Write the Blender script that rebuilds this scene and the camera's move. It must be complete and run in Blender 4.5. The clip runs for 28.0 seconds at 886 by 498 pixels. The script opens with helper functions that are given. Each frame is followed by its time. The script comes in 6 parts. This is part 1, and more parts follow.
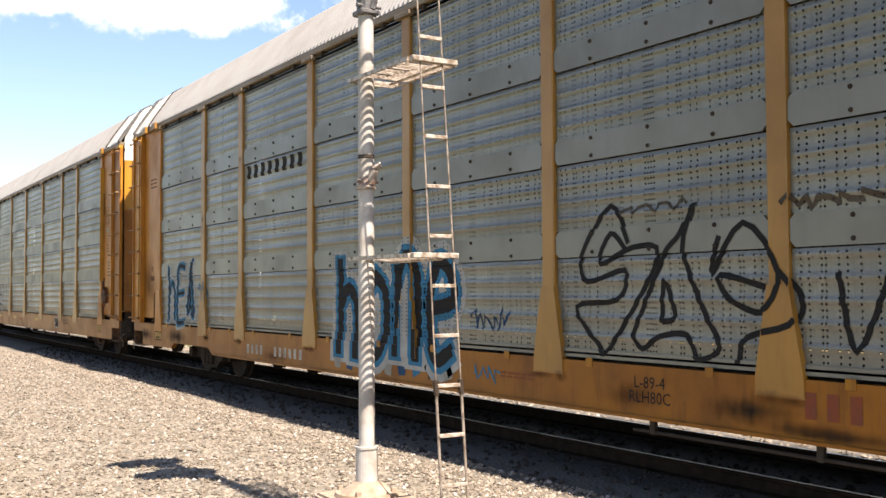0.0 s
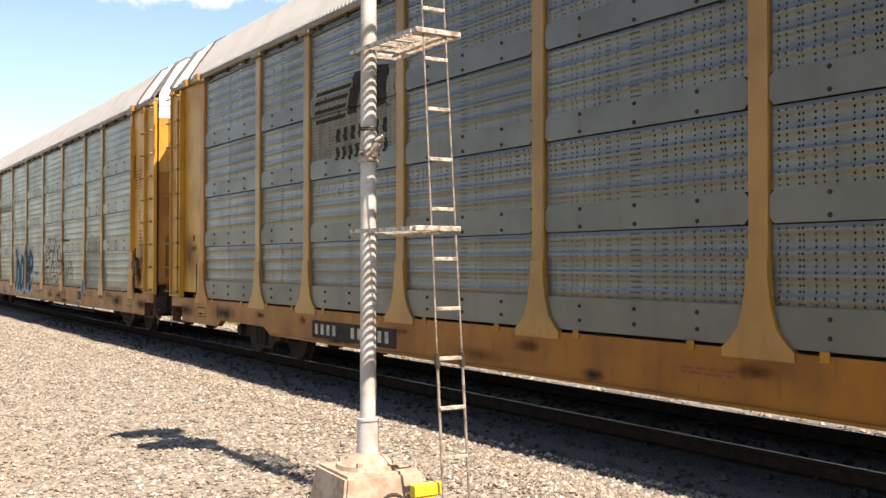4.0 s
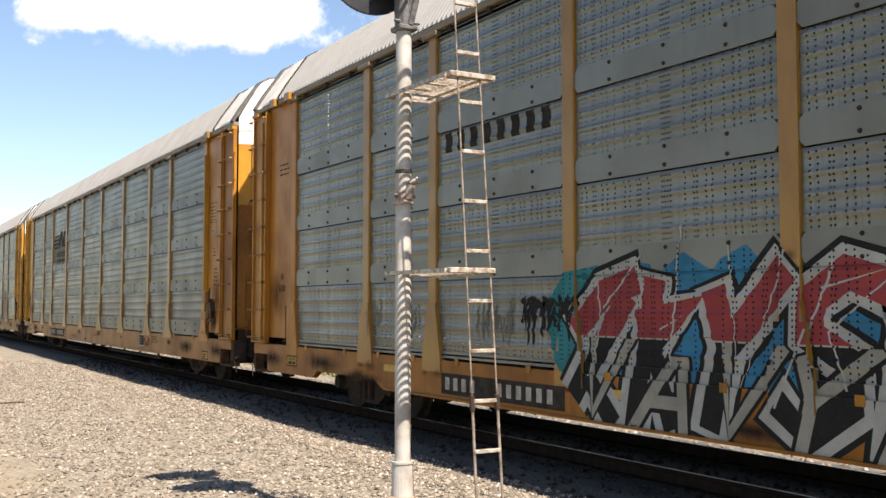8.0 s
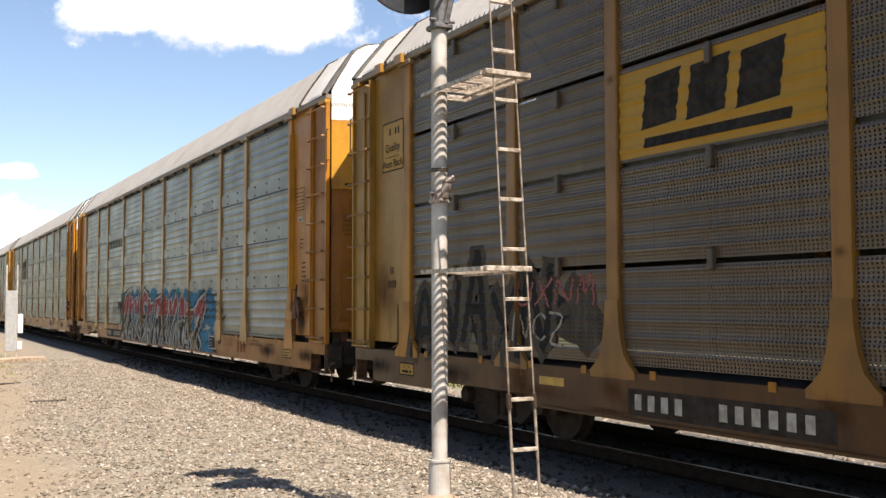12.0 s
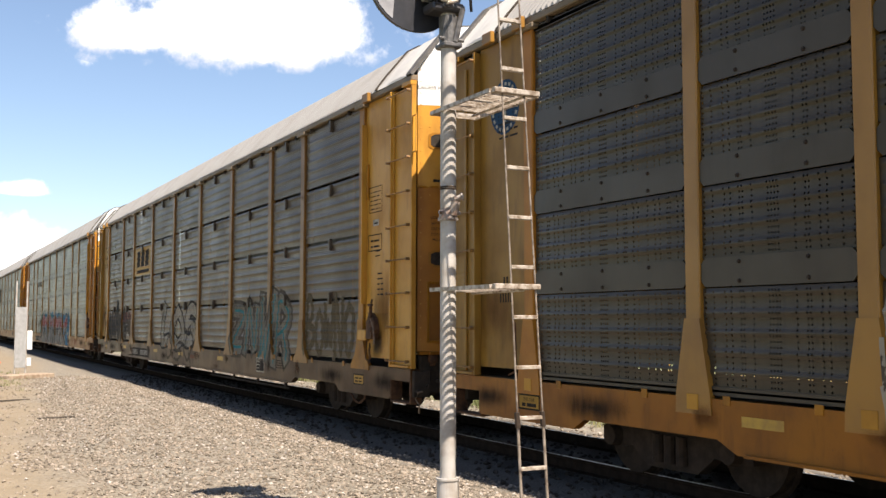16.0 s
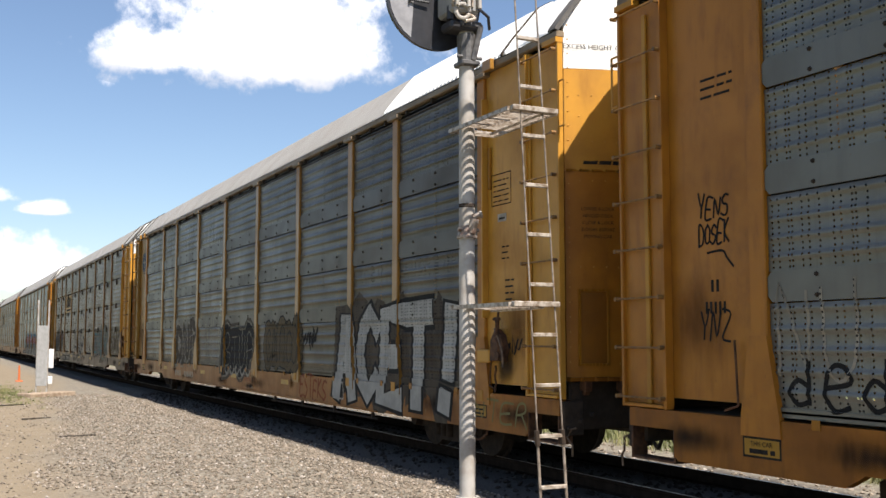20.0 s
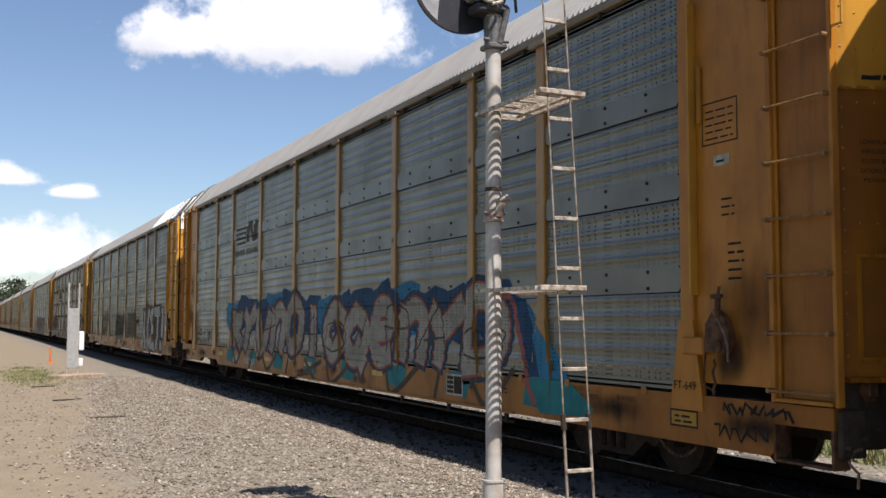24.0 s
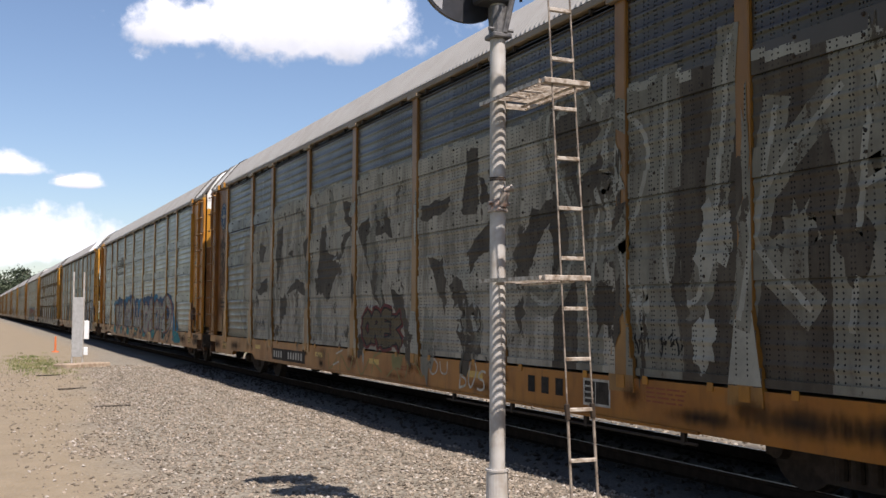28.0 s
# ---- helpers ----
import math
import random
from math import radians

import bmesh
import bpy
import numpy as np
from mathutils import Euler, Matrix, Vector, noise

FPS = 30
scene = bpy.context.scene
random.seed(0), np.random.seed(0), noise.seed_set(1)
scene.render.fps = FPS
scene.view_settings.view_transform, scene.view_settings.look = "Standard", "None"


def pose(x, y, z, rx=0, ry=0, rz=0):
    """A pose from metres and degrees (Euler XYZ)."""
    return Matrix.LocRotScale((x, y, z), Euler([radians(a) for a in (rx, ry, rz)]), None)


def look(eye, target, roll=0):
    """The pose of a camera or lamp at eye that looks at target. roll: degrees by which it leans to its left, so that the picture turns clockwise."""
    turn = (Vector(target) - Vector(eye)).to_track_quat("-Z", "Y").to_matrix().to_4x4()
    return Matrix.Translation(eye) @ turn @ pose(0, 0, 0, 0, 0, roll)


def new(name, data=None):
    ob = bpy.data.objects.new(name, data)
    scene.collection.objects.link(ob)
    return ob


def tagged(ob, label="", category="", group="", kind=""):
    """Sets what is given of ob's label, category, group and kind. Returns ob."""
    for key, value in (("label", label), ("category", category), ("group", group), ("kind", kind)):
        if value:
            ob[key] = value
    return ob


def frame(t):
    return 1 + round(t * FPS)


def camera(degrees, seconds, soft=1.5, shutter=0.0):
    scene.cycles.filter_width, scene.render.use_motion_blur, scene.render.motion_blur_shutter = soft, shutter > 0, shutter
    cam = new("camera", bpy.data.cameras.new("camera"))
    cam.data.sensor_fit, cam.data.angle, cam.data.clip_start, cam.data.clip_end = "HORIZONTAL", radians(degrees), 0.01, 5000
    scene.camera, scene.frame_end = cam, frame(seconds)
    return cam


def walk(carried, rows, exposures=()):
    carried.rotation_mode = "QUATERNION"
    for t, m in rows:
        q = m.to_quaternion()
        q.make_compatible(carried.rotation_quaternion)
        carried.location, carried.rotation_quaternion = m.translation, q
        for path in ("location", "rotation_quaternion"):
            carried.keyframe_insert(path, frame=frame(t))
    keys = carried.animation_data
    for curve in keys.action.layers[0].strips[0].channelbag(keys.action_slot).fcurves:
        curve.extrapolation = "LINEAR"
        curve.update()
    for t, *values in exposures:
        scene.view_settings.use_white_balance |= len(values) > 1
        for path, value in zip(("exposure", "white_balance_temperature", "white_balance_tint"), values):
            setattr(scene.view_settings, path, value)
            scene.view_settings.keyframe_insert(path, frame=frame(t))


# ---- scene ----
EYE = 1.63
TRAIN_X = 7.86      # centre line of the track
GROUND = -0.10
DISC = (3.25, 6.55, 4.16)

cam = camera(46.93, 28.0, 1.5)
# seconds, turn, tilt, lean of the phone held by a standing onlooker
AIM = [
    (0.0, -32.04, 2.31, 0.32), (0.5, -32.07, 1.93, 0.05), (1.0, -32.23, 1.72, 0.05), (1.5, -32.32, 1.70, 0.02),
    (2.0, -32.32, 1.69, 0.02), (2.5, -32.22, 1.42, 0.08), (3.0, -32.05, 1.09, -0.04), (3.5, -32.02, 0.96, -0.06),
    (5.5, -31.64, 0.35, 0.08), (6.0, -31.63, 0.41, 0.02), (6.5, -31.69, 0.55, -0.12), (7.0, -31.26, 1.52, -0.03),
    (7.5, -30.46, 2.27, -0.10), (8.0, -29.99, 3.15, -0.03), (8.5, -29.91, 3.60, 0.20), (9.0, -29.74, 3.81, 0.30),
    (9.5, -29.59, 3.76, 0.34), (10.0, -29.56, 3.83, 0.26), (10.5, -29.74, 4.11, 0.24), (11.0, -29.62, 3.91, 0.38),
    (11.5, -29.13, 3.61, 0.42), (12.0, -27.95, 3.06, 0.10), (12.5, -27.89, 3.38, 0.03), (14.5, -28.04, 3.30, 0.12),
    (15.0, -27.46, 3.77, 0.04), (15.5, -27.42, 3.90, -0.05), (16.0, -27.47, 4.06, -0.08), (16.5, -27.59, 4.20, 0.08),
    (17.0, -27.64, 4.33, 0.13), (17.5, -27.88, 4.52, 0.23), (18.0, -27.95, 4.77, 0.31), (18.5, -27.95, 4.86, 0.37),
    (19.0, -27.79, 4.85, 0.29), (19.5, -27.14, 4.72, 0.20), (20.0, -26.40, 5.05, 0.02), (20.5, -26.15, 5.27, -0.10),
    (21.0, -26.07, 5.12, -0.03), (21.5, -25.88, 4.90, -0.08), (23.5, -25.02, 4.20, -0.20), (24.0, -24.93, 4.13, -0.15),
    (24.5, -24.82, 3.96, -0.04), (25.0, -24.73, 3.91, -0.06), (25.5, -24.71, 3.94, -0.04), (26.0, -24.52, 3.95, -0.12),
    (26.5, -24.49, 3.84, -0.09), (27.0, -24.54, 3.64, -0.10), (27.5, -24.55, 3.53, -0.10), (28.0, -24.70, 3.56, -0.25),
]
# seconds, stops, kelvin, tint of the phone's automatic picture
EXPOSE = [(0.0, 1.62, 6950, 17), (3.0, 1.62, 7050, 17), (6.5, 1.56, 6950, 17), (8.0, 1.38, 6850, 14), (10.0, 1.26, 6850, 14),
          (12.0, 1.27, 6900, 15), (17.0, 1.22, 6850, 15), (18.0, 1.26, 6800, 15), (19.0, 1.32, 6800, 14), (20.0, 0.96, 6500, 13), (21.0, 0.72, 6350, 13),
          (24.0, 0.70, 6350, 15), (28.0, 0.74, 6400, 17)]
walk(cam, [(t, pose(0, 0, EYE, 90 + p, r, y)) for t, y, p, r in AIM], EXPOSE)

# metres that the train has gone, second by second
GONE = [0.0, 6.42, 12.92, 19.48, 26.0, 32.46, 38.93, 45.42, 51.85, 58.24, 64.65, 71.09, 77.53, 83.89, 90.23, 96.67,
        103.17, 109.47, 115.63, 121.97, 128.44, 134.67, 140.87, 147.16, 153.44, 159.76, 166.18, 172.45, 178.52]

# ---- sky and sun ----
SUN_FROM = Vector((0.055, -0.68, 1.0)).normalized()
sun_el = math.asin(SUN_FROM.z)
sun_az = math.atan2(SUN_FROM.x, SUN_FROM.y)      # clockwise from +y

lamp = bpy.data.lights.new("sun", "SUN")
lamp.energy, lamp.angle, lamp.color = 5.0, radians(0.53), (1.0, 0.94, 0.84)
sun = new("sun", lamp)
sun.matrix_world = look(SUN_FROM * 50, (0, 0, 0))


def build_world():
    world = bpy.data.worlds.new("world")
    scene.world = world
    world.use_nodes = True
    nt = world.node_tree
    n, l = nt.nodes, nt.links
    n.clear()
    out = n.new("ShaderNodeOutputWorld")
    bg = n.new("ShaderNodeBackground")
    bg.inputs["Strength"].default_value = 0.075
    l.new(bg.outputs[0], out.inputs[0])
    sky = n.new("ShaderNodeTexSky")
    sky.sky_type = "NISHITA"
    sky.sun_disc = False
    sky.sun_elevation, sky.sun_rotation = sun_el, sun_az
    sky.air_density, sky.dust_density, sky.ozone_density = 1.0, 0.45, 2.4
    co = n.new("ShaderNodeTexCoord")
    sep = n.new("ShaderNodeSeparateXYZ")
    l.new(co.outputs["Generated"], sep.inputs[0])

    def m(op, a, b=None, c=None):
        node = n.new("ShaderNodeMath")
        node.operation = op
        for k, v in enumerate((a, b, c)):
            if v is None:
                continue
            if isinstance(v, (int, float)):
                node.inputs[k].default_value = v
            else:
                l.new(v, node.inputs[k])
        return node.outputs[0]

    az = m("MULTIPLY", m("ARCTAN2", sep.outputs[0], sep.outputs[1]), 57.2958)
    el = m("MULTIPLY", m("ARCSINE", sep.outputs[2]), 57.2958)

    def noise_node(scale, detail, rough):
        t = n.new("ShaderNodeTexNoise")
        t.inputs["Scale"].default_value = scale
        t.inputs["Detail"].default_value = detail
        t.inputs["Roughness"].default_value = rough
        l.new(co.outputs["Generated"], t.inputs["Vector"])
        return t.outputs[0]

    puff = noise_node(16, 7, 0.58)
    fine = noise_node(60, 5, 0.6)
    wob = m("ADD", m("MULTIPLY", m("SUBTRACT", puff, 0.5), 2.3), m("MULTIPLY", m("SUBTRACT", fine, 0.5), 0.55))
    # fair-weather clouds: azimuth, height, half width, half height over a flat base
    clouds = [(16.0, 15.6, 9.0, 4.6), (10.5, 15.2, 4.2, 2.6), (1.0, 7.3, 2.6, 1.0), (4.9, 6.7, 1.4, 0.6), (2.3, 3.2, 4.6, 2.3),
              (-3.0, 4.5, 5.0, 2.0), (36.0, 12.0, 9.0, 3.0), (58.0, 9.0, 12.0, 3.5), (-24.0, 10.0, 7.0, 2.6),
              (95.0, 12.0, 11.0, 4.0), (-110.0, 8.0, 9.0, 2.5), (140.0, 15.0, 10.0, 4.0), (20.0, 32.0, 12.0, 4.0)]
    total = None
    shade = None
    for a, e, w, h in clouds:
        dx = m("DIVIDE", m("SUBTRACT", az, a), w)
        dyr = m("SUBTRACT", el, e)
        dy = m("MAXIMUM", m("DIVIDE", dyr, h), m("DIVIDE", dyr, -h * 0.42))
        d = m("SUBTRACT", 1.0, m("SQRT", m("ADD", m("MULTIPLY", dx, dx), m("MULTIPLY", dy, dy))))
        total = d if total is None else m("MAXIMUM", total, d)
        if a in (16.0, 10.5, 1.0, 4.9, 36.0, -24.0):
            under = m("MULTIPLY", m("GREATER_THAN", d, -0.35), m("ADD", m("DIVIDE", m("SUBTRACT", e, el), 0.5 * h), 0.25))
            shade = under if shade is None else m("MAXIMUM", shade, under)
    dens = m("ADD", total, wob)
    mask = n.new("ShaderNodeMapRange")
    mask.interpolation_type = "SMOOTHSTEP"
    mask.inputs["From Min"].default_value, mask.inputs["From Max"].default_value = -0.04, 0.46
    l.new(dens, mask.inputs["Value"])
    thick = n.new("ShaderNodeMapRange")
    thick.inputs["From Min"].default_value, thick.inputs["From Max"].default_value = 0.1, 1.1
    l.new(m("ADD", shade, m("MULTIPLY", m("SUBTRACT", puff, 0.5), 1.6)), thick.inputs["Value"])
    white = n.new("ShaderNodeMix")
    white.data_type = "RGBA"
    white.inputs["A"].default_value = (9.5, 9.6, 9.9, 1)
    white.inputs["B"].default_value = (6.2, 6.4, 6.8, 1)
    l.new(thick.outputs[0], white.inputs["Factor"])
    mix = n.new("ShaderNodeMix")
    mix.data_type = "RGBA"
    l.new(mask.outputs[0], mix.inputs["Factor"])
    l.new(sky.outputs[0], mix.inputs["A"])
    l.new(white.outputs["Result"], mix.inputs["B"])
    l.new(mix.outputs["Result"], bg.inputs["Color"])


build_world()

# ---- materials ----


class Nodes:
    """A small builder for node materials."""

    def __init__(self, name):
        self.mat = bpy.data.materials.new(name)
        self.mat.use_nodes = True
        self.nt = self.mat.node_tree
        self.n, self.l = self.nt.nodes, self.nt.links
        self.bsdf = self.n["Principled BSDF"]
        self.out = self.n["Material Output"]
        self.co = self.n.new("ShaderNodeTexCoord")
        self.info = self.n.new("ShaderNodeObjectInfo")

    def put(self, value, socket):
        if isinstance(value, (int, float, tuple)):
            socket.default_value = value
        else:
            self.l.new(value, socket)

    def math(self, op, a, b=0.0, c=0.0):
        node = self.n.new("ShaderNodeMath")
        node.operation = op
        for k, v in enumerate((a, b, c)):
            self.put(v, node.inputs[k])
        return node.outputs[0]

    def where(self, scale=(1, 1, 1), spread=9.0, source="Object"):
        mp = self.n.new("ShaderNodeMapping")
        mp.inputs["Scale"].default_value = scale
        self.l.new(self.co.outputs[source], mp.inputs["Vector"])
        if spread:
            self.l.new(self.math("MULTIPLY", self.info.outputs["Random"], spread), mp.inputs["Location"])
        return mp.outputs[0]

    def noise(self, vec, scale, detail=4, rough=0.55):
        t = self.n.new("ShaderNodeTexNoise")
        self.l.new(vec, t.inputs["Vector"])
        t.inputs["Scale"].default_value, t.inputs["Detail"].default_value, t.inputs["Roughness"].default_value = scale, detail, rough
        return t.outputs[0]

    def ramp(self, fac, lo, hi):
        r = self.n.new("ShaderNodeMapRange")
        r.interpolation_type = "SMOOTHSTEP"
        self.l.new(fac, r.inputs["Value"])
        r.inputs["From Min"].default_value, r.inputs["From Max"].default_value = lo, hi
        return r.outputs[0]

    def mix(self, fac, a, b):
        x = self.n.new("ShaderNodeMix")
        x.data_type = "RGBA"
        self.put(fac, x.inputs["Factor"])
        self.put((*a, 1) if isinstance(a, tuple) else a, x.inputs["A"])
        self.put((*b, 1) if isinstance(b, tuple) else b, x.inputs["B"])
        return x.outputs["Result"]

    def bump(self, height, strength=0.4, dist=0.01):
        b = self.n.new("ShaderNodeBump")
        b.inputs["Strength"].default_value, b.inputs["Distance"].default_value = strength, dist
        self.l.new(height, b.inputs["Height"])
        self.l.new(b.outputs[0], self.bsdf.inputs["Normal"])

    def done(self, color, rough=0.6, metal=0.0):
        self.put((*color, 1) if isinstance(color, tuple) else color, self.bsdf.inputs["Base Color"])
        self.put(rough, self.bsdf.inputs["Roughness"])
        self.put(metal, self.bsdf.inputs["Metallic"])
        return self.mat


def painted(name, base, dark, rust=(0.10, 0.045, 0.02), amount=0.5, rough=0.38, scale=1.0, metal=0.0, gloss=0.5):
    """Weathered paint: blotches, vertical dirt runs and rust specks."""
    m = Nodes(name)
    m.bsdf.inputs["Specular IOR Level"].default_value = gloss
    v = m.where((1, 1, 1))
    run = m.where((1.0, 1.6, 0.30))
    blot = m.ramp(m.noise(v, 1.3 * scale, 5), 0.35, 0.75)
    runs = m.ramp(m.noise(run, 4.5 * scale, 5, 0.6), 0.48, 0.78)
    speck = m.ramp(m.noise(v, 17 * scale, 6, 0.7), 0.63, 0.74)
    c = m.mix(m.math("MULTIPLY", blot, 0.6), base, dark)
    c = m.mix(m.math("MULTIPLY", runs, amount), c, dark)
    c = m.mix(m.math("MULTIPLY", speck, amount), c, rust)
    grime = m.ramp(m.noise(m.where((1, 1, 0.8)), 0.9 * scale, 7, 0.68), 0.54, 0.72)
    c = m.mix(m.math("MULTIPLY", grime, amount * 0.75), c, tuple(0.5 * (x + y) for x, y in zip(dark, rust)))
    fine = m.noise(v, 60, 3)
    m.bump(fine, 0.12, 0.004)
    r = m.math("ADD", m.math("MULTIPLY", blot, 0.15), rough)
    return m.done(c, r, metal)


def columns(m, u):
    """Which columns of a side sheet are punched: groups of two, one and one, with some left out."""
    k = m.math("FLOOR", u)
    f = m.math("MODULO", m.math("ADD", k, 900.0), 9.0)
    on = m.math("ADD", m.math("LESS_THAN", f, 1.5), m.math("ADD", m.math("COMPARE", f, 4.0, 0.4), m.math("COMPARE", f, 6.0, 0.4)))
    wn = m.n.new("ShaderNodeTexWhiteNoise")
    wn.noise_dimensions = "1D"
    m.l.new(k, wn.inputs["W"])
    return m.math("MULTIPLY", on, m.math("GREATER_THAN", wn.outputs["Value"], 0.12))


def perforated(name, base, dark, tint, pitch_y=0.037, pitch_z=0.048, share=0.42, size=0.185, metal=0.12, gloss=0.4):
    """Galvanized side sheet with columns of punched holes that the daylight passes."""
    m = Nodes(name)
    v = m.where((1, 1, 1))
    run = m.where((1, 2.4, 0.18))
    blot = m.ramp(m.noise(v, 1.1, 5, 0.6), 0.3, 0.75)
    runs = m.ramp(m.noise(run, 6, 5, 0.6), 0.45, 0.75)
    grit = m.noise(v, 45, 4, 0.65)
    c = m.mix(m.math("MULTIPLY", blot, 0.7), base, dark)
    c = m.mix(m.math("MULTIPLY", runs, 0.75), c, tint)
    c = m.mix(m.math("MULTIPLY", m.ramp(grit, 0.50, 0.72), 0.5), c, dark)
    c = m.mix(m.math("MULTIPLY", m.ramp(m.noise(v, 7.0, 6, 0.7), 0.50, 0.70), 0.45), c, tuple(x * 1.28 for x in base))
    c = m.mix(m.math("MULTIPLY", m.ramp(m.noise(m.where((1, 9.0, 0.35)), 3.0, 5, 0.6), 0.52, 0.70), 0.65), c, dark)
    c = m.mix(m.math("MULTIPLY", m.math("POWER", m.info.outputs["Random"], 2.0), 0.5), c, dark)
    sep = m.n.new("ShaderNodeSeparateXYZ")
    m.l.new(m.co.outputs["Object"], sep.inputs[0])
    uy, uz = m.math("DIVIDE", m.math("ABSOLUTE", sep.outputs[1]), pitch_y), m.math("DIVIDE", sep.outputs[2], pitch_z)
    fy, fz = m.math("SUBTRACT", m.math("FRACT", uy), 0.5), m.math("SUBTRACT", m.math("FRACT", uz), 0.5)
    fy = m.math("MULTIPLY", fy, pitch_y / pitch_z)
    d = m.math("SQRT", m.math("ADD", m.math("MULTIPLY", fy, fy), m.math("MULTIPLY", fz, fz)))
    hole = m.math("LESS_THAN", d, size)
    hole = m.math("MULTIPLY", hole, columns(m, uy) if share < 1 else 1.0)
    m.bump(grit, 0.1, 0.003)
    m.done(c, m.math("ADD", m.math("MULTIPLY", blot, 0.15), 0.29), metal)
    m.bsdf.inputs["Specular IOR Level"].default_value = gloss
    gap = m.n.new("ShaderNodeBsdfTransparent")
    mixs = m.n.new("ShaderNodeMixShader")
    m.l.new(hole, mixs.inputs[0])
    m.l.new(m.bsdf.outputs[0], mixs.inputs[1])
    m.l.new(gap.outputs[0], mixs.inputs[2])
    m.l.new(mixs.outputs[0], m.out.inputs["Surface"])
    return m.mat


def gravel_ground():
    m = Nodes("gravel and dirt")
    v = m.where((1, 1, 1), 0)
    vor = m.n.new("ShaderNodeTexVoronoi")
    m.l.new(v, vor.inputs["Vector"])
    vor.inputs["Scale"].default_value = 26
    sep = m.n.new("ShaderNodeSeparateColor")
    m.l.new(vor.outputs["Color"], sep.inputs[0])
    stone = m.mix(sep.outputs[0], (0.102, 0.0884, 0.0666), (0.2584, 0.2278, 0.1768))
    stone = m.mix(m.math("MULTIPLY", m.ramp(m.noise(v, 1.2, 4), 0.4, 0.7), 0.35), stone, (0.1632, 0.1258, 0.0884))
    dirt = m.mix(m.noise(v, 2.2, 6, 0.65), (0.145, 0.110, 0.066), (0.265, 0.210, 0.138))
    dirt = m.mix(m.math("MULTIPLY", m.ramp(m.noise(v, 38, 4), 0.55, 0.72), 0.6), dirt, (0.2312, 0.2108, 0.1836))
    xyz = m.n.new("ShaderNodeSeparateXYZ")
    m.l.new(v, xyz.inputs[0])
    edge = m.math("ADD", xyz.outputs[0], m.math("MULTIPLY", m.math("SUBTRACT", m.noise(v, 0.35, 5), 0.5), 2.6))
    # the dirt lies away from the rails and comes nearer to them farther along
    lim = m.math("MINIMUM", m.math("ADD", 0.45, m.math("MULTIPLY", xyz.outputs[1], 0.085)), 4.4)
    isdirt = m.ramp(m.math("SUBTRACT", lim, edge), -0.75, 0.75)
    c = m.mix(isdirt, stone, dirt)
    green = m.ramp(m.math("ADD", m.noise(v, 0.25, 5), m.math("MULTIPLY", m.math("SUBTRACT", m.math("ABSOLUTE", m.math("SUBTRACT", xyz.outputs[0], 7.0)), 9.0), 0.05)), 0.52, 0.66)
    grass = m.mix(m.noise(v, 7, 5), (0.0476, 0.0748, 0.0204), (0.1632, 0.1632, 0.0612))
    far = m.math("GREATER_THAN", m.math("ABSOLUTE", m.math("SUBTRACT", xyz.outputs[0], 6.0)), 6.5)
    c = m.mix(m.math("MULTIPLY", green, far), c, grass)
    verge = m.ramp(m.math("ADD", xyz.outputs[0], m.math("MULTIPLY", m.noise(v, 0.8, 5), 1.6)), 11.0, 12.2)
    c = m.mix(m.math("MULTIPLY", verge, 0.8), c, grass)
    # shade below the train, painted into the ground as a near-black strip
    train_shade = m.ramp(m.math("ADD", m.math("ABSOLUTE", m.math("SUBTRACT", xyz.outputs[0], 7.86)), m.math("MULTIPLY", m.noise(v, 3, 4), 0.5)), 1.95, 2.5)
    c = m.mix(m.math("MULTIPLY", m.math("SUBTRACT", 1.0, train_shade), 0.88), c, (0.036, 0.031, 0.027))
    m.bump(m.math("ADD", vor.outputs["Distance"], m.noise(v, 9, 4)), 0.6, 0.03)
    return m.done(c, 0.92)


def plain(name, color, color2, rough=0.6, metal=0.0, scale=8.0, bump=0.1, gloss=0.5):
    m = Nodes(name)
    m.bsdf.inputs["Specular IOR Level"].default_value = gloss
    v = m.where((1, 1, 1))
    f = m.noise(v, scale, 5, 0.6)
    c = m.mix(m.ramp(f, 0.35, 0.68), color, color2)
    m.bump(m.noise(v, scale * 6, 3), bump, 0.004)
    return m.done(c, rough, metal)


def stones_mat():
    m = Nodes("ballast stones")
    geo = m.n.new("ShaderNodeNewGeometry")
    r = geo.outputs["Random Per Island"]
    c = m.mix(m.math("POWER", r, 1.7), (0.1061, 0.0862, 0.0633), (0.29, 0.2387, 0.1841))
    c = m.mix(m.math("MULTIPLY", m.math("GREATER_THAN", m.math("FRACT", m.math("MULTIPLY", r, 37.0)), 0.93), 0.7), c, (0.4102, 0.3713, 0.3295))
    c = m.mix(m.math("MULTIPLY", m.math("GREATER_THAN", m.math("FRACT", m.math("MULTIPLY", r, 91.0)), 0.90), 0.4), c, (0.1909, 0.1392, 0.0904))
    m.bump(m.noise(m.where((1, 1, 1), 0), 90, 3), 0.3, 0.003)
    return m.done(c, 0.85)


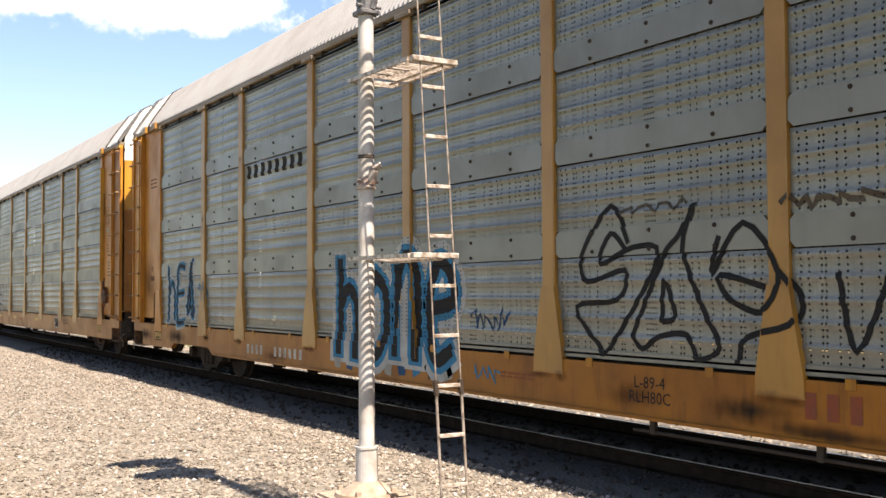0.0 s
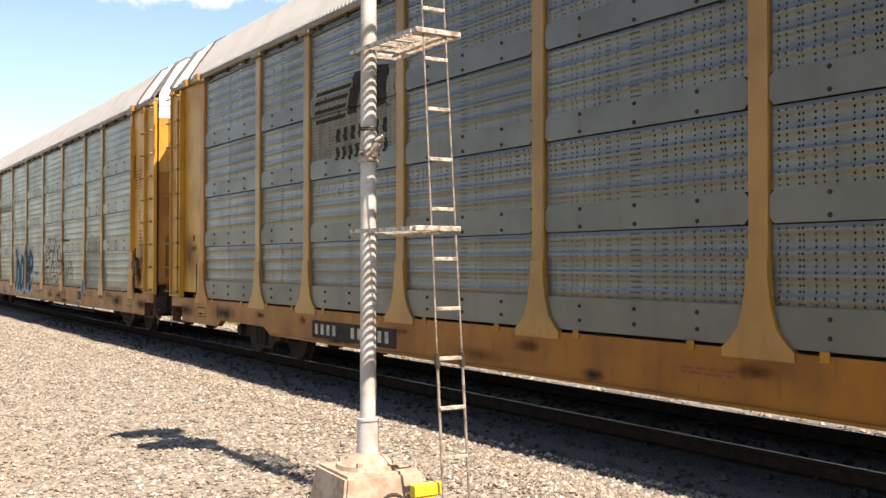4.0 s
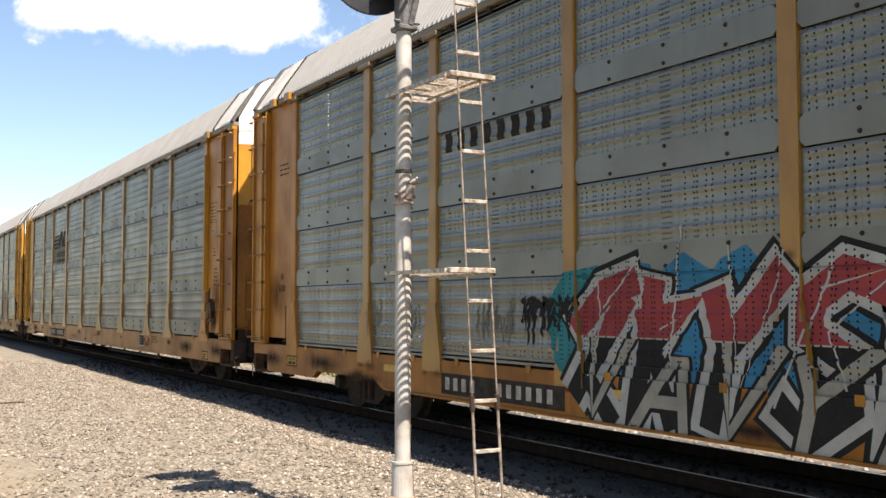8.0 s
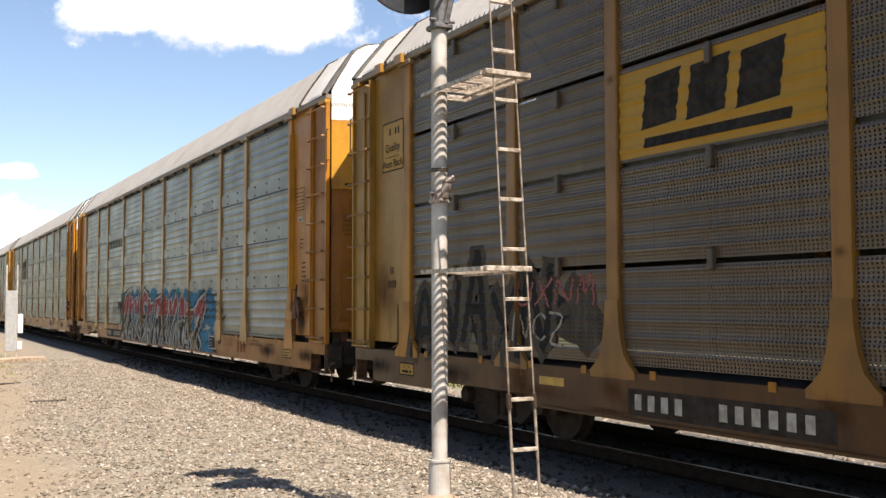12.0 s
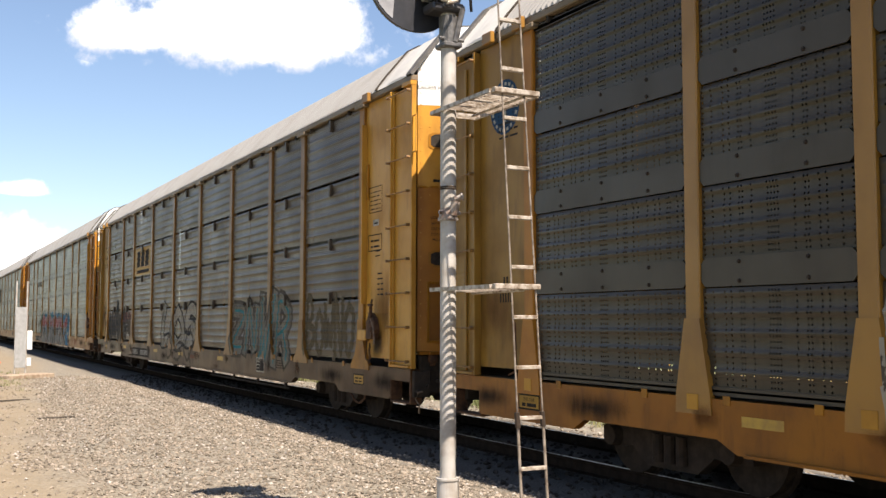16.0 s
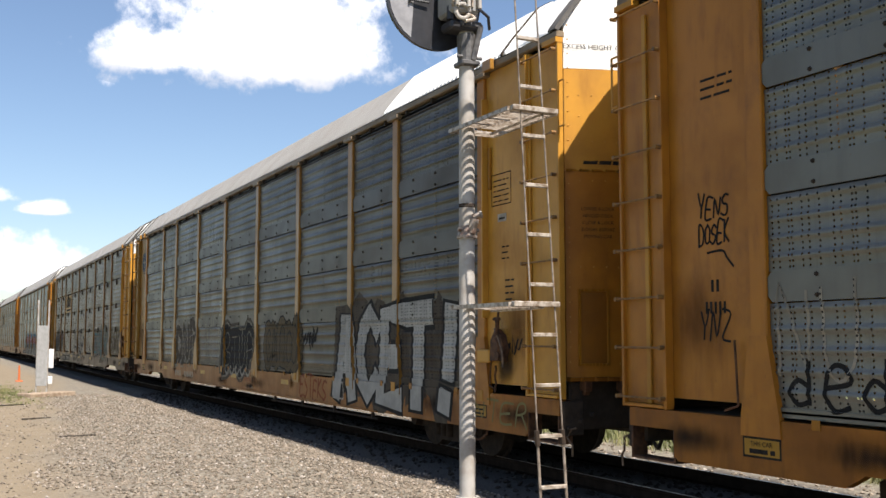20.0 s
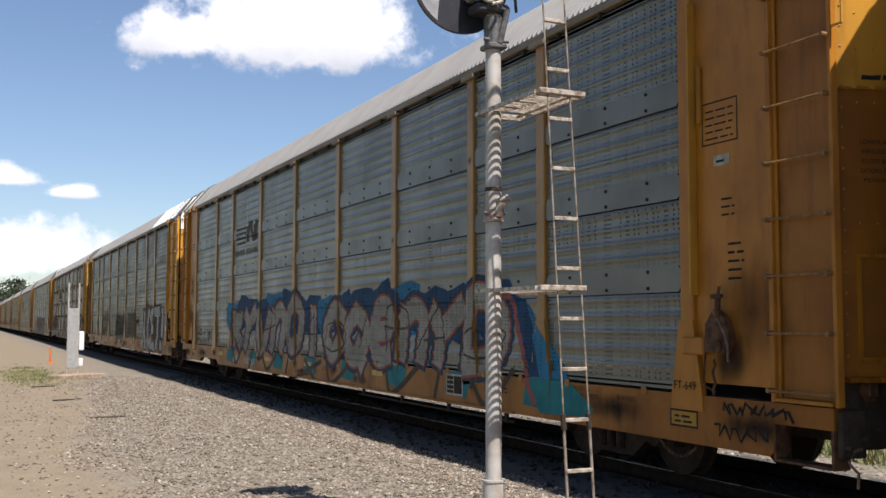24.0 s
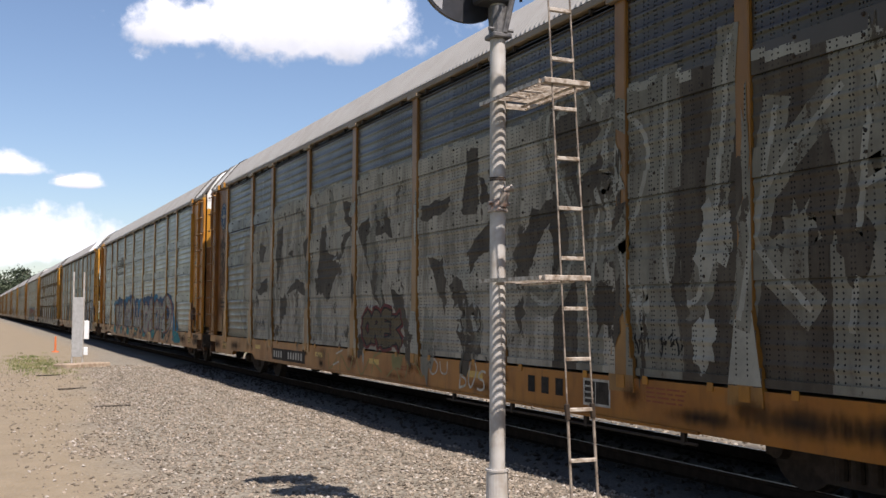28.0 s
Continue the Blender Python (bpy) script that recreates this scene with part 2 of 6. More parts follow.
YELLOW = painted("yellow car paint", (0.45, 0.222, 0.026), (0.24, 0.098, 0.016), amount=0.55, gloss=0.22)
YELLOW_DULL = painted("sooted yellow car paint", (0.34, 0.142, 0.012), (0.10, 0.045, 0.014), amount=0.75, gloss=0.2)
# sills get a darker, browner yellow than the sides above
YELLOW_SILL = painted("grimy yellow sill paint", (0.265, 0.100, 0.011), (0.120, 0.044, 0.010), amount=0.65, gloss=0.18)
SILL_BROWN = painted("sooty brown sill paint", (0.082, 0.036, 0.011), (0.036, 0.018, 0.009), amount=0.7, gloss=0.2)
# oranger, darker copy of the car yellow, with shade in its colour
YELLOW_PLATE = painted("ochre end plate paint", (0.385, 0.152, 0.015), (0.18, 0.064, 0.010), amount=0.55, gloss=0.25)
POST_PAINT = painted("dusty faded yellow post paint", (0.31, 0.148, 0.020), (0.17, 0.080, 0.016), amount=0.45, gloss=0.5, rough=0.34)
YELLOW_PALE = painted("sun-bleached yellow paint", (0.51, 0.252, 0.036), (0.27, 0.115, 0.018), amount=0.55, gloss=0.25)
RAIL_PAINT = painted("dusty tan rail paint", (0.20, 0.150, 0.098), (0.12, 0.085, 0.050), amount=0.5, gloss=0.4, rough=0.5)
BROWNED = painted("smoke-browned yellow paint", (0.200, 0.078, 0.013), (0.085, 0.034, 0.012), amount=0.75, gloss=0.2)
DINGY = painted("dingy olive yellow paint", (0.27, 0.140, 0.024), (0.13, 0.062, 0.014), amount=0.65, gloss=0.2)
# lower doors: grime plus painted shade of the next car in one brown
DOOR_SHADED = painted("browned door paint", (0.27, 0.100, 0.011), (0.115, 0.040, 0.008), amount=0.6, gloss=0.2)
POST_BROWN = painted("brown weathered post paint", (0.22, 0.098, 0.014), (0.11, 0.050, 0.012), amount=0.6, gloss=0.35)
# darkened so that the flat hatch panel reads as a shaded recess
YELLOW_SHUT = painted("dull hatch paint", (0.24, 0.092, 0.010), (0.12, 0.043, 0.009), amount=0.5, gloss=0.2)
ROOF_PALE = painted("pale roof end sheet", (0.52, 0.50, 0.46), (0.34, 0.32, 0.29), amount=0.3, rough=0.5)
RUNG = plain("rusty yellow rung", (0.26, 0.135, 0.035), (0.12, 0.065, 0.035), 0.6, 0, 20, gloss=0.3)
LEVER = plain("worn brown lever", (0.20, 0.125, 0.07), (0.06, 0.036, 0.024), 0.5, 0.2, 14)
YELLOW_SIGN = painted("yellow sign sheet", (0.34, 0.185, 0.024), (0.25, 0.135, 0.022), amount=0.4, gloss=0.15)
WHITE = painted("white car paint", (0.78, 0.77, 0.74), (0.55, 0.53, 0.50), amount=0.25, rough=0.45)
ROOF = painted("galvanized roof sheet", (0.28, 0.2695, 0.252), (0.196, 0.1855, 0.1715), amount=0.35, rough=0.55, metal=0.15)
ROOF_WHITE = painted("whitish roof sheet", (0.76, 0.76, 0.741), (0.57, 0.57, 0.551), amount=0.2, rough=0.4)
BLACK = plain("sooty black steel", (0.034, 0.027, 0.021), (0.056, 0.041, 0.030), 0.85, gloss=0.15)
RUSTY = plain("brown running gear", (0.028, 0.021, 0.016), (0.050, 0.035, 0.025), 0.85, gloss=0.15)
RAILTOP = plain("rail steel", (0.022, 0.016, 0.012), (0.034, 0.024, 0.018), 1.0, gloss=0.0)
RAILHEAD = plain("polished rail head", (0.45, 0.43, 0.40), (0.36, 0.34, 0.32), 0.3, 0.9)
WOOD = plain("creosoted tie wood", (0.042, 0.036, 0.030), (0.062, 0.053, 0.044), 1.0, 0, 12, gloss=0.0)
DECK = plain("dark deck plate", (0.07, 0.066, 0.06), (0.11, 0.10, 0.09), 0.7, 0.2)
GALV = plain("galvanized mast steel", (0.42, 0.40, 0.37), (0.29, 0.255, 0.215), 0.6, 0.1, 5)
ALU = plain("weathered aluminium", (0.464, 0.408, 0.344), (0.16, 0.112, 0.072), 0.5, 0.25, 22)
GEAR = plain("worn brown casting", (0.120, 0.056, 0.026), (0.040, 0.021, 0.013), 0.7, 0.0, 9, gloss=0.2)
CLAMP = plain("dark grey casting", (0.12, 0.115, 0.11), (0.04, 0.038, 0.04), 0.5, 0.1, 18)
STILE = plain("dull ladder rail", (0.288, 0.24, 0.192), (0.104, 0.076, 0.056), 0.6, 0.2, 16)
IRON = plain("rusty galvanized casting", (0.306, 0.2635, 0.221), (0.1275, 0.0723, 0.051), 0.6, 0.2, 20)
CONCRETE = plain("stained concrete", (0.3384, 0.2664, 0.1944), (0.216, 0.1512, 0.1008), 0.9, 0, 9, 0.4)
SIGNAL = plain("black signal enamel", (0.018, 0.019, 0.022), (0.03, 0.03, 0.035), 0.4)
GREYBACK = plain("grey weathered backboard", (0.26, 0.26, 0.27), (0.18, 0.18, 0.19), 0.55)
GREYBOX = plain("grey cabinet paint", (0.288, 0.288, 0.28), (0.224, 0.224, 0.216), 0.6)
WHITEBOX = plain("white enamel", (0.64, 0.64, 0.624), (0.56, 0.56, 0.544), 0.45)
ORANGE = plain("orange plastic", (0.525, 0.14, 0.035), (0.42, 0.105, 0.035), 0.5)
TAPE = plain("yellow plastic", (0.6375, 0.45, 0.0225), (0.5625, 0.375, 0.03), 0.45)
REFLECT = plain("dusty yellow reflector tape", (0.46, 0.28, 0.03), (0.32, 0.18, 0.03), 0.5)
INK = plain("black stencil paint", (0.016, 0.014, 0.012), (0.035, 0.029, 0.024), 0.8, gloss=0.1)
PALE = plain("white stencil paint", (0.40, 0.37, 0.31), (0.24, 0.21, 0.17), 0.8, gloss=0.15)
RED = plain("red stencil paint", (0.20, 0.055, 0.025), (0.16, 0.055, 0.03), 0.8, gloss=0.15)
SOOTPLATE = plain("black number field", (0.024, 0.019, 0.015), (0.045, 0.036, 0.028), 0.8, gloss=0.1)
BARK = plain("tree bark", (0.10, 0.08, 0.06), (0.16, 0.13, 0.10), 0.9)
LEAF = plain("tree foliage", (0.032, 0.046, 0.026), (0.060, 0.075, 0.038), 0.7, 0, 3)
GRASS = plain("dry roadside grass", (0.098, 0.119, 0.035), (0.21, 0.189, 0.084), 0.85, 0, 2)
STONES = stones_mat()
# near-black stones: the train's shade is put into their colour
SHADE_BALLAST = plain("greasy dark ballast", (0.034, 0.029, 0.025), (0.056, 0.048, 0.041), 1.0, gloss=0.0)
SOIL = gravel_ground()

SHEETS = {
    "light": perforated("light galvanized sheet", (0.160, 0.154, 0.122), (0.090, 0.087, 0.068), (0.116, 0.105, 0.073), share=0.36, gloss=1.0, metal=0.12, size=0.205),
    "grey": perforated("grey galvanized sheet", (0.098, 0.090, 0.068), (0.056, 0.051, 0.039), (0.074, 0.063, 0.043), share=0.36, gloss=0.9, metal=0.10, size=0.205),
    "mid": perforated("faded grey galvanized sheet", (0.134, 0.127, 0.100), (0.077, 0.073, 0.057), (0.100, 0.089, 0.063), share=0.36, gloss=0.95, metal=0.10, size=0.205),
    "dark": perforated("brown weathered sheet", (0.060, 0.045, 0.028), (0.032, 0.024, 0.015), (0.045, 0.032, 0.019), share=0.36, metal=0.0, gloss=0.32, size=0.205),
    "mesh": perforated("rusty slotted sheet", (0.128, 0.093, 0.062), (0.072, 0.050, 0.032), (0.098, 0.068, 0.042), 0.044, 0.034, 1.1, 0.27, 0.05, 0.32),
}
BANDS = {
    "light": painted("light sheet lap", (0.150, 0.143, 0.112), (0.092, 0.087, 0.066), amount=0.4, metal=0.08, gloss=0.8),
    "grey": painted("grey sheet lap", (0.096, 0.088, 0.067), (0.058, 0.052, 0.040), amount=0.45, metal=0.08, gloss=0.7),
    "mid": painted("faded grey sheet lap", (0.128, 0.121, 0.094), (0.077, 0.072, 0.056), amount=0.42, metal=0.08, gloss=0.75),
    "dark": painted("brown sheet lap", (0.060, 0.046, 0.029), (0.036, 0.027, 0.017), amount=0.45, gloss=0.35),
    "mesh": painted("rusty sheet lap", (0.078, 0.055, 0.035), (0.046, 0.035, 0.026), amount=0.5, gloss=0.3),
}


def sprayed(name, color, worn, solid=False):
    """Spray paint that has flaked off in spots, over punched sheets."""
    m = Nodes(name)
    v = m.where((1, 1, 1), 0)
    tone = m.ramp(m.noise(v, 2.2, 6, 0.65), 0.3, 0.7)
    c = m.mix(tone, color, tuple(x * 0.68 for x in color))
    c = m.mix(m.math("MULTIPLY", m.ramp(m.noise(v, 24, 5, 0.7), 0.52, 0.7), 0.35), c, tuple(x * 0.5 + 0.03 for x in color))
    m.done(c, 0.7)
    m.bsdf.inputs["Specular IOR Level"].default_value = 0.1
    flake = m.math("ADD", m.math("MULTIPLY", m.noise(m.where((1, 1.2, 0.8), 0), 1.6, 8, 0.72), 0.75), m.math("MULTIPLY", m.noise(v, 14, 6, 0.7), 0.25))
    sep = m.n.new("ShaderNodeSeparateXYZ")
    m.l.new(m.co.outputs["Object"], sep.inputs[0])
    uy, uz = m.math("DIVIDE", sep.outputs[1], 0.037), m.math("DIVIDE", sep.outputs[2], 0.048)
    fy, fz = m.math("MULTIPLY", m.math("SUBTRACT", m.math("FRACT", uy), 0.5), 0.77), m.math("SUBTRACT", m.math("FRACT", uz), 0.5)
    hole = m.math("LESS_THAN", m.math("ADD", m.math("MULTIPLY", fy, fy), m.math("MULTIPLY", fz, fz)), 0.045)
    hole = m.math("MULTIPLY", m.math("MULTIPLY", hole, columns(m, uy)), m.math("GREATER_THAN", sep.outputs[2], 1.06))
    # no openings here: the dark of the holes is painted as near-black dots
    c = m.mix(hole, c, (0.012, 0.011, 0.010))
    m.put(c, m.bsdf.inputs["Base Color"])
    gone = m.math("LESS_THAN", flake, worn)
    if solid:
        thin = m.ramp(m.noise(m.where((1, 1.6, 0.5), 0), 1.9, 7, 0.66), 0.46, 0.66)
        c = m.mix(m.math("MULTIPLY", thin, 0.62), c, (0.095, 0.080, 0.060))
        m.put(m.mix(gone, c, (0.072, 0.058, 0.042)), m.bsdf.inputs["Base Color"])
        return m.mat
    gap = m.n.new("ShaderNodeBsdfTransparent")
    mixs = m.n.new("ShaderNodeMixShader")
    m.l.new(gone, mixs.inputs[0])
    m.l.new(m.bsdf.outputs[0], mixs.inputs[1])
    m.l.new(gap.outputs[0], mixs.inputs[2])
    m.l.new(mixs.outputs[0], m.out.inputs["Surface"])
    return m.mat


def smeared(name, color, strength=1.0):
    """A soft-edged stain: thick in its middle, thinning out unevenly."""
    m = Nodes(name)
    sep = m.n.new("ShaderNodeSeparateXYZ")
    m.l.new(m.co.outputs["Generated"], sep.inputs[0])
    a, b = (m.math("MULTIPLY", m.math("SUBTRACT", sep.outputs[k], 0.5), 2.0) for k in (1, 2))
    d = m.math("SQRT", m.math("ADD", m.math("MULTIPLY", a, a), m.math("MULTIPLY", b, b)))
    n = m.math("SUBTRACT", m.noise(m.where((1, 1.8, 0.6), 0), 3.5, 7, 0.6), 0.5)
    cover = m.math("MULTIPLY", m.ramp(m.math("SUBTRACT", m.math("MULTIPLY", n, 1.0), m.math("MULTIPLY", d, 1.3)), -0.92, 0.12), strength)
    m.done(color, 0.85)
    m.bsdf.inputs["Specular IOR Level"].default_value = 0.1
    gap = m.n.new("ShaderNodeBsdfTransparent")
    mixs = m.n.new("ShaderNodeMixShader")
    m.l.new(cover, mixs.inputs[0])
    m.l.new(gap.outputs[0], mixs.inputs[1])
    m.l.new(m.bsdf.outputs[0], mixs.inputs[2])
    m.l.new(mixs.outputs[0], m.out.inputs["Surface"])
    return m.mat


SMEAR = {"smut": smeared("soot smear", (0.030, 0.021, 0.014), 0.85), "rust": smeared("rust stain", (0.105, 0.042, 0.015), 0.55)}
SPRAY = {n: sprayed("spray " + n, c, w, n in ("silver", "soot", "grey")) for n, c, w in (
    ("white", (0.38, 0.37, 0.33), 0.31), ("silver", (0.335, 0.298, 0.232), 0.42), ("black", (0.018, 0.017, 0.016), 0.31), ("red", (0.27, 0.048, 0.048), 0.33),
    ("blue", (0.035, 0.17, 0.28), 0.36), ("navy", (0.022, 0.065, 0.13), 0.36), ("teal", (0.03, 0.18, 0.19), 0.36), ("yellow", (0.34, 0.27, 0.04), 0.36),
    ("maroon", (0.13, 0.034, 0.026), 0.37), ("pink", (0.30, 0.10, 0.09), 0.39), ("grey", (0.20, 0.182, 0.140), 0.42), ("violet", (0.10, 0.085, 0.13), 0.40), ("olive", (0.19, 0.165, 0.07), 0.40), ("soot", (0.072, 0.057, 0.041), 0.40), ("ash", (0.30, 0.28, 0.225), 0.38), ("dun", (0.115, 0.088, 0.050), 0.30))}

# ---- mesh helpers ----


def part(name, bm, material, parent, label=""):
    """Links a bmesh as one mesh object under a thing or a part."""
    mesh = bpy.data.meshes.new(name)
    bm.to_mesh(mesh)
    bm.free()
    return hang(name, mesh, material, parent, label)


def hang(name, mesh, material, parent, label="", at=(0, 0, 0)):
    if not mesh.materials:
        mesh.materials.append(material)
    ob = new(name, mesh)
    if mesh.materials[0] is not material:
        ob.material_slots[0].link = "OBJECT"
        ob.material_slots[0].material = material
    ob.parent = parent
    ob.location = at
    if label:
        ob["label"] = label
    return ob


def box(bm, x0, x1, y0, y1, z0, z1, bevel=0.0):
    made = bmesh.ops.create_cube(bm, size=1.0)["verts"]
    for v in made:
        v.co = Vector(((x0 + x1) / 2 + v.co.x * (x1 - x0), (y0 + y1) / 2 + v.co.y * (y1 - y0), (z0 + z1) / 2 + v.co.z * (z1 - z0)))
    if bevel:
        edges = list({e for v in made for e in v.link_edges})
        bmesh.ops.bevel(bm, geom=edges, offset=bevel, segments=1, affect="EDGES", profile=0.5)
    return bm


def rod(bm, a, b, r, seg=8, r2=None, cap=True):
    a, b = Vector(a), Vector(b)
    d = b - a
    q = d.to_track_quat("Z", "Y").to_matrix().to_4x4()
    bmesh.ops.create_cone(bm, cap_ends=cap, segments=seg, radius1=r, radius2=r if r2 is None else r2, depth=d.length,
                          matrix=Matrix.Translation((a + b) / 2) @ q)
    return bm


def tube(bm, pts, r, seg=8):
    """A bent round bar in one piece along a line of points."""
    pts = [Vector(p) for p in pts]
    rings = []
    for i, p in enumerate(pts):
        d = (pts[min(i + 1, len(pts) - 1)] - pts[max(i - 1, 0)]).normalized()
        u = d.cross(Vector((0.31, 0.17, 0.93))).normalized()
        w = d.cross(u)
        rings.append([bm.verts.new(p + (u * math.cos(2 * math.pi * k / seg) + w * math.sin(2 * math.pi * k / seg)) * r) for k in range(seg)])
    for a, b in zip(rings, rings[1:]):
        for k in range(seg):
            bm.faces.new((a[k], a[(k + 1) % seg], b[(k + 1) % seg], b[k]))
    bm.faces.new(rings[0][::-1])
    bm.faces.new(rings[-1])
    bmesh.ops.recalc_face_normals(bm, faces=bm.faces[:])
    return bm


def prism(bm, pts, x0, x1):
    """Extrudes a (y, z) outline from x0 to x1."""
    lo = [bm.verts.new((x0, y, z)) for y, z in pts]
    hi = [bm.verts.new((x1, y, z)) for y, z in pts]
    n = len(pts)
    bm.faces.new(lo)
    bm.faces.new(hi[::-1])
    for i in range(n):
        bm.faces.new((lo[i], hi[i], hi[(i + 1) % n], lo[(i + 1) % n]))
    bmesh.ops.recalc_face_normals(bm, faces=bm.faces[:])
    return bm


def make(fn, *args):
    bm = bmesh.new()
    fn(bm, *args)
    return bm


def as_mesh(name, bm):
    mesh = bpy.data.meshes.new(name)
    bm.to_mesh(mesh)
    bm.free()
    return mesh


def thing(name, label, category, at=(0, 0, 0), group="", kind=""):
    ob = new(name)
    ob.empty_display_size = 0.2
    ob.location = at
    return tagged(ob, label, category, group, kind)


def lettering(words, size, flip=True):
    """Outlines of words in the built-in font, flat, as a mesh in the (y, z) plane that reads from the -x side."""
    cu = bpy.data.curves.new("words", "FONT")
    cu.body, cu.size, cu.align_x, cu.align_y = words, size, "CENTER", "CENTER"
    cu.resolution_u = 2
    tmp = bpy.data.objects.new("words", cu)
    mesh = bpy.data.meshes.new_from_object(tmp)
    bpy.data.objects.remove(tmp)
    mesh.transform(Matrix(((0, 0, -1, 0), (-1, 0, 0, 0), (0, 1, 0, 0), (0, 0, 0, 1))))
    mesh.materials.clear()
    return mesh

# ---- ground ----


def rise(x, y):
    """Height of the ground: a flat ballast shoulder that falls away to the dirt, small humps."""
    h = GROUND + 0.03 * noise.noise((x * 0.6, y * 0.6, 0)) + 0.012 * noise.noise((x * 2.7, y * 2.7, 3))
    if x < 2.2:
        h -= min((2.2 - x) * 0.03, 0.25)
    if x > 4.9:
        h -= min((x - 4.9) * 0.16, 0.16) if x < 8.0 else 0.09
    if 6.0 < x < 9.7:
        h += (-0.155 - h) * min(1.0, (x - 6.0) / 0.35, (9.7 - x) / 0.35)
    return h


def build_ground():
    xs = [-1500, -400, -120, -40, -15, -6] + [-3 + 0.25 * i for i in range(57)] + [12.5, 15, 20, 40, 120, 400, 1500]
    ys = [-1500, -400, -120, -40, -12] + [-6 + 0.4 * i for i in range(120)] + [44, 48, 54, 62, 75, 100, 150, 300, 700, 2000]
    verts = [(x, y, rise(x, y) if abs(x) < 30 and -20 < y < 80 else GROUND - 0.09) for y in ys for x in xs]
    w = len(xs)
    faces = [(j * w + i, j * w + i + 1, (j + 1) * w + i + 1, (j + 1) * w + i) for j in range(len(ys) - 1) for i in range(w - 1)]
    mesh = bpy.data.meshes.new("ground")
    mesh.from_pydata(verts, [], faces)
    for p in mesh.polygons:
        p.use_smooth = True
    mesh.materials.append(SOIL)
    tagged(new("ground", mesh), "grey gravel and tan dirt along the railway", "ground", kind="structure")


def scatter(name, label, count, pick, size, material, seed, flat=0.7):
    """Loose angular stones, one joined sheet of them."""
    rng = np.random.default_rng(seed)
    octa = np.array([(1, 0, 0), (-1, 0, 0), (0, 1, 0), (0, -1, 0), (0, 0, 1), (0, 0, -1)], float)
    tri = np.array([(0, 2, 4), (2, 1, 4), (1, 3, 4), (3, 0, 4), (2, 0, 5), (1, 2, 5), (3, 1, 5), (0, 3, 5)])
    verts, faces = [], []
    for i in range(count):
        x, y = pick(rng)
        s = size * (0.55 + 0.9 * rng.random() ** 2)
        o = octa * (s * (0.7 + 0.6 * rng.random((6, 1))))
        o[:, 2] *= flat
        a, b = rng.random() * 6.283, rng.normal() * 0.5
        ca, sa, cb, sb = math.cos(a), math.sin(a), math.cos(b), math.sin(b)
        o = o @ np.array([(1, 0, 0), (0, cb, -sb), (0, sb, cb)]) @ np.array([(ca, -sa, 0), (sa, ca, 0), (0, 0, 1)])
        verts.append(o + (x, y, rise(x, y) + s * 0.25))
        faces.append(tri + 6 * i)
    mesh = bpy.data.meshes.new(name)
    mesh.from_pydata(np.concatenate(verts).tolist(), [], np.concatenate(faces).tolist())
    mesh.materials.append(material)
    tagged(new(name, mesh), label, "gravel", kind="stuff")


def near_side(rng):
    while True:
        y = 5.0 + 29.0 * rng.random() ** 1.7
        x = 6.12 - 5.6 * rng.random() ** 1.2
        edge = 0.3 + 0.085 * y + 1.3 * noise.noise((x * 0.35, y * 0.35, 7))
        if x > edge or rng.random() < 0.16:
            return x, y


def far_side(rng):
    return 8.9 + 4.2 * rng.random(), 2.0 + 40.0 * rng.random() ** 1.4


def four_foot(rng):
    return 6.05 + 3.2 * rng.random(), 3.0 + 32.0 * rng.random()


def build_track():
    track = thing("railway_track", "single railway track with worn steel rails on wooden ties", "railway track", (TRAIN_X, 0, 0), kind="structure")
    top, base = 0.0, -0.16
    for side in (-1, 1):
        bm = bmesh.new()
        c = side * 0.7525
        outline = [(-0.07, base), (0.07, base), (0.07, base + 0.015), (0.012, base + 0.03), (0.012, -0.04), (0.036, -0.03), (0.036, -0.006),
                   (0.028, top), (-0.028, top), (-0.036, -0.006), (-0.036, -0.03), (-0.012, -0.04), (-0.012, base + 0.03), (-0.07, base + 0.015)]
        a = [bm.verts.new((c + x, -140, z)) for x, z in outline]
        b = [bm.verts.new((c + x, 480, z)) for x, z in outline]
        n = len(a)
        for i in range(n):
            bm.faces.new((a[i], a[(i + 1) % n], b[(i + 1) % n], b[i]))
        bmesh.ops.recalc_face_normals(bm, faces=bm.faces[:])
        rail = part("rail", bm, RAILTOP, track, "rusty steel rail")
        bm = bmesh.new()
        box(bm, c - 0.012, c + 0.006, -140, 480, 0.001, 0.004)
        part("rail_head", bm, RAILHEAD, rail, "polished running surface")
    tie = as_mesh("tie", make(box, -1.3, 1.3, -0.11, 0.11, -0.34, -0.162, 0.012))
    for i in range(130):
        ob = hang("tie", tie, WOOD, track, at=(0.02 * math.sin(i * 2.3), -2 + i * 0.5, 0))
        ob.rotation_euler[2] = 0.012 * math.sin(i * 5.1)
    bm = bmesh.new()
    for i in range(640):
        y = 63 + i * 0.5
        box(bm, -1.3, 1.3, y - 0.11, y + 0.11, -0.34, -0.162)
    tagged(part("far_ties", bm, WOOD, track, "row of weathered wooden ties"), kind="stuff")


# ---- signal mast ----
MX, MY = 3.446, 6.549


def grate(bm, x0, x1, y0, y1, z):
    """Edge bars of a grating."""
    t = 0.013
    for a, b, c, d in ((x0, x0 + t, y0, y1), (x1 - t, x1, y0, y1), (x0 + t, x1 - t, y0, y0 + t), (x0 + t, x1 - t, y1 - t, y1)):
        box(bm, a, b, c, d, z - 0.028, z)


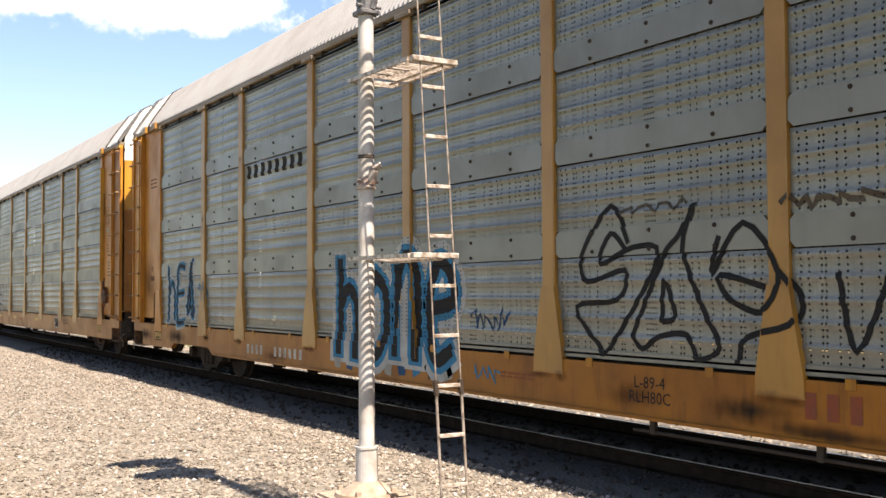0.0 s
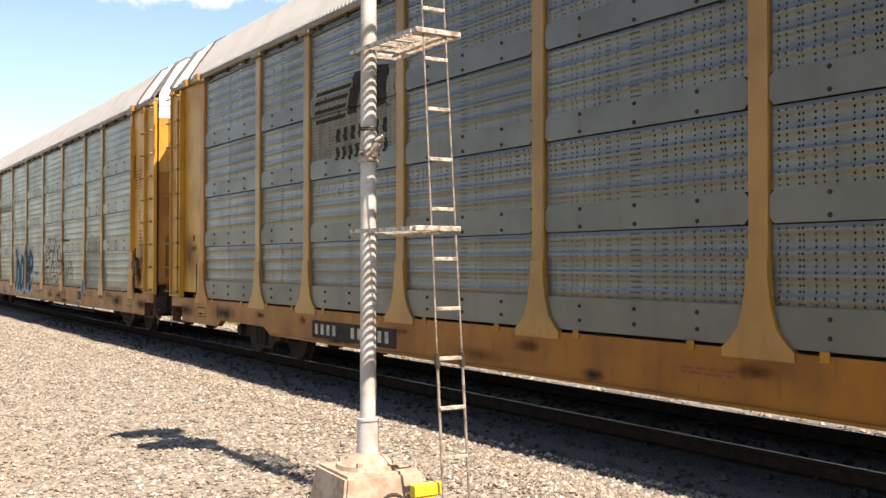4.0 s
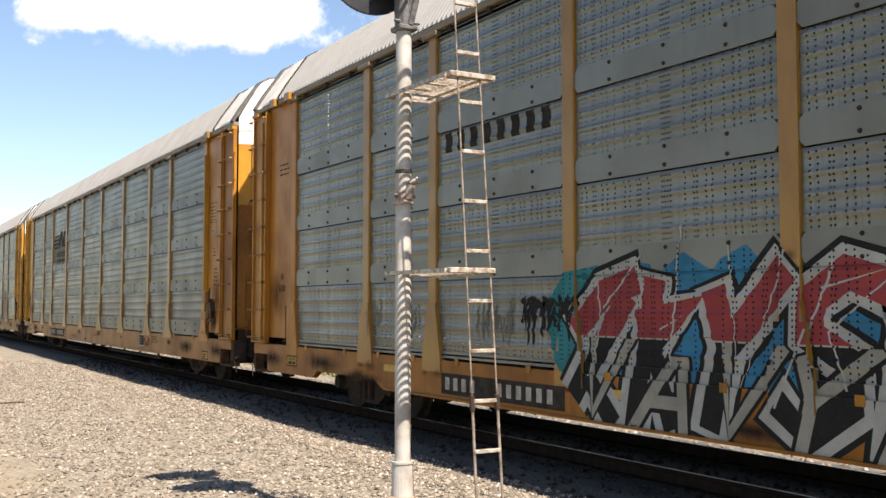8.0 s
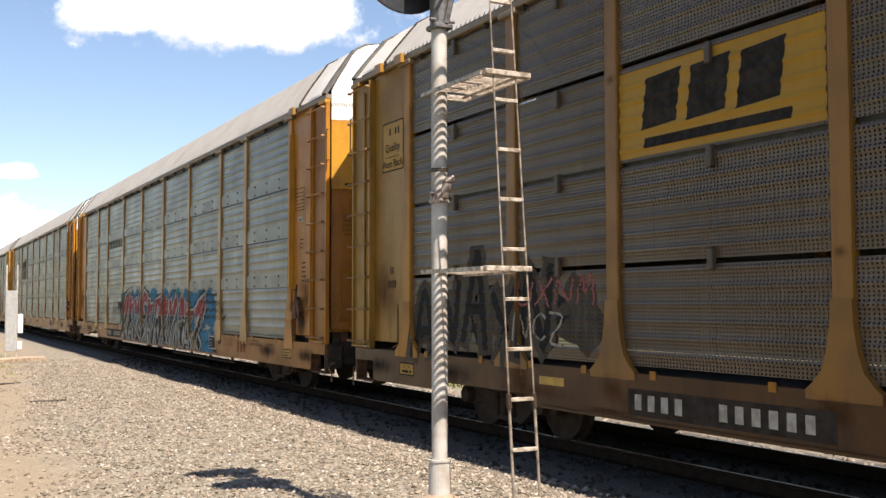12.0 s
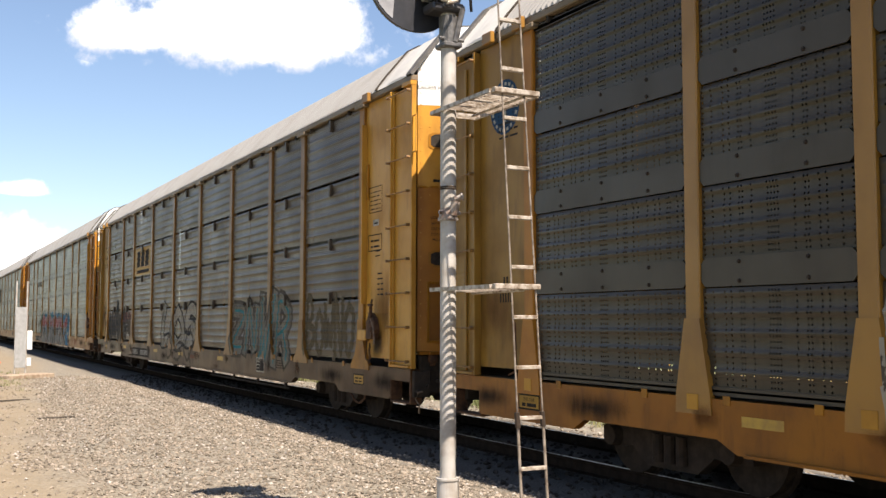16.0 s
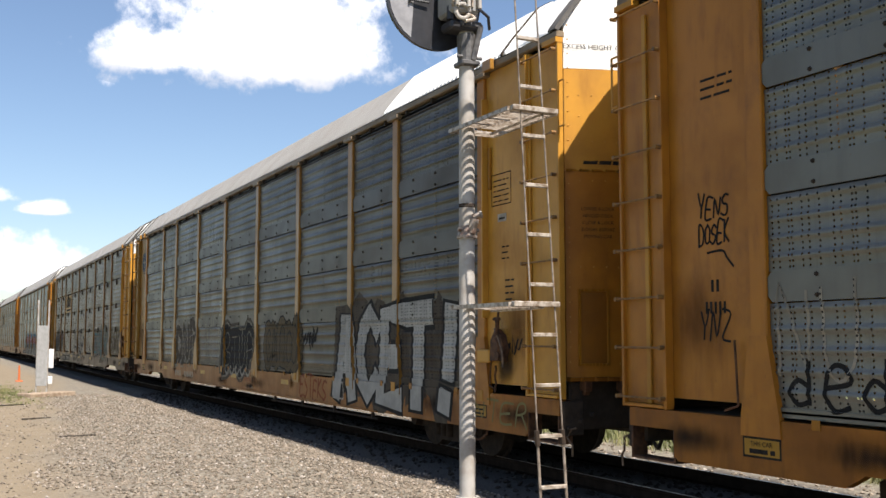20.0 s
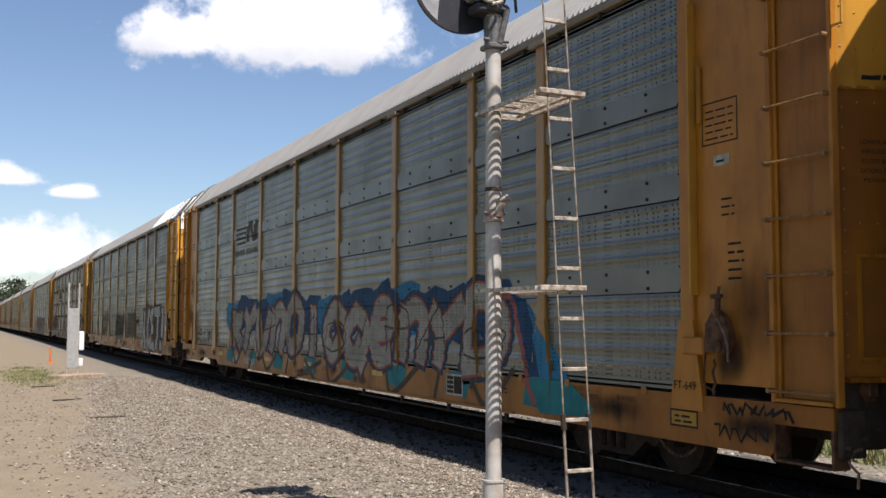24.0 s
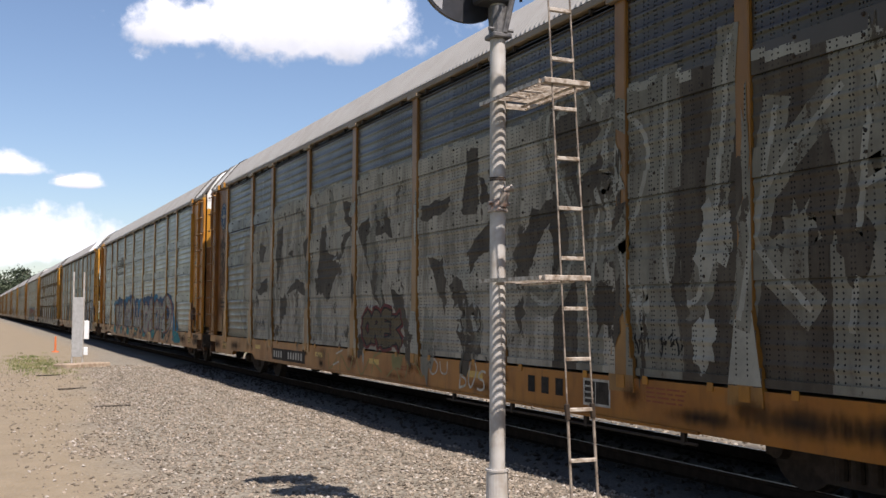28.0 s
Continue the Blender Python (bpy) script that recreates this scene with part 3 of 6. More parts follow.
def build_signal():
    mast = thing("signal_mast", "galvanized pipe signal mast with grated platforms and narrow ladder", "railway signal", (MX, MY, 0))
    g = rise(MX, MY)
    bm = bmesh.new()
    rod(bm, (0, 0, 0.24), (0, 0, 5.62), 0.0575, 24)
    part("pipe", bm, GALV, mast)
    bm = bmesh.new()
    rod(bm, (0, 0, 0.24), (0, 0, 0.50), 0.082, 24, 0.078)
    rod(bm, (0, 0, 0.50), (0, 0, 0.515), 0.085, 24)
    part("collar", bm, GALV, mast, "cast iron base collar")
    bm = bmesh.new()
    rod(bm, (0, 0, 0.165), (0, 0, 0.195), 0.235, 24, 0.225)
    rod(bm, (0, 0, 0.195), (0, 0, 0.27), 0.19, 24, 0.085)
    for k in range(4):
        a = math.pi / 4 + k * math.pi / 2
        rod(bm, (0.2 * math.cos(a), 0.2 * math.sin(a), 0.18), (0.2 * math.cos(a), 0.2 * math.sin(a), 0.225), 0.022, 6)
    part("flange", bm, CONCRETE, mast, "rusty bolted base flange")
    # the iron junction half way up
    bm = bmesh.new()
    rod(bm, (0, 0, 2.36), (0, 0, 2.38), 0.076, 16)
    rod(bm, (0, 0, 2.38), (0, 0, 2.47), 0.070, 16, 0.055)
    rod(bm, (0.01, -0.05, 2.40), (0.025, -0.075, 2.50), 0.034, 10)
    rod(bm, (0.02, -0.06, 2.515), (0.062, -0.085, 2.53), 0.022, 10)
    rod(bm, (0.062, -0.085, 2.53), (0.075, -0.09, 2.535), 0.028, 10)
    rod(bm, (-0.085, -0.02, 2.42), (0.085, -0.02, 2.42), 0.014, 8)
    part("cable_fitting", bm, IRON, mast, "rusty pipe clamp with a cable outlet")
    bm = bmesh.new()
    for z in (2.585, 2.60):
        rod(bm, (0, 0, z), (0, 0, z + 0.012), 0.0595, 24)
    part("strap", bm, RUSTY, mast)
    # platforms and ladder stand on the side from which the train comes
    y_l = 5.84 - MY
    for z, nm in ((3.19, "upper"), (1.876, "lower")):
        bm = bmesh.new()
        grate(bm, -0.065, 0.33, y_l, 0.17, z)
        plat = part("platform", bm, ALU, mast, nm + " grated step platform")
        slat = as_mesh("slat", make(box, -0.052, 0.317, -0.0045, 0.0045, z - 0.023, z - 0.003))
        for k in range(1, 22):
            y = y_l + (0.17 - y_l) * k / 22
            if abs(y) > 0.065:
                hang("slat", slat, ALU, plat, at=(0, y, 0))
        bm = bmesh.new()
        box(bm, -0.05, 0.305, y_l - 0.055, y_l - 0.008, z - 0.032, z + 0.004, 0.004)
        part("step_bar", bm, ALU, plat, "flat step bar scraped bright")
        bm = bmesh.new()
        rod(bm, (0.2, 0.0, z - 0.04), (0.2, y_l, z - 0.035), 0.01, 6)
        part("bracket", bm, ALU, plat)

    def rail_x(z, s):
        f = (z - 0.3) / 3.27
        return (3.613 - 0.168 * f if s == 0 else 3.818 - 0.203 * f) - MX

    ladder = new("ladder")
    ladder.parent = mast
    tagged(ladder, "narrow aluminium ladder leaning to the mast")
    for s in (0, 1):
        bm = bmesh.new()
        rod(bm, (rail_x(g - 0.05, s), y_l - 0.03, g - 0.05), (rail_x(4.6, s), y_l - 0.03, 4.6), 0.0062, 8)
        rod(bm, (rail_x(g - 0.05, s), y_l - 0.03, g - 0.05), (rail_x(0.95, s), y_l - 0.03, 0.95), 0.0098, 8)
        part("stile", bm, STILE, ladder)
        bm = bmesh.new()
        rod(bm, (rail_x(0.95, s), y_l - 0.03, 0.93), (rail_x(1.1, s), y_l - 0.03, 1.03), 0.019, 8)
        part("splice", bm, RUSTY, ladder)
    for i in range(13):
        z = 0.325 + 0.3335 * i
        if z > 4.55:
            break
        bm = bmesh.new()
        box(bm, rail_x(z, 0), rail_x(z, 1), y_l - 0.045, y_l - 0.015, z - 0.0125, z + 0.0125, 0.003)
        part("rung", bm, ALU, ladder)
    # head: round backboard that faces away along the track, lamp case behind it
    dx, dz, dy = DISC[0] - MX, DISC[2], 0.16
    bm = bmesh.new()
    rod(bm, (dx, dy, dz), (dx, dy + 0.012, dz), 0.385, 48)
    rod(bm, (dx, dy - 0.022, dz), (dx, dy + 0.012, dz), 0.388, 48, cap=False)
    disc = part("backboard", bm, SIGNAL, mast, "round black signal backboard seen from behind")
    bm = bmesh.new()
    pts = [(0.36 * math.cos(a), 0.36 * math.sin(a)) for a in [math.radians(112 + 10.6 * k) for k in range(13)]]
    lo = [bm.verts.new((dx + x, dy - 0.004, dz + z)) for x, z in pts]
    bm.faces.new(lo)
    bmesh.ops.recalc_face_normals(bm, faces=bm.faces[:])
    bmesh.ops.solidify(bm, geom=bm.faces[:], thickness=0.006)
    part("back_plate", bm, GREYBACK, disc, "grey weathered half of the backboard")
    bm = bmesh.new()
    box(bm, dx + 0.02, dx + 0.24, dy - 0.30, dy - 0.02, dz - 0.16, dz + 0.24, 0.02)
    case = part("lamp_case", bm, GREYBOX, mast, "grey ribbed lamp housing")
    for k in range(5):
        bm = bmesh.new()
        box(bm, dx + 0.035 + 0.042 * k, dx + 0.05 + 0.042 * k, dy - 0.315, dy - 0.302, dz - 0.12, dz + 0.22)
        part("fin", bm, ALU, case)
    bm = bmesh.new()
    box(bm, dx + 0.03, dx + 0.30, dy - 0.24, dy - 0.06, dz - 0.27, dz - 0.20, 0.015)
    rod(bm, (dx + 0.05, dy - 0.2, dz - 0.20), (dx + 0.05, dy - 0.2, dz - 0.10), 0.035, 10)
    rod(bm, (dx + 0.13, dy - 0.22, dz - 0.20), (dx + 0.13, dy - 0.22, dz - 0.12), 0.028, 10)
    part("mount", bm, SIGNAL, mast, "black cast mounting arm")
    bm = bmesh.new()
    tube(bm, [(dx + 0.1 + 0.09 * math.sin(0.45 * k), dy - 0.30 - 0.03 * math.cos(0.45 * k), dz - 0.24 + 0.013 * k) for k in range(16)], 0.013)
    part("cable", bm, ALU, mast, "looped grey cable")
    bm = bmesh.new()
    tube(bm, [(dx + 0.085 + 0.055 * math.cos(0.5 * k), dy - 0.31, dz - 0.16 + 0.055 * math.sin(0.5 * k)) for k in range(13)], 0.016)
    part("cable_coil", bm, GALV, mast, "pale coil of cable")
    for x in (0.03, 0.125, 0.215):
        bm = bmesh.new()
        rod(bm, (dx + x, dy - 0.335, dz - 0.13), (dx + x, dy - 0.335, dz + 0.25), 0.014, 8)
        part("case_rod", bm, GALV, case, "pale rod on the lamp housing")
    bm = bmesh.new()
    rod(bm, (dx - 0.20, dy - 0.02, dz - 0.03), (dx - 0.05, dy - 0.03, dz - 0.035), 0.009, 8)
    rod(bm, (dx - 0.21, dy - 0.02, dz - 0.03), (dx - 0.195, dy - 0.02, dz - 0.03), 0.016, 8)
    part("latch_handle", bm, SIGNAL, disc, "thin black latch handle")
    bm = bmesh.new()
    tube(bm, [(dx + 0.16, dy - 0.26, dz - 0.14), (dx + 0.24, dy - 0.30, dz - 0.13), (dx + 0.31, dy - 0.29, dz - 0.17), (dx + 0.34, dy - 0.25, dz - 0.25)], 0.012)
    part("lead", bm, SIGNAL, mast, "black lead into the housing")
    bm = bmesh.new()
    box(bm, -0.075, 0.075, -0.085, 0.075, 3.63, 3.67, 0.01)
    rod(bm, (0.0, 0, 3.65), (0.0, 0, 3.87), 0.066, 12, 0.072)
    rod(bm, (-0.09, -0.03, 3.70), (0.11, -0.03, 3.70), 0.014, 8)
    rod(bm, (0.02, -0.07, 3.67), (0.07, -0.09, 3.92), 0.022, 8)
    box(bm, -0.085, 0.085, -0.09, 0.08, 3.91, 3.96, 0.01)
    part("clamp", bm, CLAMP, mast, "dark grey pipe clamp with bolts")
    bm = bmesh.new()
    rod(bm, (dx, dy + 0.012, dz), (dx, dy + 0.30, dz), 0.12, 24, cap=False)
    part("hood", bm, SIGNAL, disc, "black lens hood")

    # a second, higher head of the same kind
    uz = 5.32
    bm = bmesh.new()
    rod(bm, (dx, dy, uz), (dx, dy + 0.012, uz), 0.385, 48)
    part("upper_backboard", bm, SIGNAL, mast, "round black backboard of the upper head")
    bm = bmesh.new()
    box(bm, dx + 0.02, dx + 0.24, dy - 0.30, dy - 0.02, uz - 0.16, uz + 0.24, 0.02)
    part("lamp_case", bm, GREYBOX, mast, "grey upper lamp housing")

    base = thing("mast_foundation", "stained concrete signal foundation sunk in gravel", "foundation", (MX, MY, g))
    bm = bmesh.new()
    t = 0.165 - g
    for z, h in ((-0.25, 0.37), (t, 0.29)):
        for x, y in ((-h, -h), (h, -h), (h, h), (-h, h)):
            bm.verts.new((x, y, z))
    v = list(bm.verts)
    bm.faces.new(v[4:8])
    bm.faces.new(v[3::-1])
    for k in range(4):
        bm.faces.new((v[k], v[(k + 1) % 4], v[4 + (k + 1) % 4], v[4 + k]))
    bmesh.ops.bevel(bm, geom=bm.edges[:], offset=0.02, segments=2, affect="EDGES")
    base.rotation_euler[2] = radians(-4)
    part("block", bm, CONCRETE, base)
    tag = thing("plastic_marker", "bright yellow plastic marker clipped on the foundation", "marker", (MX + 0.24, MY - 0.40, g))
    bm = bmesh.new()
    box(bm, -0.11, 0.13, -0.03, 0.03, 0.10, 0.19, 0.01)
    part("plate", bm, TAPE, tag)
    bm = bmesh.new()
    box(bm, -0.05, 0.07, -0.02, 0.02, -0.06, 0.10, 0.008)
    part("foot", bm, TAPE, tag)
    hose = thing("conduit", "black cable conduit looping into the ground", "cable", (MX - 0.02, MY - 0.40, g))
    bm = bmesh.new()
    tube(bm, [(0.13 * math.cos(math.pi * k / 14), 0, 0.17 * math.sin(math.pi * k / 14) - 0.03) for k in range(15)], 0.014)
    part("pipe", bm, BLACK, hose)


# ---- things along the line ----


def build_lineside():
    x, y = 3.06, 34.2
    g = rise(x, y)
    post = thing("equipment_post", "grey lineside board between two posts with white boxes", "equipment post", (x, y, g))
    for s in (-0.18, 0.13):
        bm = bmesh.new()
        rod(bm, (s, 0, -0.1), (s, 0, 2.95), 0.028, 10)
        part("post", bm, GALV, post)
    bm = bmesh.new()
    box(bm, -0.19, 0.12, -0.05, 0.02, 0.28, 2.15, 0.006)
    part("board", bm, GREYBOX, post, "tall grey weathered board")
    for z0, z1, w in ((0.83, 1.42, 0.15), (0.33, 0.58, 0.13)):
        bm = bmesh.new()
        box(bm, 0.15, 0.15 + w, -0.12, 0.03, z0, z1, 0.015)
        part("meter_box", bm, WHITEBOX, post, "white enamelled box")
    slab = thing("base_slab", "weathered concrete slab lying on the dirt", "slab", (x + 0.05, y - 1.0, g))
    bm = bmesh.new()
    box(bm, -0.85, 0.85, -0.30, 0.30, -0.05, 0.13, 0.02)
    ob = part("slab", bm, CONCRETE, slab)
    slab.rotation_euler[2] = radians(36)
    x, y = 3.19, 45.8
    m = thing("marker_post", "orange marker post on a flat foot", "marker post", (x, y, rise(x, y)))
    bm = bmesh.new()
    rod(bm, (0, 0, 0.05), (0, 0, 0.66), 0.05, 10, 0.035)
    part("post", bm, ORANGE, m)
    bm = bmesh.new()
    box(bm, -0.14, 0.14, -0.14, 0.14, -0.02, 0.05, 0.01)
    part("foot", bm, ORANGE, m)
    rng = random.Random(5)
    plank = as_mesh("stick", make(box, -0.32, 0.32, -0.035, 0.035, 0, 0.03, 0.008))
    for px, py, a in ((2.05, 24.0, 20), (2.35, 19.4, 5), (1.9, 29.5, 15)):
        ob = tagged(new("wood_scrap", plank), "weathered strip of wood lying on dirt", "wood scrap", "wood scraps")
        if not plank.materials:
            plank.materials.append(WOOD)
        ob.location, ob.rotation_euler = (px, py, rise(px, py)), (0, 0, radians(a + rng.uniform(-6, 6)))


def tree(x, y, h, seed):
    rng = random.Random(seed)
    t = thing("tree", "distant dark green broadleaf tree", "tree", (x, y, GROUND - 0.1), "trees beyond the line")
    bm = bmesh.new()
    rod(bm, (0, 0, -0.3), (0, 0, h * 0.55), h * 0.03, 8, h * 0.014)
    for k in range(6):
        a = k * 1.05 + rng.random()
        rod(bm, (0, 0, h * (0.3 + 0.04 * k)), (math.cos(a) * h * 0.25, math.sin(a) * h * 0.25, h * (0.55 + 0.05 * k)), h * 0.011, 6, h * 0.004)
    part("trunk", bm, BARK, t)
    verts, faces = [], []
    for c in range(34):
        a, r = rng.random() * 6.283, h * 0.34 * rng.random() ** 0.5
        cx, cy, cz = math.cos(a) * r, math.sin(a) * r, h * (0.38 + 0.5 * rng.random()) - r * 0.35
        for k in range(70):
            p = Vector((rng.gauss(0, 1), rng.gauss(0, 1), rng.gauss(0, 0.8))) * h * 0.055
            n = Vector((rng.gauss(0, 1), rng.gauss(0, 1), rng.gauss(0, 1))).normalized()
            u = n.orthogonal().normalized() * h * 0.02
            w = n.cross(u)
            i = len(verts)
            o = Vector((cx, cy, cz)) + p
            verts += [tuple(o + u), tuple(o + w), tuple(o - u), tuple(o - w)]
            faces.append((i, i + 1, i + 2, i + 3))
    mesh = bpy.data.meshes.new("crown")
    mesh.from_pydata(verts, [], faces)
    hang("crown", mesh, LEAF, t)


def build_weeds():
    """Tufts beyond the far rail and a green patch by the dirt."""
    rng = np.random.default_rng(8)
    verts, faces = [], []
    for k in range(2600):
        if k < 2250:
            x, y = 10.7 + 4.5 * rng.random() ** 1.5, 1.0 + 40.0 * rng.random()
            s = 0.10 + 0.22 * rng.random()
        else:
            x, y = 1.9 + 0.9 * rng.normal() * 0.5, 36.0 + 3.0 * rng.normal()
            s = 0.05 + 0.05 * rng.random()
        z = rise(x, y)
        for b in range(9):
            a = rng.random() * 6.283
            dx, dy = math.cos(a), math.sin(a)
            i = len(verts)
            w = 0.012
            px, py = x + rng.normal() * 0.09, y + rng.normal() * 0.09
            verts += [(px - dy * w, py + dx * w, z - 0.02), (px + dy * w, py - dx * w, z - 0.02), (px + dx * s * 0.5, py + dy * s * 0.5, z + s)]
            faces.append((i, i + 1, i + 2))
    mesh = bpy.data.meshes.new("weeds")
    mesh.from_pydata(verts, [], faces)
    mesh.materials.append(GRASS)
    tagged(new("weeds", mesh), "dry green weeds beside the ballast", "weeds", kind="stuff")


build_ground()
build_signal()
build_lineside()
for k, (tx, ty, th) in enumerate(((14, 400, 21), (19, 410, 18), (6, 420, 16), (-6, 430, 14), (-18, 425, 16), (33, 430, 15), (48, 440, 17), (-34, 450, 15))):
    tree(tx, ty, th, 40 + k)
build_weeds()

# ---- autorack cars ----
PITCH = 28.63
FIRST = 9.53                       # centre of the first whole car at the start
POSTS = [9.04, 7.11, 4.27, 1.42, -1.42, -4.27, -7.11, -9.04]
ENDS = 11.83                       # where the side sheets end
BODY = 13.76
DOOR = BODY - 0.10                 # where the curved end doors meet the sides
ROWS = [(1.06, 1.93), (2.20, 2.85), (3.12, 3.78), (4.05, 5.0)]
MESH_ROWS = [(1.02, 1.98), (2.03, 2.98), (3.03, 3.98), (4.03, 5.08)]
LAPS = [(0.98, 1.06), (1.941, 2.20), (2.861, 3.12), (3.791, 4.05), (5.0, 5.06)]
X_SHEET, X_LAP, X_POST, X_FOOT, X_SILL = -1.50, -1.522, -1.545, -1.558, -1.545
RIB = 0.016
BAYS = [(ENDS, 9.04), (9.04, 7.11), (7.11, 4.27), (4.27, 1.42), (1.42, -1.42), (-1.42, -4.27), (-4.27, -7.11), (-7.11, -9.04), (-9.04, -ENDS)]


BEAD = (0.0, 0.46, 0.55, 0.64, 0.73, 0.82, 0.91)


def rib(z, lo, hi):
    """How far a side sheet stands out at height z: a rounded bead, then a flat."""
    count = max(3, round((hi - lo) / 0.165))
    f = ((z - lo) / (hi - lo) * count) % 1.0
    return RIB * 0.5 * (1 - math.cos(2 * math.pi * (f - 0.46) / 0.54)) if f > 0.46 else 0.0


def rib_levels(lo, hi):
    count = max(3, round((hi - lo) / 0.165))
    return [lo + (hi - lo) * (k + f) / count for k in range(count) for f in BEAD] + [hi]


def sheet_mesh(width, lo, hi):
    """One ribbed sheet of a bay, in the plane x = 0, centred on its bay."""
    w = width / 2 - 0.10
    verts, faces = [], []
    for z in rib_levels(lo, hi):
        x = -rib(z, lo, hi)
        verts += [(0.0, w, z), (x, w - 0.05, z), (x, -w + 0.05, z), (0.0, -w, z)]
    n = len(verts) // 4
    for k in range(n - 1):
        for c in range(3):
            faces.append((4 * k + c, 4 * k + c + 1, 4 * k + c + 5, 4 * k + c + 4))
    mesh = bpy.data.meshes.new("side_sheet")
    mesh.from_pydata(verts, [], faces)
    for p in mesh.polygons:
        p.use_smooth = True
    return mesh


def lap_mesh(width, lo, hi):
    """The flat lap between two sheets, with its bolts."""
    w = width / 2 - 0.10
    bm = bmesh.new()
    c = 0.05
    prism(bm, [(w, lo + c), (w - c, lo), (-w + c, lo), (-w, lo + c), (-w, hi - c), (-w + c, hi), (w - c, hi), (w, hi - c)], -0.022, 0.0)
    return as_mesh("sheet_lap", bm)


def bolt_mesh():
    bm = bmesh.new()
    bmesh.ops.create_cone(bm, cap_ends=True, segments=7, radius1=0.021, radius2=0.014, depth=0.016, matrix=Matrix.Translation((-0.030, 0, 0)) @ Matrix.Rotation(-math.pi / 2, 4, "Y"))
    return as_mesh("bolt", bm)


def roof_profile(tall=0.0):
    prof = [(-1.575, 5.185), (-1.56, 5.22), (-1.40, 5.43), (-1.04, 5.86), (-0.86, 5.965), (-0.45, 6.03), (0.0, 6.05), (0.45, 6.03), (0.86, 5.965), (1.04, 5.86),
            (1.40, 5.43), (1.56, 5.22), (1.575, 5.185)]
    return [(x, z + tall * max(0.0, min(1.0, (z - 5.2) / 0.6))) for x, z in prof]


def roof_mesh(y0, y1, step=0.03, tall=0.0):
    """Cross-ribbed roof sheet."""
    prof = roof_profile(tall)
    n = int((y1 - y0) / step)
    verts, faces = [], []
    for k in range(n + 1):
        y = y0 + (y1 - y0) * k / n
        d = 0.008 if k % 4 in (1, 2) else -0.008
        for i, (x, z) in enumerate(prof):
            f = 0.0 if i in (0, len(prof) - 1) else d
            s = math.copysign(1, x) if x else 0
            verts.append((x + s * f * 0.8, y, z + f))
    w = len(prof)
    for k in range(n):
        for i in range(w - 1):
            a = k * w + i
            faces.append((a, a + 1, a + w + 1, a + w))
    mesh = bpy.data.meshes.new("roof")
    mesh.from_pydata(verts, [], faces)
    return mesh


def arch_mesh(wide, tall=0.0):
    """A rib that follows the roof's outline across the car."""
    prof = roof_profile(tall)
    verts, faces = [], []
    for i, (x, z) in enumerate(prof):
        a, b = prof[max(i - 1, 0)], prof[min(i + 1, len(prof) - 1)]
        d = Vector((b[0] - a[0], b[1] - a[1])).normalized()
        nx, nz = -d.y * 0.028, d.x * 0.028
        verts += [(x - nx, -wide / 2, z - nz), (x + nx, -wide / 2, z + nz), (x + nx, wide / 2, z + nz), (x - nx, wide / 2, z - nz)]
    for i in range(len(prof) - 1):
        for c in range(4):
            p, q = 4 * i + c, 4 * i + (c + 1) % 4
            faces.append((p, q, q + 4, p + 4))
    mesh = bpy.data.meshes.new("roof_rib")
    mesh.from_pydata(verts, [], faces)
    return mesh


def door_mesh(z0, z1, s, tall=0.0):
    """Half of the curved end door; s: -1 or 1 side of the middle. The top runs back under the roof."""
    verts, faces = [], []
    n = 20
    prof = [(x, z) for x, z in roof_profile(tall) if x >= 0]
    for k in range(n + 1):
        x = s * (0.012 + 1.43 * k / n)
        y = 0.30 * (1 - (x / 1.46) ** 2)
        top = float(np.interp(abs(x), [p[0] for p in prof[:6]], [p[1] for p in prof[:6]])) - 0.02
        if z1 > 6:
            ring = [(y, z0), (y, top - 0.05), (y - 0.05, top), (-0.06, top), (-0.06, top - 0.03), (y - 0.08, top - 0.03), (y - 0.03, top - 0.08), (y - 0.03, z0)]
        else:
            ring = [(y, z0), (y, z1), (y - 0.03, z1), (y - 0.03, z0)]
        verts += [(x, a, b) for a, b in ring]
    m = len(ring)
    for k in range(n):
        for i in range(m):
            a, b = k * m + i, k * m + (i + 1) % m
            faces.append((a, a + m, b + m, b))
    faces += [tuple(range(m)), tuple(range(n * m, n * m + m))]
    mesh = bpy.data.meshes.new("end_door")
    mesh.from_pydata(verts, [], faces)
    bm = bmesh.new()
    bm.from_mesh(mesh)
    bmesh.ops.recalc_face_normals(bm, faces=bm.faces[:])
    bm.to_mesh(mesh)
    bm.free()
    return mesh


def rivet_mesh():
    verts, faces = [], []

    def dot(x, z):
        y = 0.30 * (1 - (x / 1.46) ** 2) + 0.002
        i = len(verts)
        r = 0.013
        verts.extend([(x - r, y, z), (x, y, z - r), (x + r, y, z), (x, y, z + r), (x, y + 0.009, z)])
        faces.extend([(i, i + 1, i + 4), (i + 1, i + 2, i + 4), (i + 2, i + 3, i + 4), (i + 3, i, i + 4)])
    for s in (-1, 1):
        for k in range(26):
            dot(s * 1.40, 1.2 + 0.17 * k)
        for z in (4.45, 4.2, 3.9, 3.45, 2.45, 1.35):
            for k in range(9):
                dot(s * (0.12 + 0.145 * k), z)
    mesh = bpy.data.meshes.new("rivets")
    mesh.from_pydata(verts, [], faces)
    return mesh


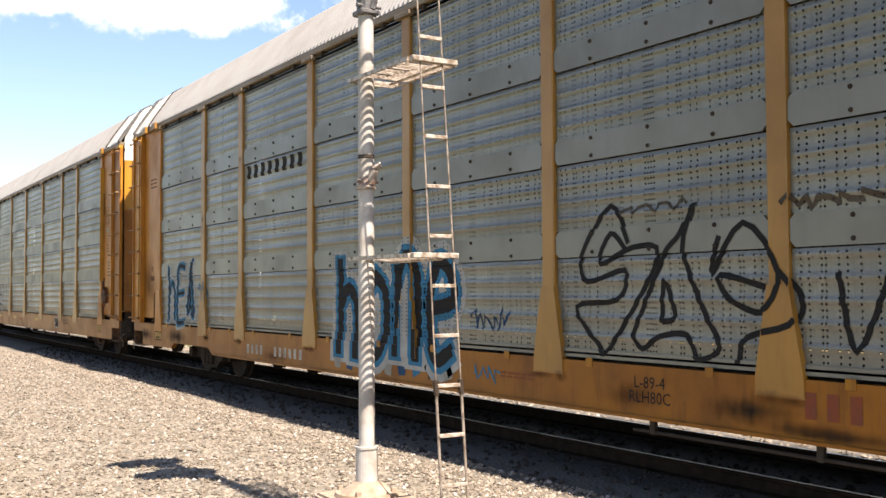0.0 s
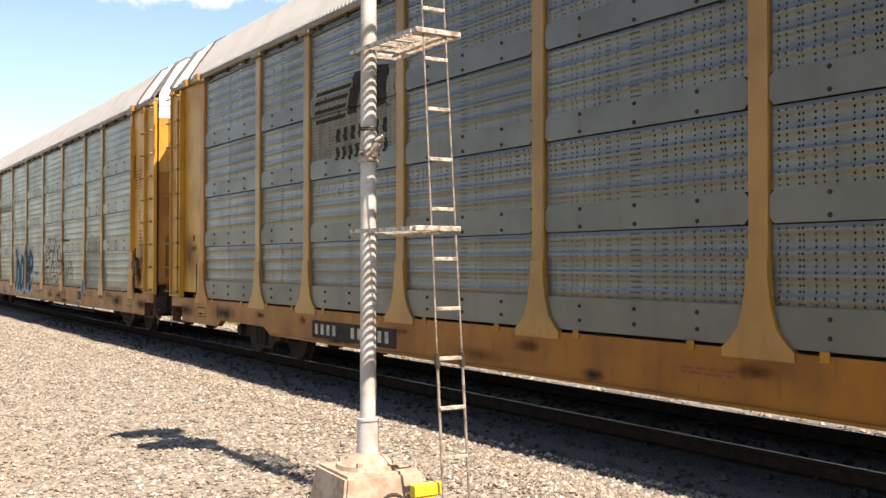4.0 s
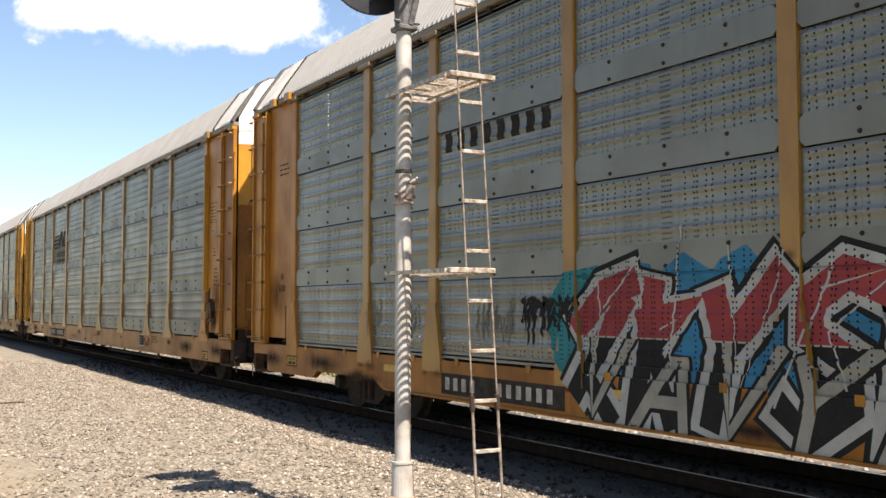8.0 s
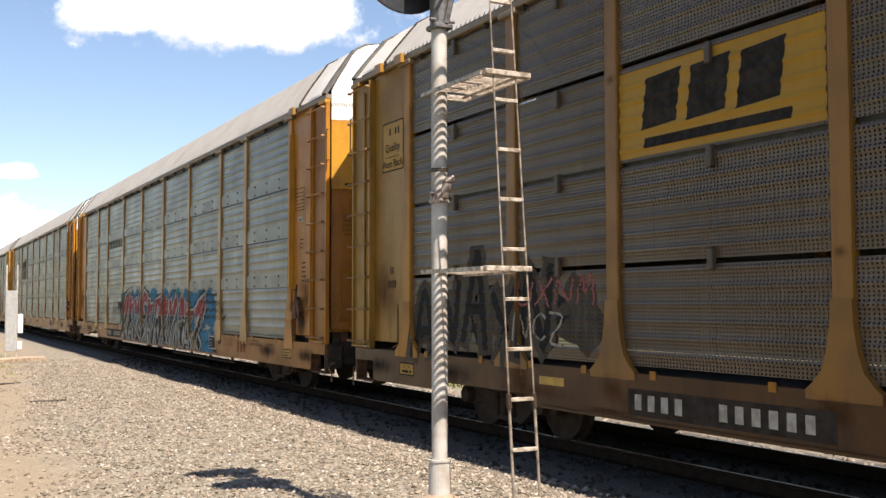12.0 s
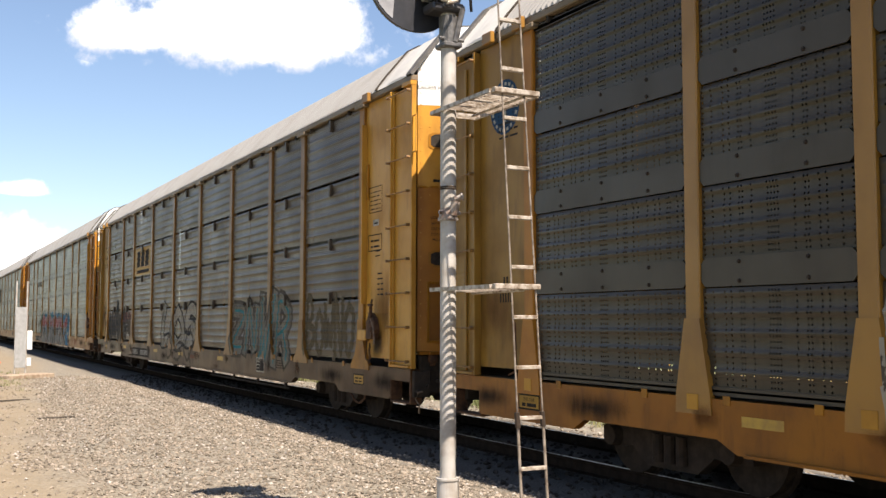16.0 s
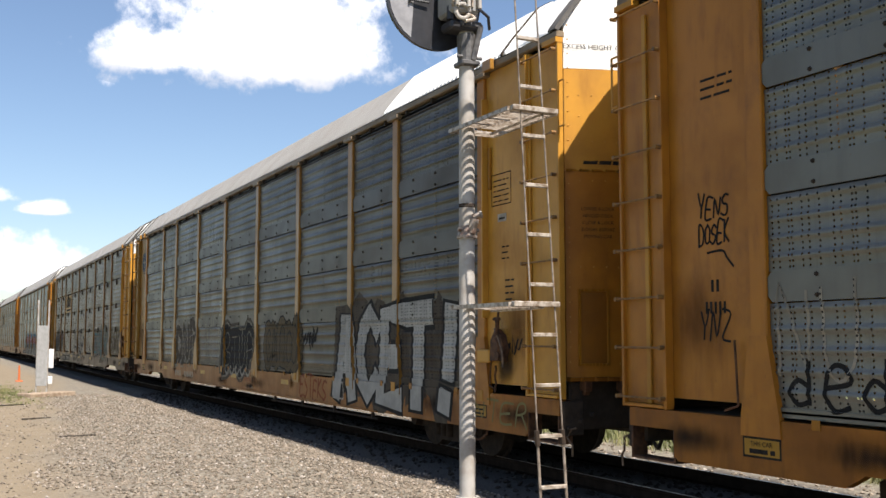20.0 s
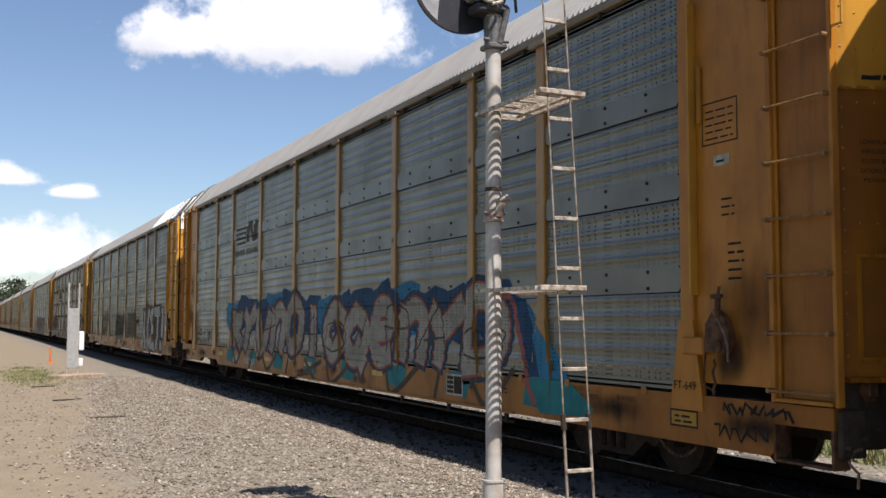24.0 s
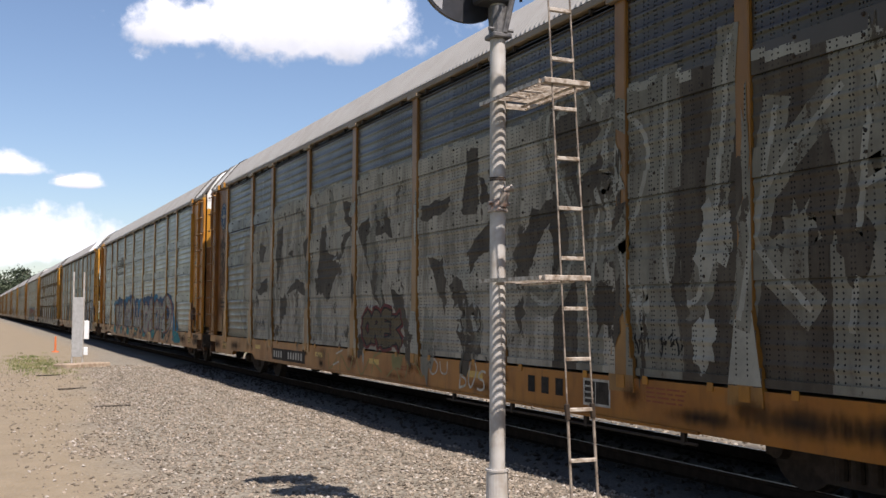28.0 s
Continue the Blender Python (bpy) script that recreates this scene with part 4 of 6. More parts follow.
def wheel_mesh():
    bm = bmesh.new()
    for x, r, r2, d in ((0.0, 0.42, 0.415, 0.11), (-0.07, 0.455, 0.445, 0.035)):
        bmesh.ops.create_cone(bm, cap_ends=True, segments=32, radius1=r, radius2=r2, depth=d, matrix=Matrix.Translation((x, 0, 0.42)) @ Matrix.Rotation(math.pi / 2, 4, "Y"))
    bmesh.ops.create_cone(bm, cap_ends=True, segments=16, radius1=0.13, radius2=0.10, depth=0.08, matrix=Matrix.Translation((0.09, 0, 0.42)) @ Matrix.Rotation(math.pi / 2, 4, "Y"))
    return as_mesh("wheel", bm)


def frame_mesh():
    bm = bmesh.new()
    prism(bm, [(-1.12, 0.50), (-1.12, 0.33), (-0.86, 0.30), (-0.62, 0.34), (-0.38, 0.16), (0.38, 0.16), (0.62, 0.34), (0.86, 0.30), (1.12, 0.33), (1.12, 0.50),
               (0.9, 0.60), (0.45, 0.66), (-0.45, 0.66), (-0.9, 0.60)], -0.07, 0.07)
    for y in (-0.89, 0.89):
        bmesh.ops.create_cone(bm, cap_ends=True, segments=14, radius1=0.12, radius2=0.10, depth=0.12, matrix=Matrix.Translation((-0.11, y, 0.42)) @ Matrix.Rotation(-math.pi / 2, 4, "Y"))
    for k in (-0.18, 0, 0.18):
        rod(bm, (-0.085, k, 0.22), (-0.085, k, 0.50), 0.06, 10)
    return as_mesh("side_frame", bm)


KIT = {}


def handrail(bm):
    """Pipe hung under the side sill."""
    rod(bm, (-1.50, -8.3, 0.37), (-1.50, -2.6, 0.37), 0.016, 8)
    for k in range(4):
        y = -8.1 + 1.75 * k
        box(bm, -1.52, -1.48, y - 0.03, y + 0.03, 0.35, 0.47)


def kit():
    """The meshes that all cars share."""
    K = KIT
    for w in {round(a - b, 3) for a, b in BAYS}:
        K["apron", w] = lap_mesh(w, 0.985, 1.30)
        for r, (lo, hi) in enumerate(ROWS):
            K["sheet", w, r] = sheet_mesh(w, lo, hi)
        for r, (lo, hi) in enumerate(LAPS):
            K["lap", w, r] = lap_mesh(w, lo, hi)
        for r, (lo, hi) in enumerate(MESH_ROWS):
            K["slotted", w, r] = sheet_mesh(w, lo, hi)
        K["far", w] = as_mesh("far_side_sheet", make(box, 0.0, 0.03, -w / 2 + 0.02, w / 2 - 0.02, 0.96, 5.12))
    K["post"] = as_mesh("post", make(box, X_POST, -1.44, -0.097, 0.097, 0.96, 5.125, 0.012))
    K["foot"] = as_mesh("post_foot", make(prism, [(-0.10, 1.66), (0.10, 1.66), (0.225, 0.98), (0.235, 0.80), (-0.235, 0.80), (-0.225, 0.98)], X_FOOT, -1.50))
    flare = [(0.10, 1.66), (0.115, 1.45), (0.15, 1.25), (0.20, 1.11), (0.29, 1.01), (0.36, 0.955), (0.36, 0.88)]
    K["foot_flared"] = as_mesh("post_foot", make(prism, [(-y, z) for y, z in flare] + flare[::-1], X_FOOT, -1.50))
    K["patch"] = as_mesh("foot_patch", make(box, X_FOOT - 0.008, X_FOOT, -0.075, 0.075, 0.84, 0.98, 0.003))
    K["cap"] = as_mesh("post_cap", make(box, -1.60, -1.44, -0.19, 0.19, 5.035, 5.098, 0.01))
    K["bolt"] = bolt_mesh()
    K["hinge"] = as_mesh("hinge", make(box, -1.56, -1.50, -0.035, 0.035, -0.16, 0.04, 0.01))
    K["hook"] = as_mesh("tie_bracket", make(box, -1.556, -1.546, -0.045, 0.045, 0.90, 0.985, 0.004))
    K["roof"] = roof_mesh(-BODY + 1.22, BODY - 1.22)
    K["roof_end"] = roof_mesh(-0.58, 0.58, 0.29)
    K["tall_roof"] = roof_mesh(-BODY + 1.22, BODY - 1.22, tall=0.13)
    K["tall_roof_end"] = roof_mesh(-0.58, 0.58, 0.29, 0.13)
    K["roof_rib"], K["tall_roof_rib"] = arch_mesh(0.05), arch_mesh(0.05, 0.13)
    K["roof_lip"], K["tall_roof_lip"] = arch_mesh(0.16), arch_mesh(0.16, 0.13)
    K["eave"] = as_mesh("eave_rail", make(box, -1.578, -1.47, -BODY + 0.02, BODY - 0.02, 5.10, 5.183, 0.012))
    K["eave_stub"] = as_mesh("eave_stub", make(box, -1.66, -1.60, -0.11, 0.11, 5.06, 5.20, 0.008))
    K["bracket"] = as_mesh("eave_bracket", make(box, -1.56, -1.46, -0.02, 0.02, 5.03, 5.10))
    K["roof_rear"] = roof_mesh(-BODY + 1.20, -8.6)
    bm = bmesh.new()
    half = [(8.5, 0.485), (8.75, 0.60), (10.75, 0.60), (10.95, 0.485), (12.93, 0.485), (12.98, 0.53), (12.98, 0.77), (13.66, 0.77), (13.66, 0.95)]
    prism(bm, [(-y, z) for y, z in half[::-1]] + half, X_SILL, -1.45)
    K["sill_notched"] = as_mesh("side_sill", bm)
    bm = bmesh.new()
    prism(bm, [(-y, z) for y, z in half[:3:-1]] + half, X_SILL, -1.45)
    K["sill"] = as_mesh("side_sill", bm)
    K["flange"] = as_mesh("sill_flange", make(box, X_SILL - 0.03, X_SILL - 0.001, -8.4, 8.4, 0.478, 0.505))
    K["deck"] = as_mesh("deck", make(box, -1.44, 1.44, -13.4, 13.4, 0.86, 0.95))
    K["deck2"] = as_mesh("upper_deck", make(box, -1.42, 1.42, -12.6, 12.6, 2.98, 3.05))
    K["spine"] = as_mesh("centre_sill", make(box, -0.35, 0.35, -13.7, 13.7, 0.52, 0.855))
    K["plate"] = as_mesh("end_plate", make(box, -1.50, -1.46, 0.0, 1.19, 1.07, 5.09))
    K["jamb"] = as_mesh("door_jamb", make(box, -1.592, -1.50, 0.10, 0.13, 1.9, 4.75, 0.004))
    K["strip"] = as_mesh("latch_strip", make(box, -1.535, -1.502, 0.17, 0.23, 3.55, 4.1, 0.006))
    bm = bmesh.new()
    box(bm, -1.535, -1.505, 1.20, 1.90, 1.0, 5.04, 0.006)
    K["panel_rib"] = as_mesh("panel_rib", make(box, -1.565, -1.536, 1.46, 1.52, 1.0, 4.9, 0.006))
    K["ladder_panel"] = as_mesh("ladder_panel", bm)
    bm = bmesh.new()
    box(bm, -1.597, -1.50, 1.185, 1.235, 0.96, 5.06, 0.005)
    box(bm, -1.565, -1.54, 1.236, 1.27, 0.96, 5.06, 0.004)
    K["stile_a"] = as_mesh("ladder_stile", bm)
    K["stile_b"] = as_mesh("ladder_stile", make(box, -1.575, -1.50, 1.875, 1.915, 0.96, 5.06, 0.006))
    K["base_bar"] = as_mesh("ladder_foot_bar", make(box, -1.60, -1.51, 1.24, 1.87, 0.965, 1.0, 0.006))
    bm = bmesh.new()
    rod(bm, (-1.645, 1.21, 0), (-1.645, 1.895, 0), 0.011, 8)
    for y in (1.21, 1.895):
        rod(bm, (-1.60, y, 0), (-1.662, y, 0), 0.022, 8)
    K["rung"] = as_mesh("ladder_rung", bm)
    bm = bmesh.new()
    rod(bm, (-1.56, 1.925, 4.05), (-1.56, 2.03, 4.05), 0.012, 6)
    rod(bm, (-1.56, 2.03, 4.05), (-1.56, 2.03, 4.58), 0.012, 6)
    rod(bm, (-1.56, 2.03, 4.58), (-1.56, 1.925, 4.58), 0.012, 6)
    K["grab"] = as_mesh("grab_iron", bm)
    bm = bmesh.new()
    box(bm, -1.60, -1.50, 1.62, 1.92, 5.04, 5.10)
    K["hood_bar"] = as_mesh("eave_bar", bm)
    for s in (-1, 1):
        K["door", s] = door_mesh(1.20, 3.562, s)
        K["door_mid", s] = door_mesh(3.566, 4.76, s)
        K["door_top", s] = door_mesh(4.764, 6.3, s)
        K["tall_door_top", s] = door_mesh(4.764, 6.3, s, 0.13)
    bm = bmesh.new()
    n = 14
    for x0, x1, z0, z1, out in ((-1.30, -0.42, -0.12, 0.12, 0.010), (-1.27, -0.45, -0.095, 0.095, 0.016)):
        row = []
        for k in range(n + 1):
            x = x0 + (x1 - x0) * k / n
            cut = 0.035 if k in (0, n) else 0.0
            y = -0.30 * (1 - (x / 1.46) ** 2) - out
            row.append((bm.verts.new((x, y, z0 + cut)), bm.verts.new((x, y, z1 - cut))))
        for a, b in zip(row, row[1:]):
            bm.faces.new((a[0], b[0], b[1], a[1]))
        if out < 0.012:
            K["slot_rim"] = as_mesh("slot_rim", bm)
            bm = bmesh.new()
    K["slot"] = as_mesh("door_slot", bm)
    K["rivets"] = rivet_mesh()
    bm = bmesh.new()
    for x0, x1, z0, z1 in ((-1.30, -0.98, 1.33, 2.17),):
        for k in range(8):
            a, b = x0 + (x1 - x0) * k / 8, x0 + (x1 - x0) * (k + 1) / 8
            y = 0.30 * (1 - ((a + b) / 2 / 1.46) ** 2) + 0.012
            for z in (z0, z1):
                box(bm, a, b, y - 0.02, y + 0.014, z, z + 0.028)
        for x in (x0, x1):
            y = 0.30 * (1 - (x / 1.46) ** 2)
            box(bm, x - 0.014, x + 0.014, y - 0.02, y + 0.022, z0, z1 + 0.028)
    K["hatch"] = as_mesh("hatch_frame", bm)
    bm = bmesh.new()
    for k in range(20):
        a, b = -1.43 + 2.86 * k / 20, -1.43 + 2.86 * (k + 1) / 20
        y = 0.30 * (1 - ((a + b) / 2 / 1.46) ** 2) + 0.008
        box(bm, a, b, y - 0.02, y + 0.008, 3.555, 3.58)
    K["seam"] = as_mesh("door_seam", bm)
    bm = bmesh.new()
    for k in range(20):
        a, b = -1.43 + 2.86 * k / 20, -1.43 + 2.86 * (k + 1) / 20
        y = 0.30 * (1 - ((a + b) / 2 / 1.46) ** 2)
        box(bm, a, b, y - 0.06, y + 0.03, 1.155, 1.198)
    K["door_track"] = as_mesh("door_track", bm)
    bm = bmesh.new()
    box(bm, -0.05, 0.05, -0.09, 0.03, 1.04, 1.154, 0.01)
    rod(bm, (-0.03, -0.03, 1.03), (0.03, -0.03, 1.03), 0.035, 10)
    K["door_roller"] = as_mesh("door_roller", bm)
    verts, faces = [], []
    for k in range(9):
        x = -1.285 + 0.29 * k / 8
        y = 0.30 * (1 - (x / 1.46) ** 2) + 0.004
        verts += [(x, y, 1.345), (x, y, 2.165)]
    for k in range(8):
        faces.append((2 * k, 2 * k + 1, 2 * k + 3, 2 * k + 2))
    K["hatch_panel"] = bpy.data.meshes.new("hatch_panel")
    K["hatch_panel"].from_pydata(verts, [], faces)
    bm = bmesh.new()
    # upper half is no beam: black put in for the shaded gap below the doors
    box(bm, -1.40, 1.40, -0.02, 0.05, 0.60, 1.16, 0.02)
    K["beam"] = as_mesh("end_beam", bm)
    bm = bmesh.new()
    for y in (-0.79, -0.14):
        box(bm, -1.54, -1.36, y, y + 0.03, 0.45, 0.95, 0.004)
    box(bm, -1.54, -1.36, -0.759, -0.141, 0.45, 0.475, 0.004)
    K["step"] = as_mesh("end_step", bm)
    bm = bmesh.new()
    box(bm, -1.52, -1.25, -0.10, -0.04, 0.55, 0.93, 0.012)
    for k in range(3):
        rod(bm, (-1.47 + 0.16 * k, -0.04, 0.64 + 0.07 * k), (-1.47 + 0.16 * k, 0.02, 0.64 + 0.07 * k), 0.025, 6)
    K["bracket_plate"] = as_mesh("end_bracket", bm)
    bm = bmesh.new()
    box(bm, -0.09, 0.09, 0.0, 0.40, 0.72, 0.90, 0.02)
    box(bm, -0.19, 0.17, 0.32, 0.58, 0.66, 0.96, 0.04)
    K["coupler"] = as_mesh("coupler", bm)
    bm = bmesh.new()
    tube(bm, [(-0.5 + 0.05 * math.sin(0.625 * k), 0.04 + 0.0575 * k, 0.72 - 0.32 * abs(math.sin(math.pi * k / 8 * 0.9)) ** 0.8) for k in range(9)], 0.022)
    K["hose"] = as_mesh("brake_hose", bm)
    bm = bmesh.new()
    tube(bm, [(-1.44, 0.08, 0.645), (-1.50, 0.07, 0.63), (-1.525, 0.03, 0.54), (-1.51, 0.05, 0.50), (-1.50, 0.10, 0.46), (-1.50, 0.09, 0.34)], 0.012)
    K["lever"] = as_mesh("uncoupling_rod", bm)
    K["wheel"], K["side_frame"] = wheel_mesh(), frame_mesh()
    K["axle"] = as_mesh("axle", make(rod, (-0.75, 0, 0.42), (0.75, 0, 0.42), 0.08, 10))
    K["bolster"] = as_mesh("bolster", make(box, -1.0, 1.0, -0.2, 0.2, 0.36, 0.60, 0.03))
    bm = bmesh.new()
    prism(bm, [(-0.16, 1.36), (0.13, 1.36), (0.19, 1.50), (0.12, 1.68), (-0.02, 1.76), (-0.14, 1.62)], -1.585, -1.502)
    rod(bm, (-1.58, 0.0, 1.54), (-1.61, 0.0, 1.54), 0.11, 16, 0.085)
    rod(bm, (-1.58, 0.05, 1.42), (-1.608, 0.05, 1.42), 0.055, 10)
    rod(bm, (-1.59, 0.04, 1.68), (-1.59, 0.05, 1.86), 0.028, 8)
    rod(bm, (-1.60, -0.02, 1.88), (-1.60, 0.12, 1.88), 0.022, 8)
    rod(bm, (-1.59, 0.05, 1.86), (-1.57, 0.05, 1.97), 0.016, 8)
    K["latch"] = as_mesh("hand_brake", bm)
    bm = bmesh.new()
    arc = [(-1.588, -0.03 + 0.19 * math.sin(0.2125 * k) + 0.0025 * k, 1.76 - 0.0525 * k) for k in range(9)]
    tube(bm, arc + [(arc[-1][0], arc[-1][1], arc[-1][2] - 0.06)], 0.013)
    K["brake_lever"] = as_mesh("brake_lever", bm)
    bm = bmesh.new()
    tube(bm, [(-1.47 + 0.008 * (-1) ** k, -0.55 + 0.0344 * k, 0.50 - 0.17 * math.sin(math.pi * k / 18) ** 0.7) for k in range(19)], 0.016, 6)
    K["chain_loop"] = as_mesh("slack_chain", bm)
    bm = bmesh.new()
    rod(bm, (-1.56, 0.25, 1.05), (-1.54, 0.30, 1.62), 0.011, 6)
    rod(bm, (-1.56, 0.25, 1.05), (-1.56, 0.42, 1.0), 0.011, 6)
    bm2 = bmesh.new()
    box(bm2, -1.585, -1.505, -0.02, 0.30, 1.33, 1.50, 0.015)
    K["latch_box"] = as_mesh("gear_bracket", bm2)
    bm2 = bmesh.new()
    tube(bm2, [(-1.57, 0.02 * math.sin(k * 2.0), 1.30 - 0.055 * k) for k in range(7)], 0.014, 6)
    K["chain"] = as_mesh("brake_chain", bm2)
    K["brake_rod"] = as_mesh("brake_rod", bm)
    K["pipe"] = as_mesh("train_pipe", make(handrail))


def mirrored(mesh, ax, ay):
    """A copy of a mesh turned about in x and/or y (a half turn when both)."""
    key = (mesh.name, ax, ay)
    if key not in KIT:
        c = mesh.copy()
        c.transform(Matrix.Diagonal((ax, ay, 1, 1)))
        if ax * ay < 0:
            c.flip_normals()
        KIT[key] = c
    return KIT[key]


def build_car(n, style, yellow=None, label="", white_top=True, rear_roof=None):
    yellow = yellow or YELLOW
    K = KIT
    y0 = FIRST - PITCH * n
    car = thing("autorack_car", label, "freight car", (TRAIN_X, y0, 0), "cars of the passing train")
    sheet_m, lap_m = SHEETS[style], BANDS[style]
    for a, b in BAYS:
        w, c = round(a - b, 3), (a + b) / 2
        for r in range(4):
            hang("side_sheet", K["slotted" if style == "mesh" else "sheet", w, r], sheet_m, car, at=(X_SHEET, c, 0))
        for r in range(5):
            if style != "mesh":
                lap = hang("sheet_lap", K["lap", w, r], lap_m, car, at=(X_SHEET, c, 0))
                if r in (1, 2, 3) and n >= 0:
                    for f in (-0.27, 0.0, 0.27) if w > 2.5 else (-0.2, 0.2):
                        for z in (LAPS[r][0] + 0.045, LAPS[r][1] - 0.045):
                            hang("bolt", K["bolt"], RUSTY, lap, at=(0, w * f, z))
            elif r:
                hang("hinge", K["hinge"], lap_m, car, at=(0, c, LAPS[r][1] - 0.12 if r < 4 else 5.05))
        if n == 1:
            lap = hang("sheet_lap", K["apron", w], lap_m, car, "plain bottom band of the side", at=(X_SHEET - 0.006, c, 0))
            for f in (-0.27, 0.0, 0.27) if w > 2.5 else (-0.2, 0.2):
                for z in (1.08, 1.22):
                    hang("bolt", K["bolt"], RUSTY, lap, at=(0, w * f, z))
        for f in (-0.3, 0.02, 0.34):
            hang("eave_bracket", K["bracket"], BLACK, car, at=(0, c + f * w, 0))
        hang("far_side_sheet", K["far", w], lap_m, car, at=(1.47, c, 0))
        for f in (-0.25, 0.28):
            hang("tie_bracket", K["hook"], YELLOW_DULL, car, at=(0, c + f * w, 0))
    for y in POSTS + [ENDS, -ENDS]:
        coat = (YELLOW_PLATE if yellow is YELLOW else yellow) if abs(y) == ENDS else POST_BROWN if n in (3, 6) else POST_PAINT
        p = hang("post", K["post"], coat, car, at=(0, y, 0))
        hang("post_foot", K["foot_flared" if n in (1, 3) else "foot"], coat, p)
        if n in (4, 6):
            hang("foot_patch", K["patch"], yellow, p)
        hang("post_cap", K["cap"], RAIL_PAINT, p)
        hang("far_post", mirrored(K["post"], -1, 1), yellow, car, at=(0, y, 0))
    tall = "tall_" if n < 3 else ""
    hang("roof", K[tall + "roof"], ROOF, car)
    for s in (-1, 1):
        rail = hang("eave_rail", K["eave"] if s < 0 else mirrored(K["eave"], -1, 1), RAIL_PAINT, car, "dusty tan square rail below the roof")
        if s < 0:
            for y in (12.6, 11.9, -12.2):
                hang("eave_stub", K["eave_stub"], POST_PAINT, rail, at=(0, y, 0))
    if rear_roof:
        hang("roof_section", K["roof_rear"], rear_roof, car, "newer white roof section", at=(0, 0, 0.012))
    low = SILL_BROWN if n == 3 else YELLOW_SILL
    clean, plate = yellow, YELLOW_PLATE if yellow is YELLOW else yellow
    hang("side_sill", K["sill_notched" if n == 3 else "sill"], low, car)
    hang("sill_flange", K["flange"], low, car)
    hang("side_sill", mirrored(K["sill"], -1, 1), yellow, car)
    hang("deck", K["deck"], DECK, car)
    hang("upper_deck", K["deck2"], DECK, car)
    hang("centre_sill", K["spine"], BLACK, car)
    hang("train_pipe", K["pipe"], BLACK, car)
    for e in (1, -1):
        def put(key, material, at=(0, 0, 0), parent=car, far=False, label="", name=None):
            mesh = mirrored(K[key], 1, e) if e < 0 else K[key]
            return hang(name or K[key].name.split(".")[0], mesh, material, parent, label, at)
        base = (0, e * ENDS, 0)
        # the leading ends of some cars are browner and duller
        yellow = flat = clean if e < 0 else {3: DINGY, 4: DINGY, 6: BROWNED}.get(n, clean)
        # some trailing ends take a paler yellow
        pale_end = n in (0, 3, 4) and e < 0
        if pale_end:
            yellow = flat = YELLOW_PALE
        elif n == 1 and e > 0:
            flat = YELLOW
        elif yellow is YELLOW:
            flat = plate
        pl = put("plate", flat, base)
        if e < 0:
            put("jamb", yellow, (0, 0, 0), pl)
            put("strip", YELLOW_DULL, (0, 0, 0), pl)
        # trailing corner panels take the shaded brown too
        lp = put("ladder_panel", DOOR_SHADED if e < 0 and flat is YELLOW_PLATE else flat, base, label="yellow corner panel with ladder rungs")
        put("stile_a", flat, (0, 0, 0), lp)
        put("stile_b", flat, (0, 0, 0), lp)
        for k in range(9):
            put("rung", RUNG, (0, 0, 1.06 + 0.487 * k), lp)
        put("base_bar", flat, (0, 0, 0), lp)
        if e > 0:
            put("panel_rib", yellow, (0, 0, 0), lp)
        put("grab", yellow, (0, 0, 0), lp, name="grab_iron")
        put("hood_bar", yellow, base)
        far = mirrored(K["plate"], -1, e)
        hang("far_end_plate", far, yellow, car, at=base)
        hang("far_ladder_panel", mirrored(K["ladder_panel"], -1, e), yellow, car, at=base)
        end = hang("roof_end", K[tall + "roof_end"], ROOF_WHITE if n == 4 and e < 0 else ROOF_PALE, car, "plain pale roof end sheet", at=(0, e * (BODY - 0.70), 0.004))
        hang("roof_rib", K[tall + "roof_rib"], BLACK, end, "dark tar joint across the roof", at=(0, -e * 0.58, 0))
        hang("roof_lip", K[tall + "roof_lip"], DECK, end, "dark rubber lip over the end door", at=(0, e * 0.60, -0.004))
        for s in (-1, 1):
            # shade is painted into the lower half; the sunlit panel above stays yellow
            d = put(("door", s), flat if flat in (BROWNED, DINGY) else YELLOW_PLATE if pale_end else DOOR_SHADED, (0, e * DOOR, 0), name="end_door")
            put(("door_mid", s), yellow, (0, 0, 0), d, label="upper yellow panel of the end door", name="door_panel")
            put((tall + "door_top", s), WHITE if white_top else yellow, (0, 0, 0), d, label="white painted top of the end door", name="door_top")
        if n == 3 and e < 0:
            for z in (2.53, 4.24):
                rim = hang("slot_rim", K["slot_rim"], YELLOW_DULL, car, "yellow rim of the window slot", (0, -DOOR, z))
                # no opening is cut: a black strip stands for the dark of the slot
                hang("door_slot", K["slot"], SOOTPLATE, rim, "dark open window slot")
        put("rivets", yellow, (0, e * DOOR, 0))
        put("hatch", YELLOW_DULL, (0, e * DOOR, 0))
        put("seam", YELLOW_DULL, (0, e * DOOR, 0))
        track = put("door_track", DOOR_SHADED, (0, e * DOOR, 0), label="curved bottom rail of the end doors")
        for x in (-1.22, -0.80, 0.80, 1.22):
            put("door_roller", GEAR, (x, e * 0.30 * (1 - (x / 1.46) ** 2), 0), track, label="brown roller bracket of the doors")
        put("beam", BLACK, (0, e * (BODY - 0.15), 0))
        put("hatch_panel", YELLOW_SHUT, (0, e * DOOR, 0))
        put("step", GEAR, (0, e * BODY, 0))
        put("bracket_plate", BLACK, (0, e * BODY, 0), name="end_bracket")
        put("coupler", RUSTY, (0, e * (BODY - 0.02), 0))
        put("hose", BLACK, (0, e * BODY, 0))
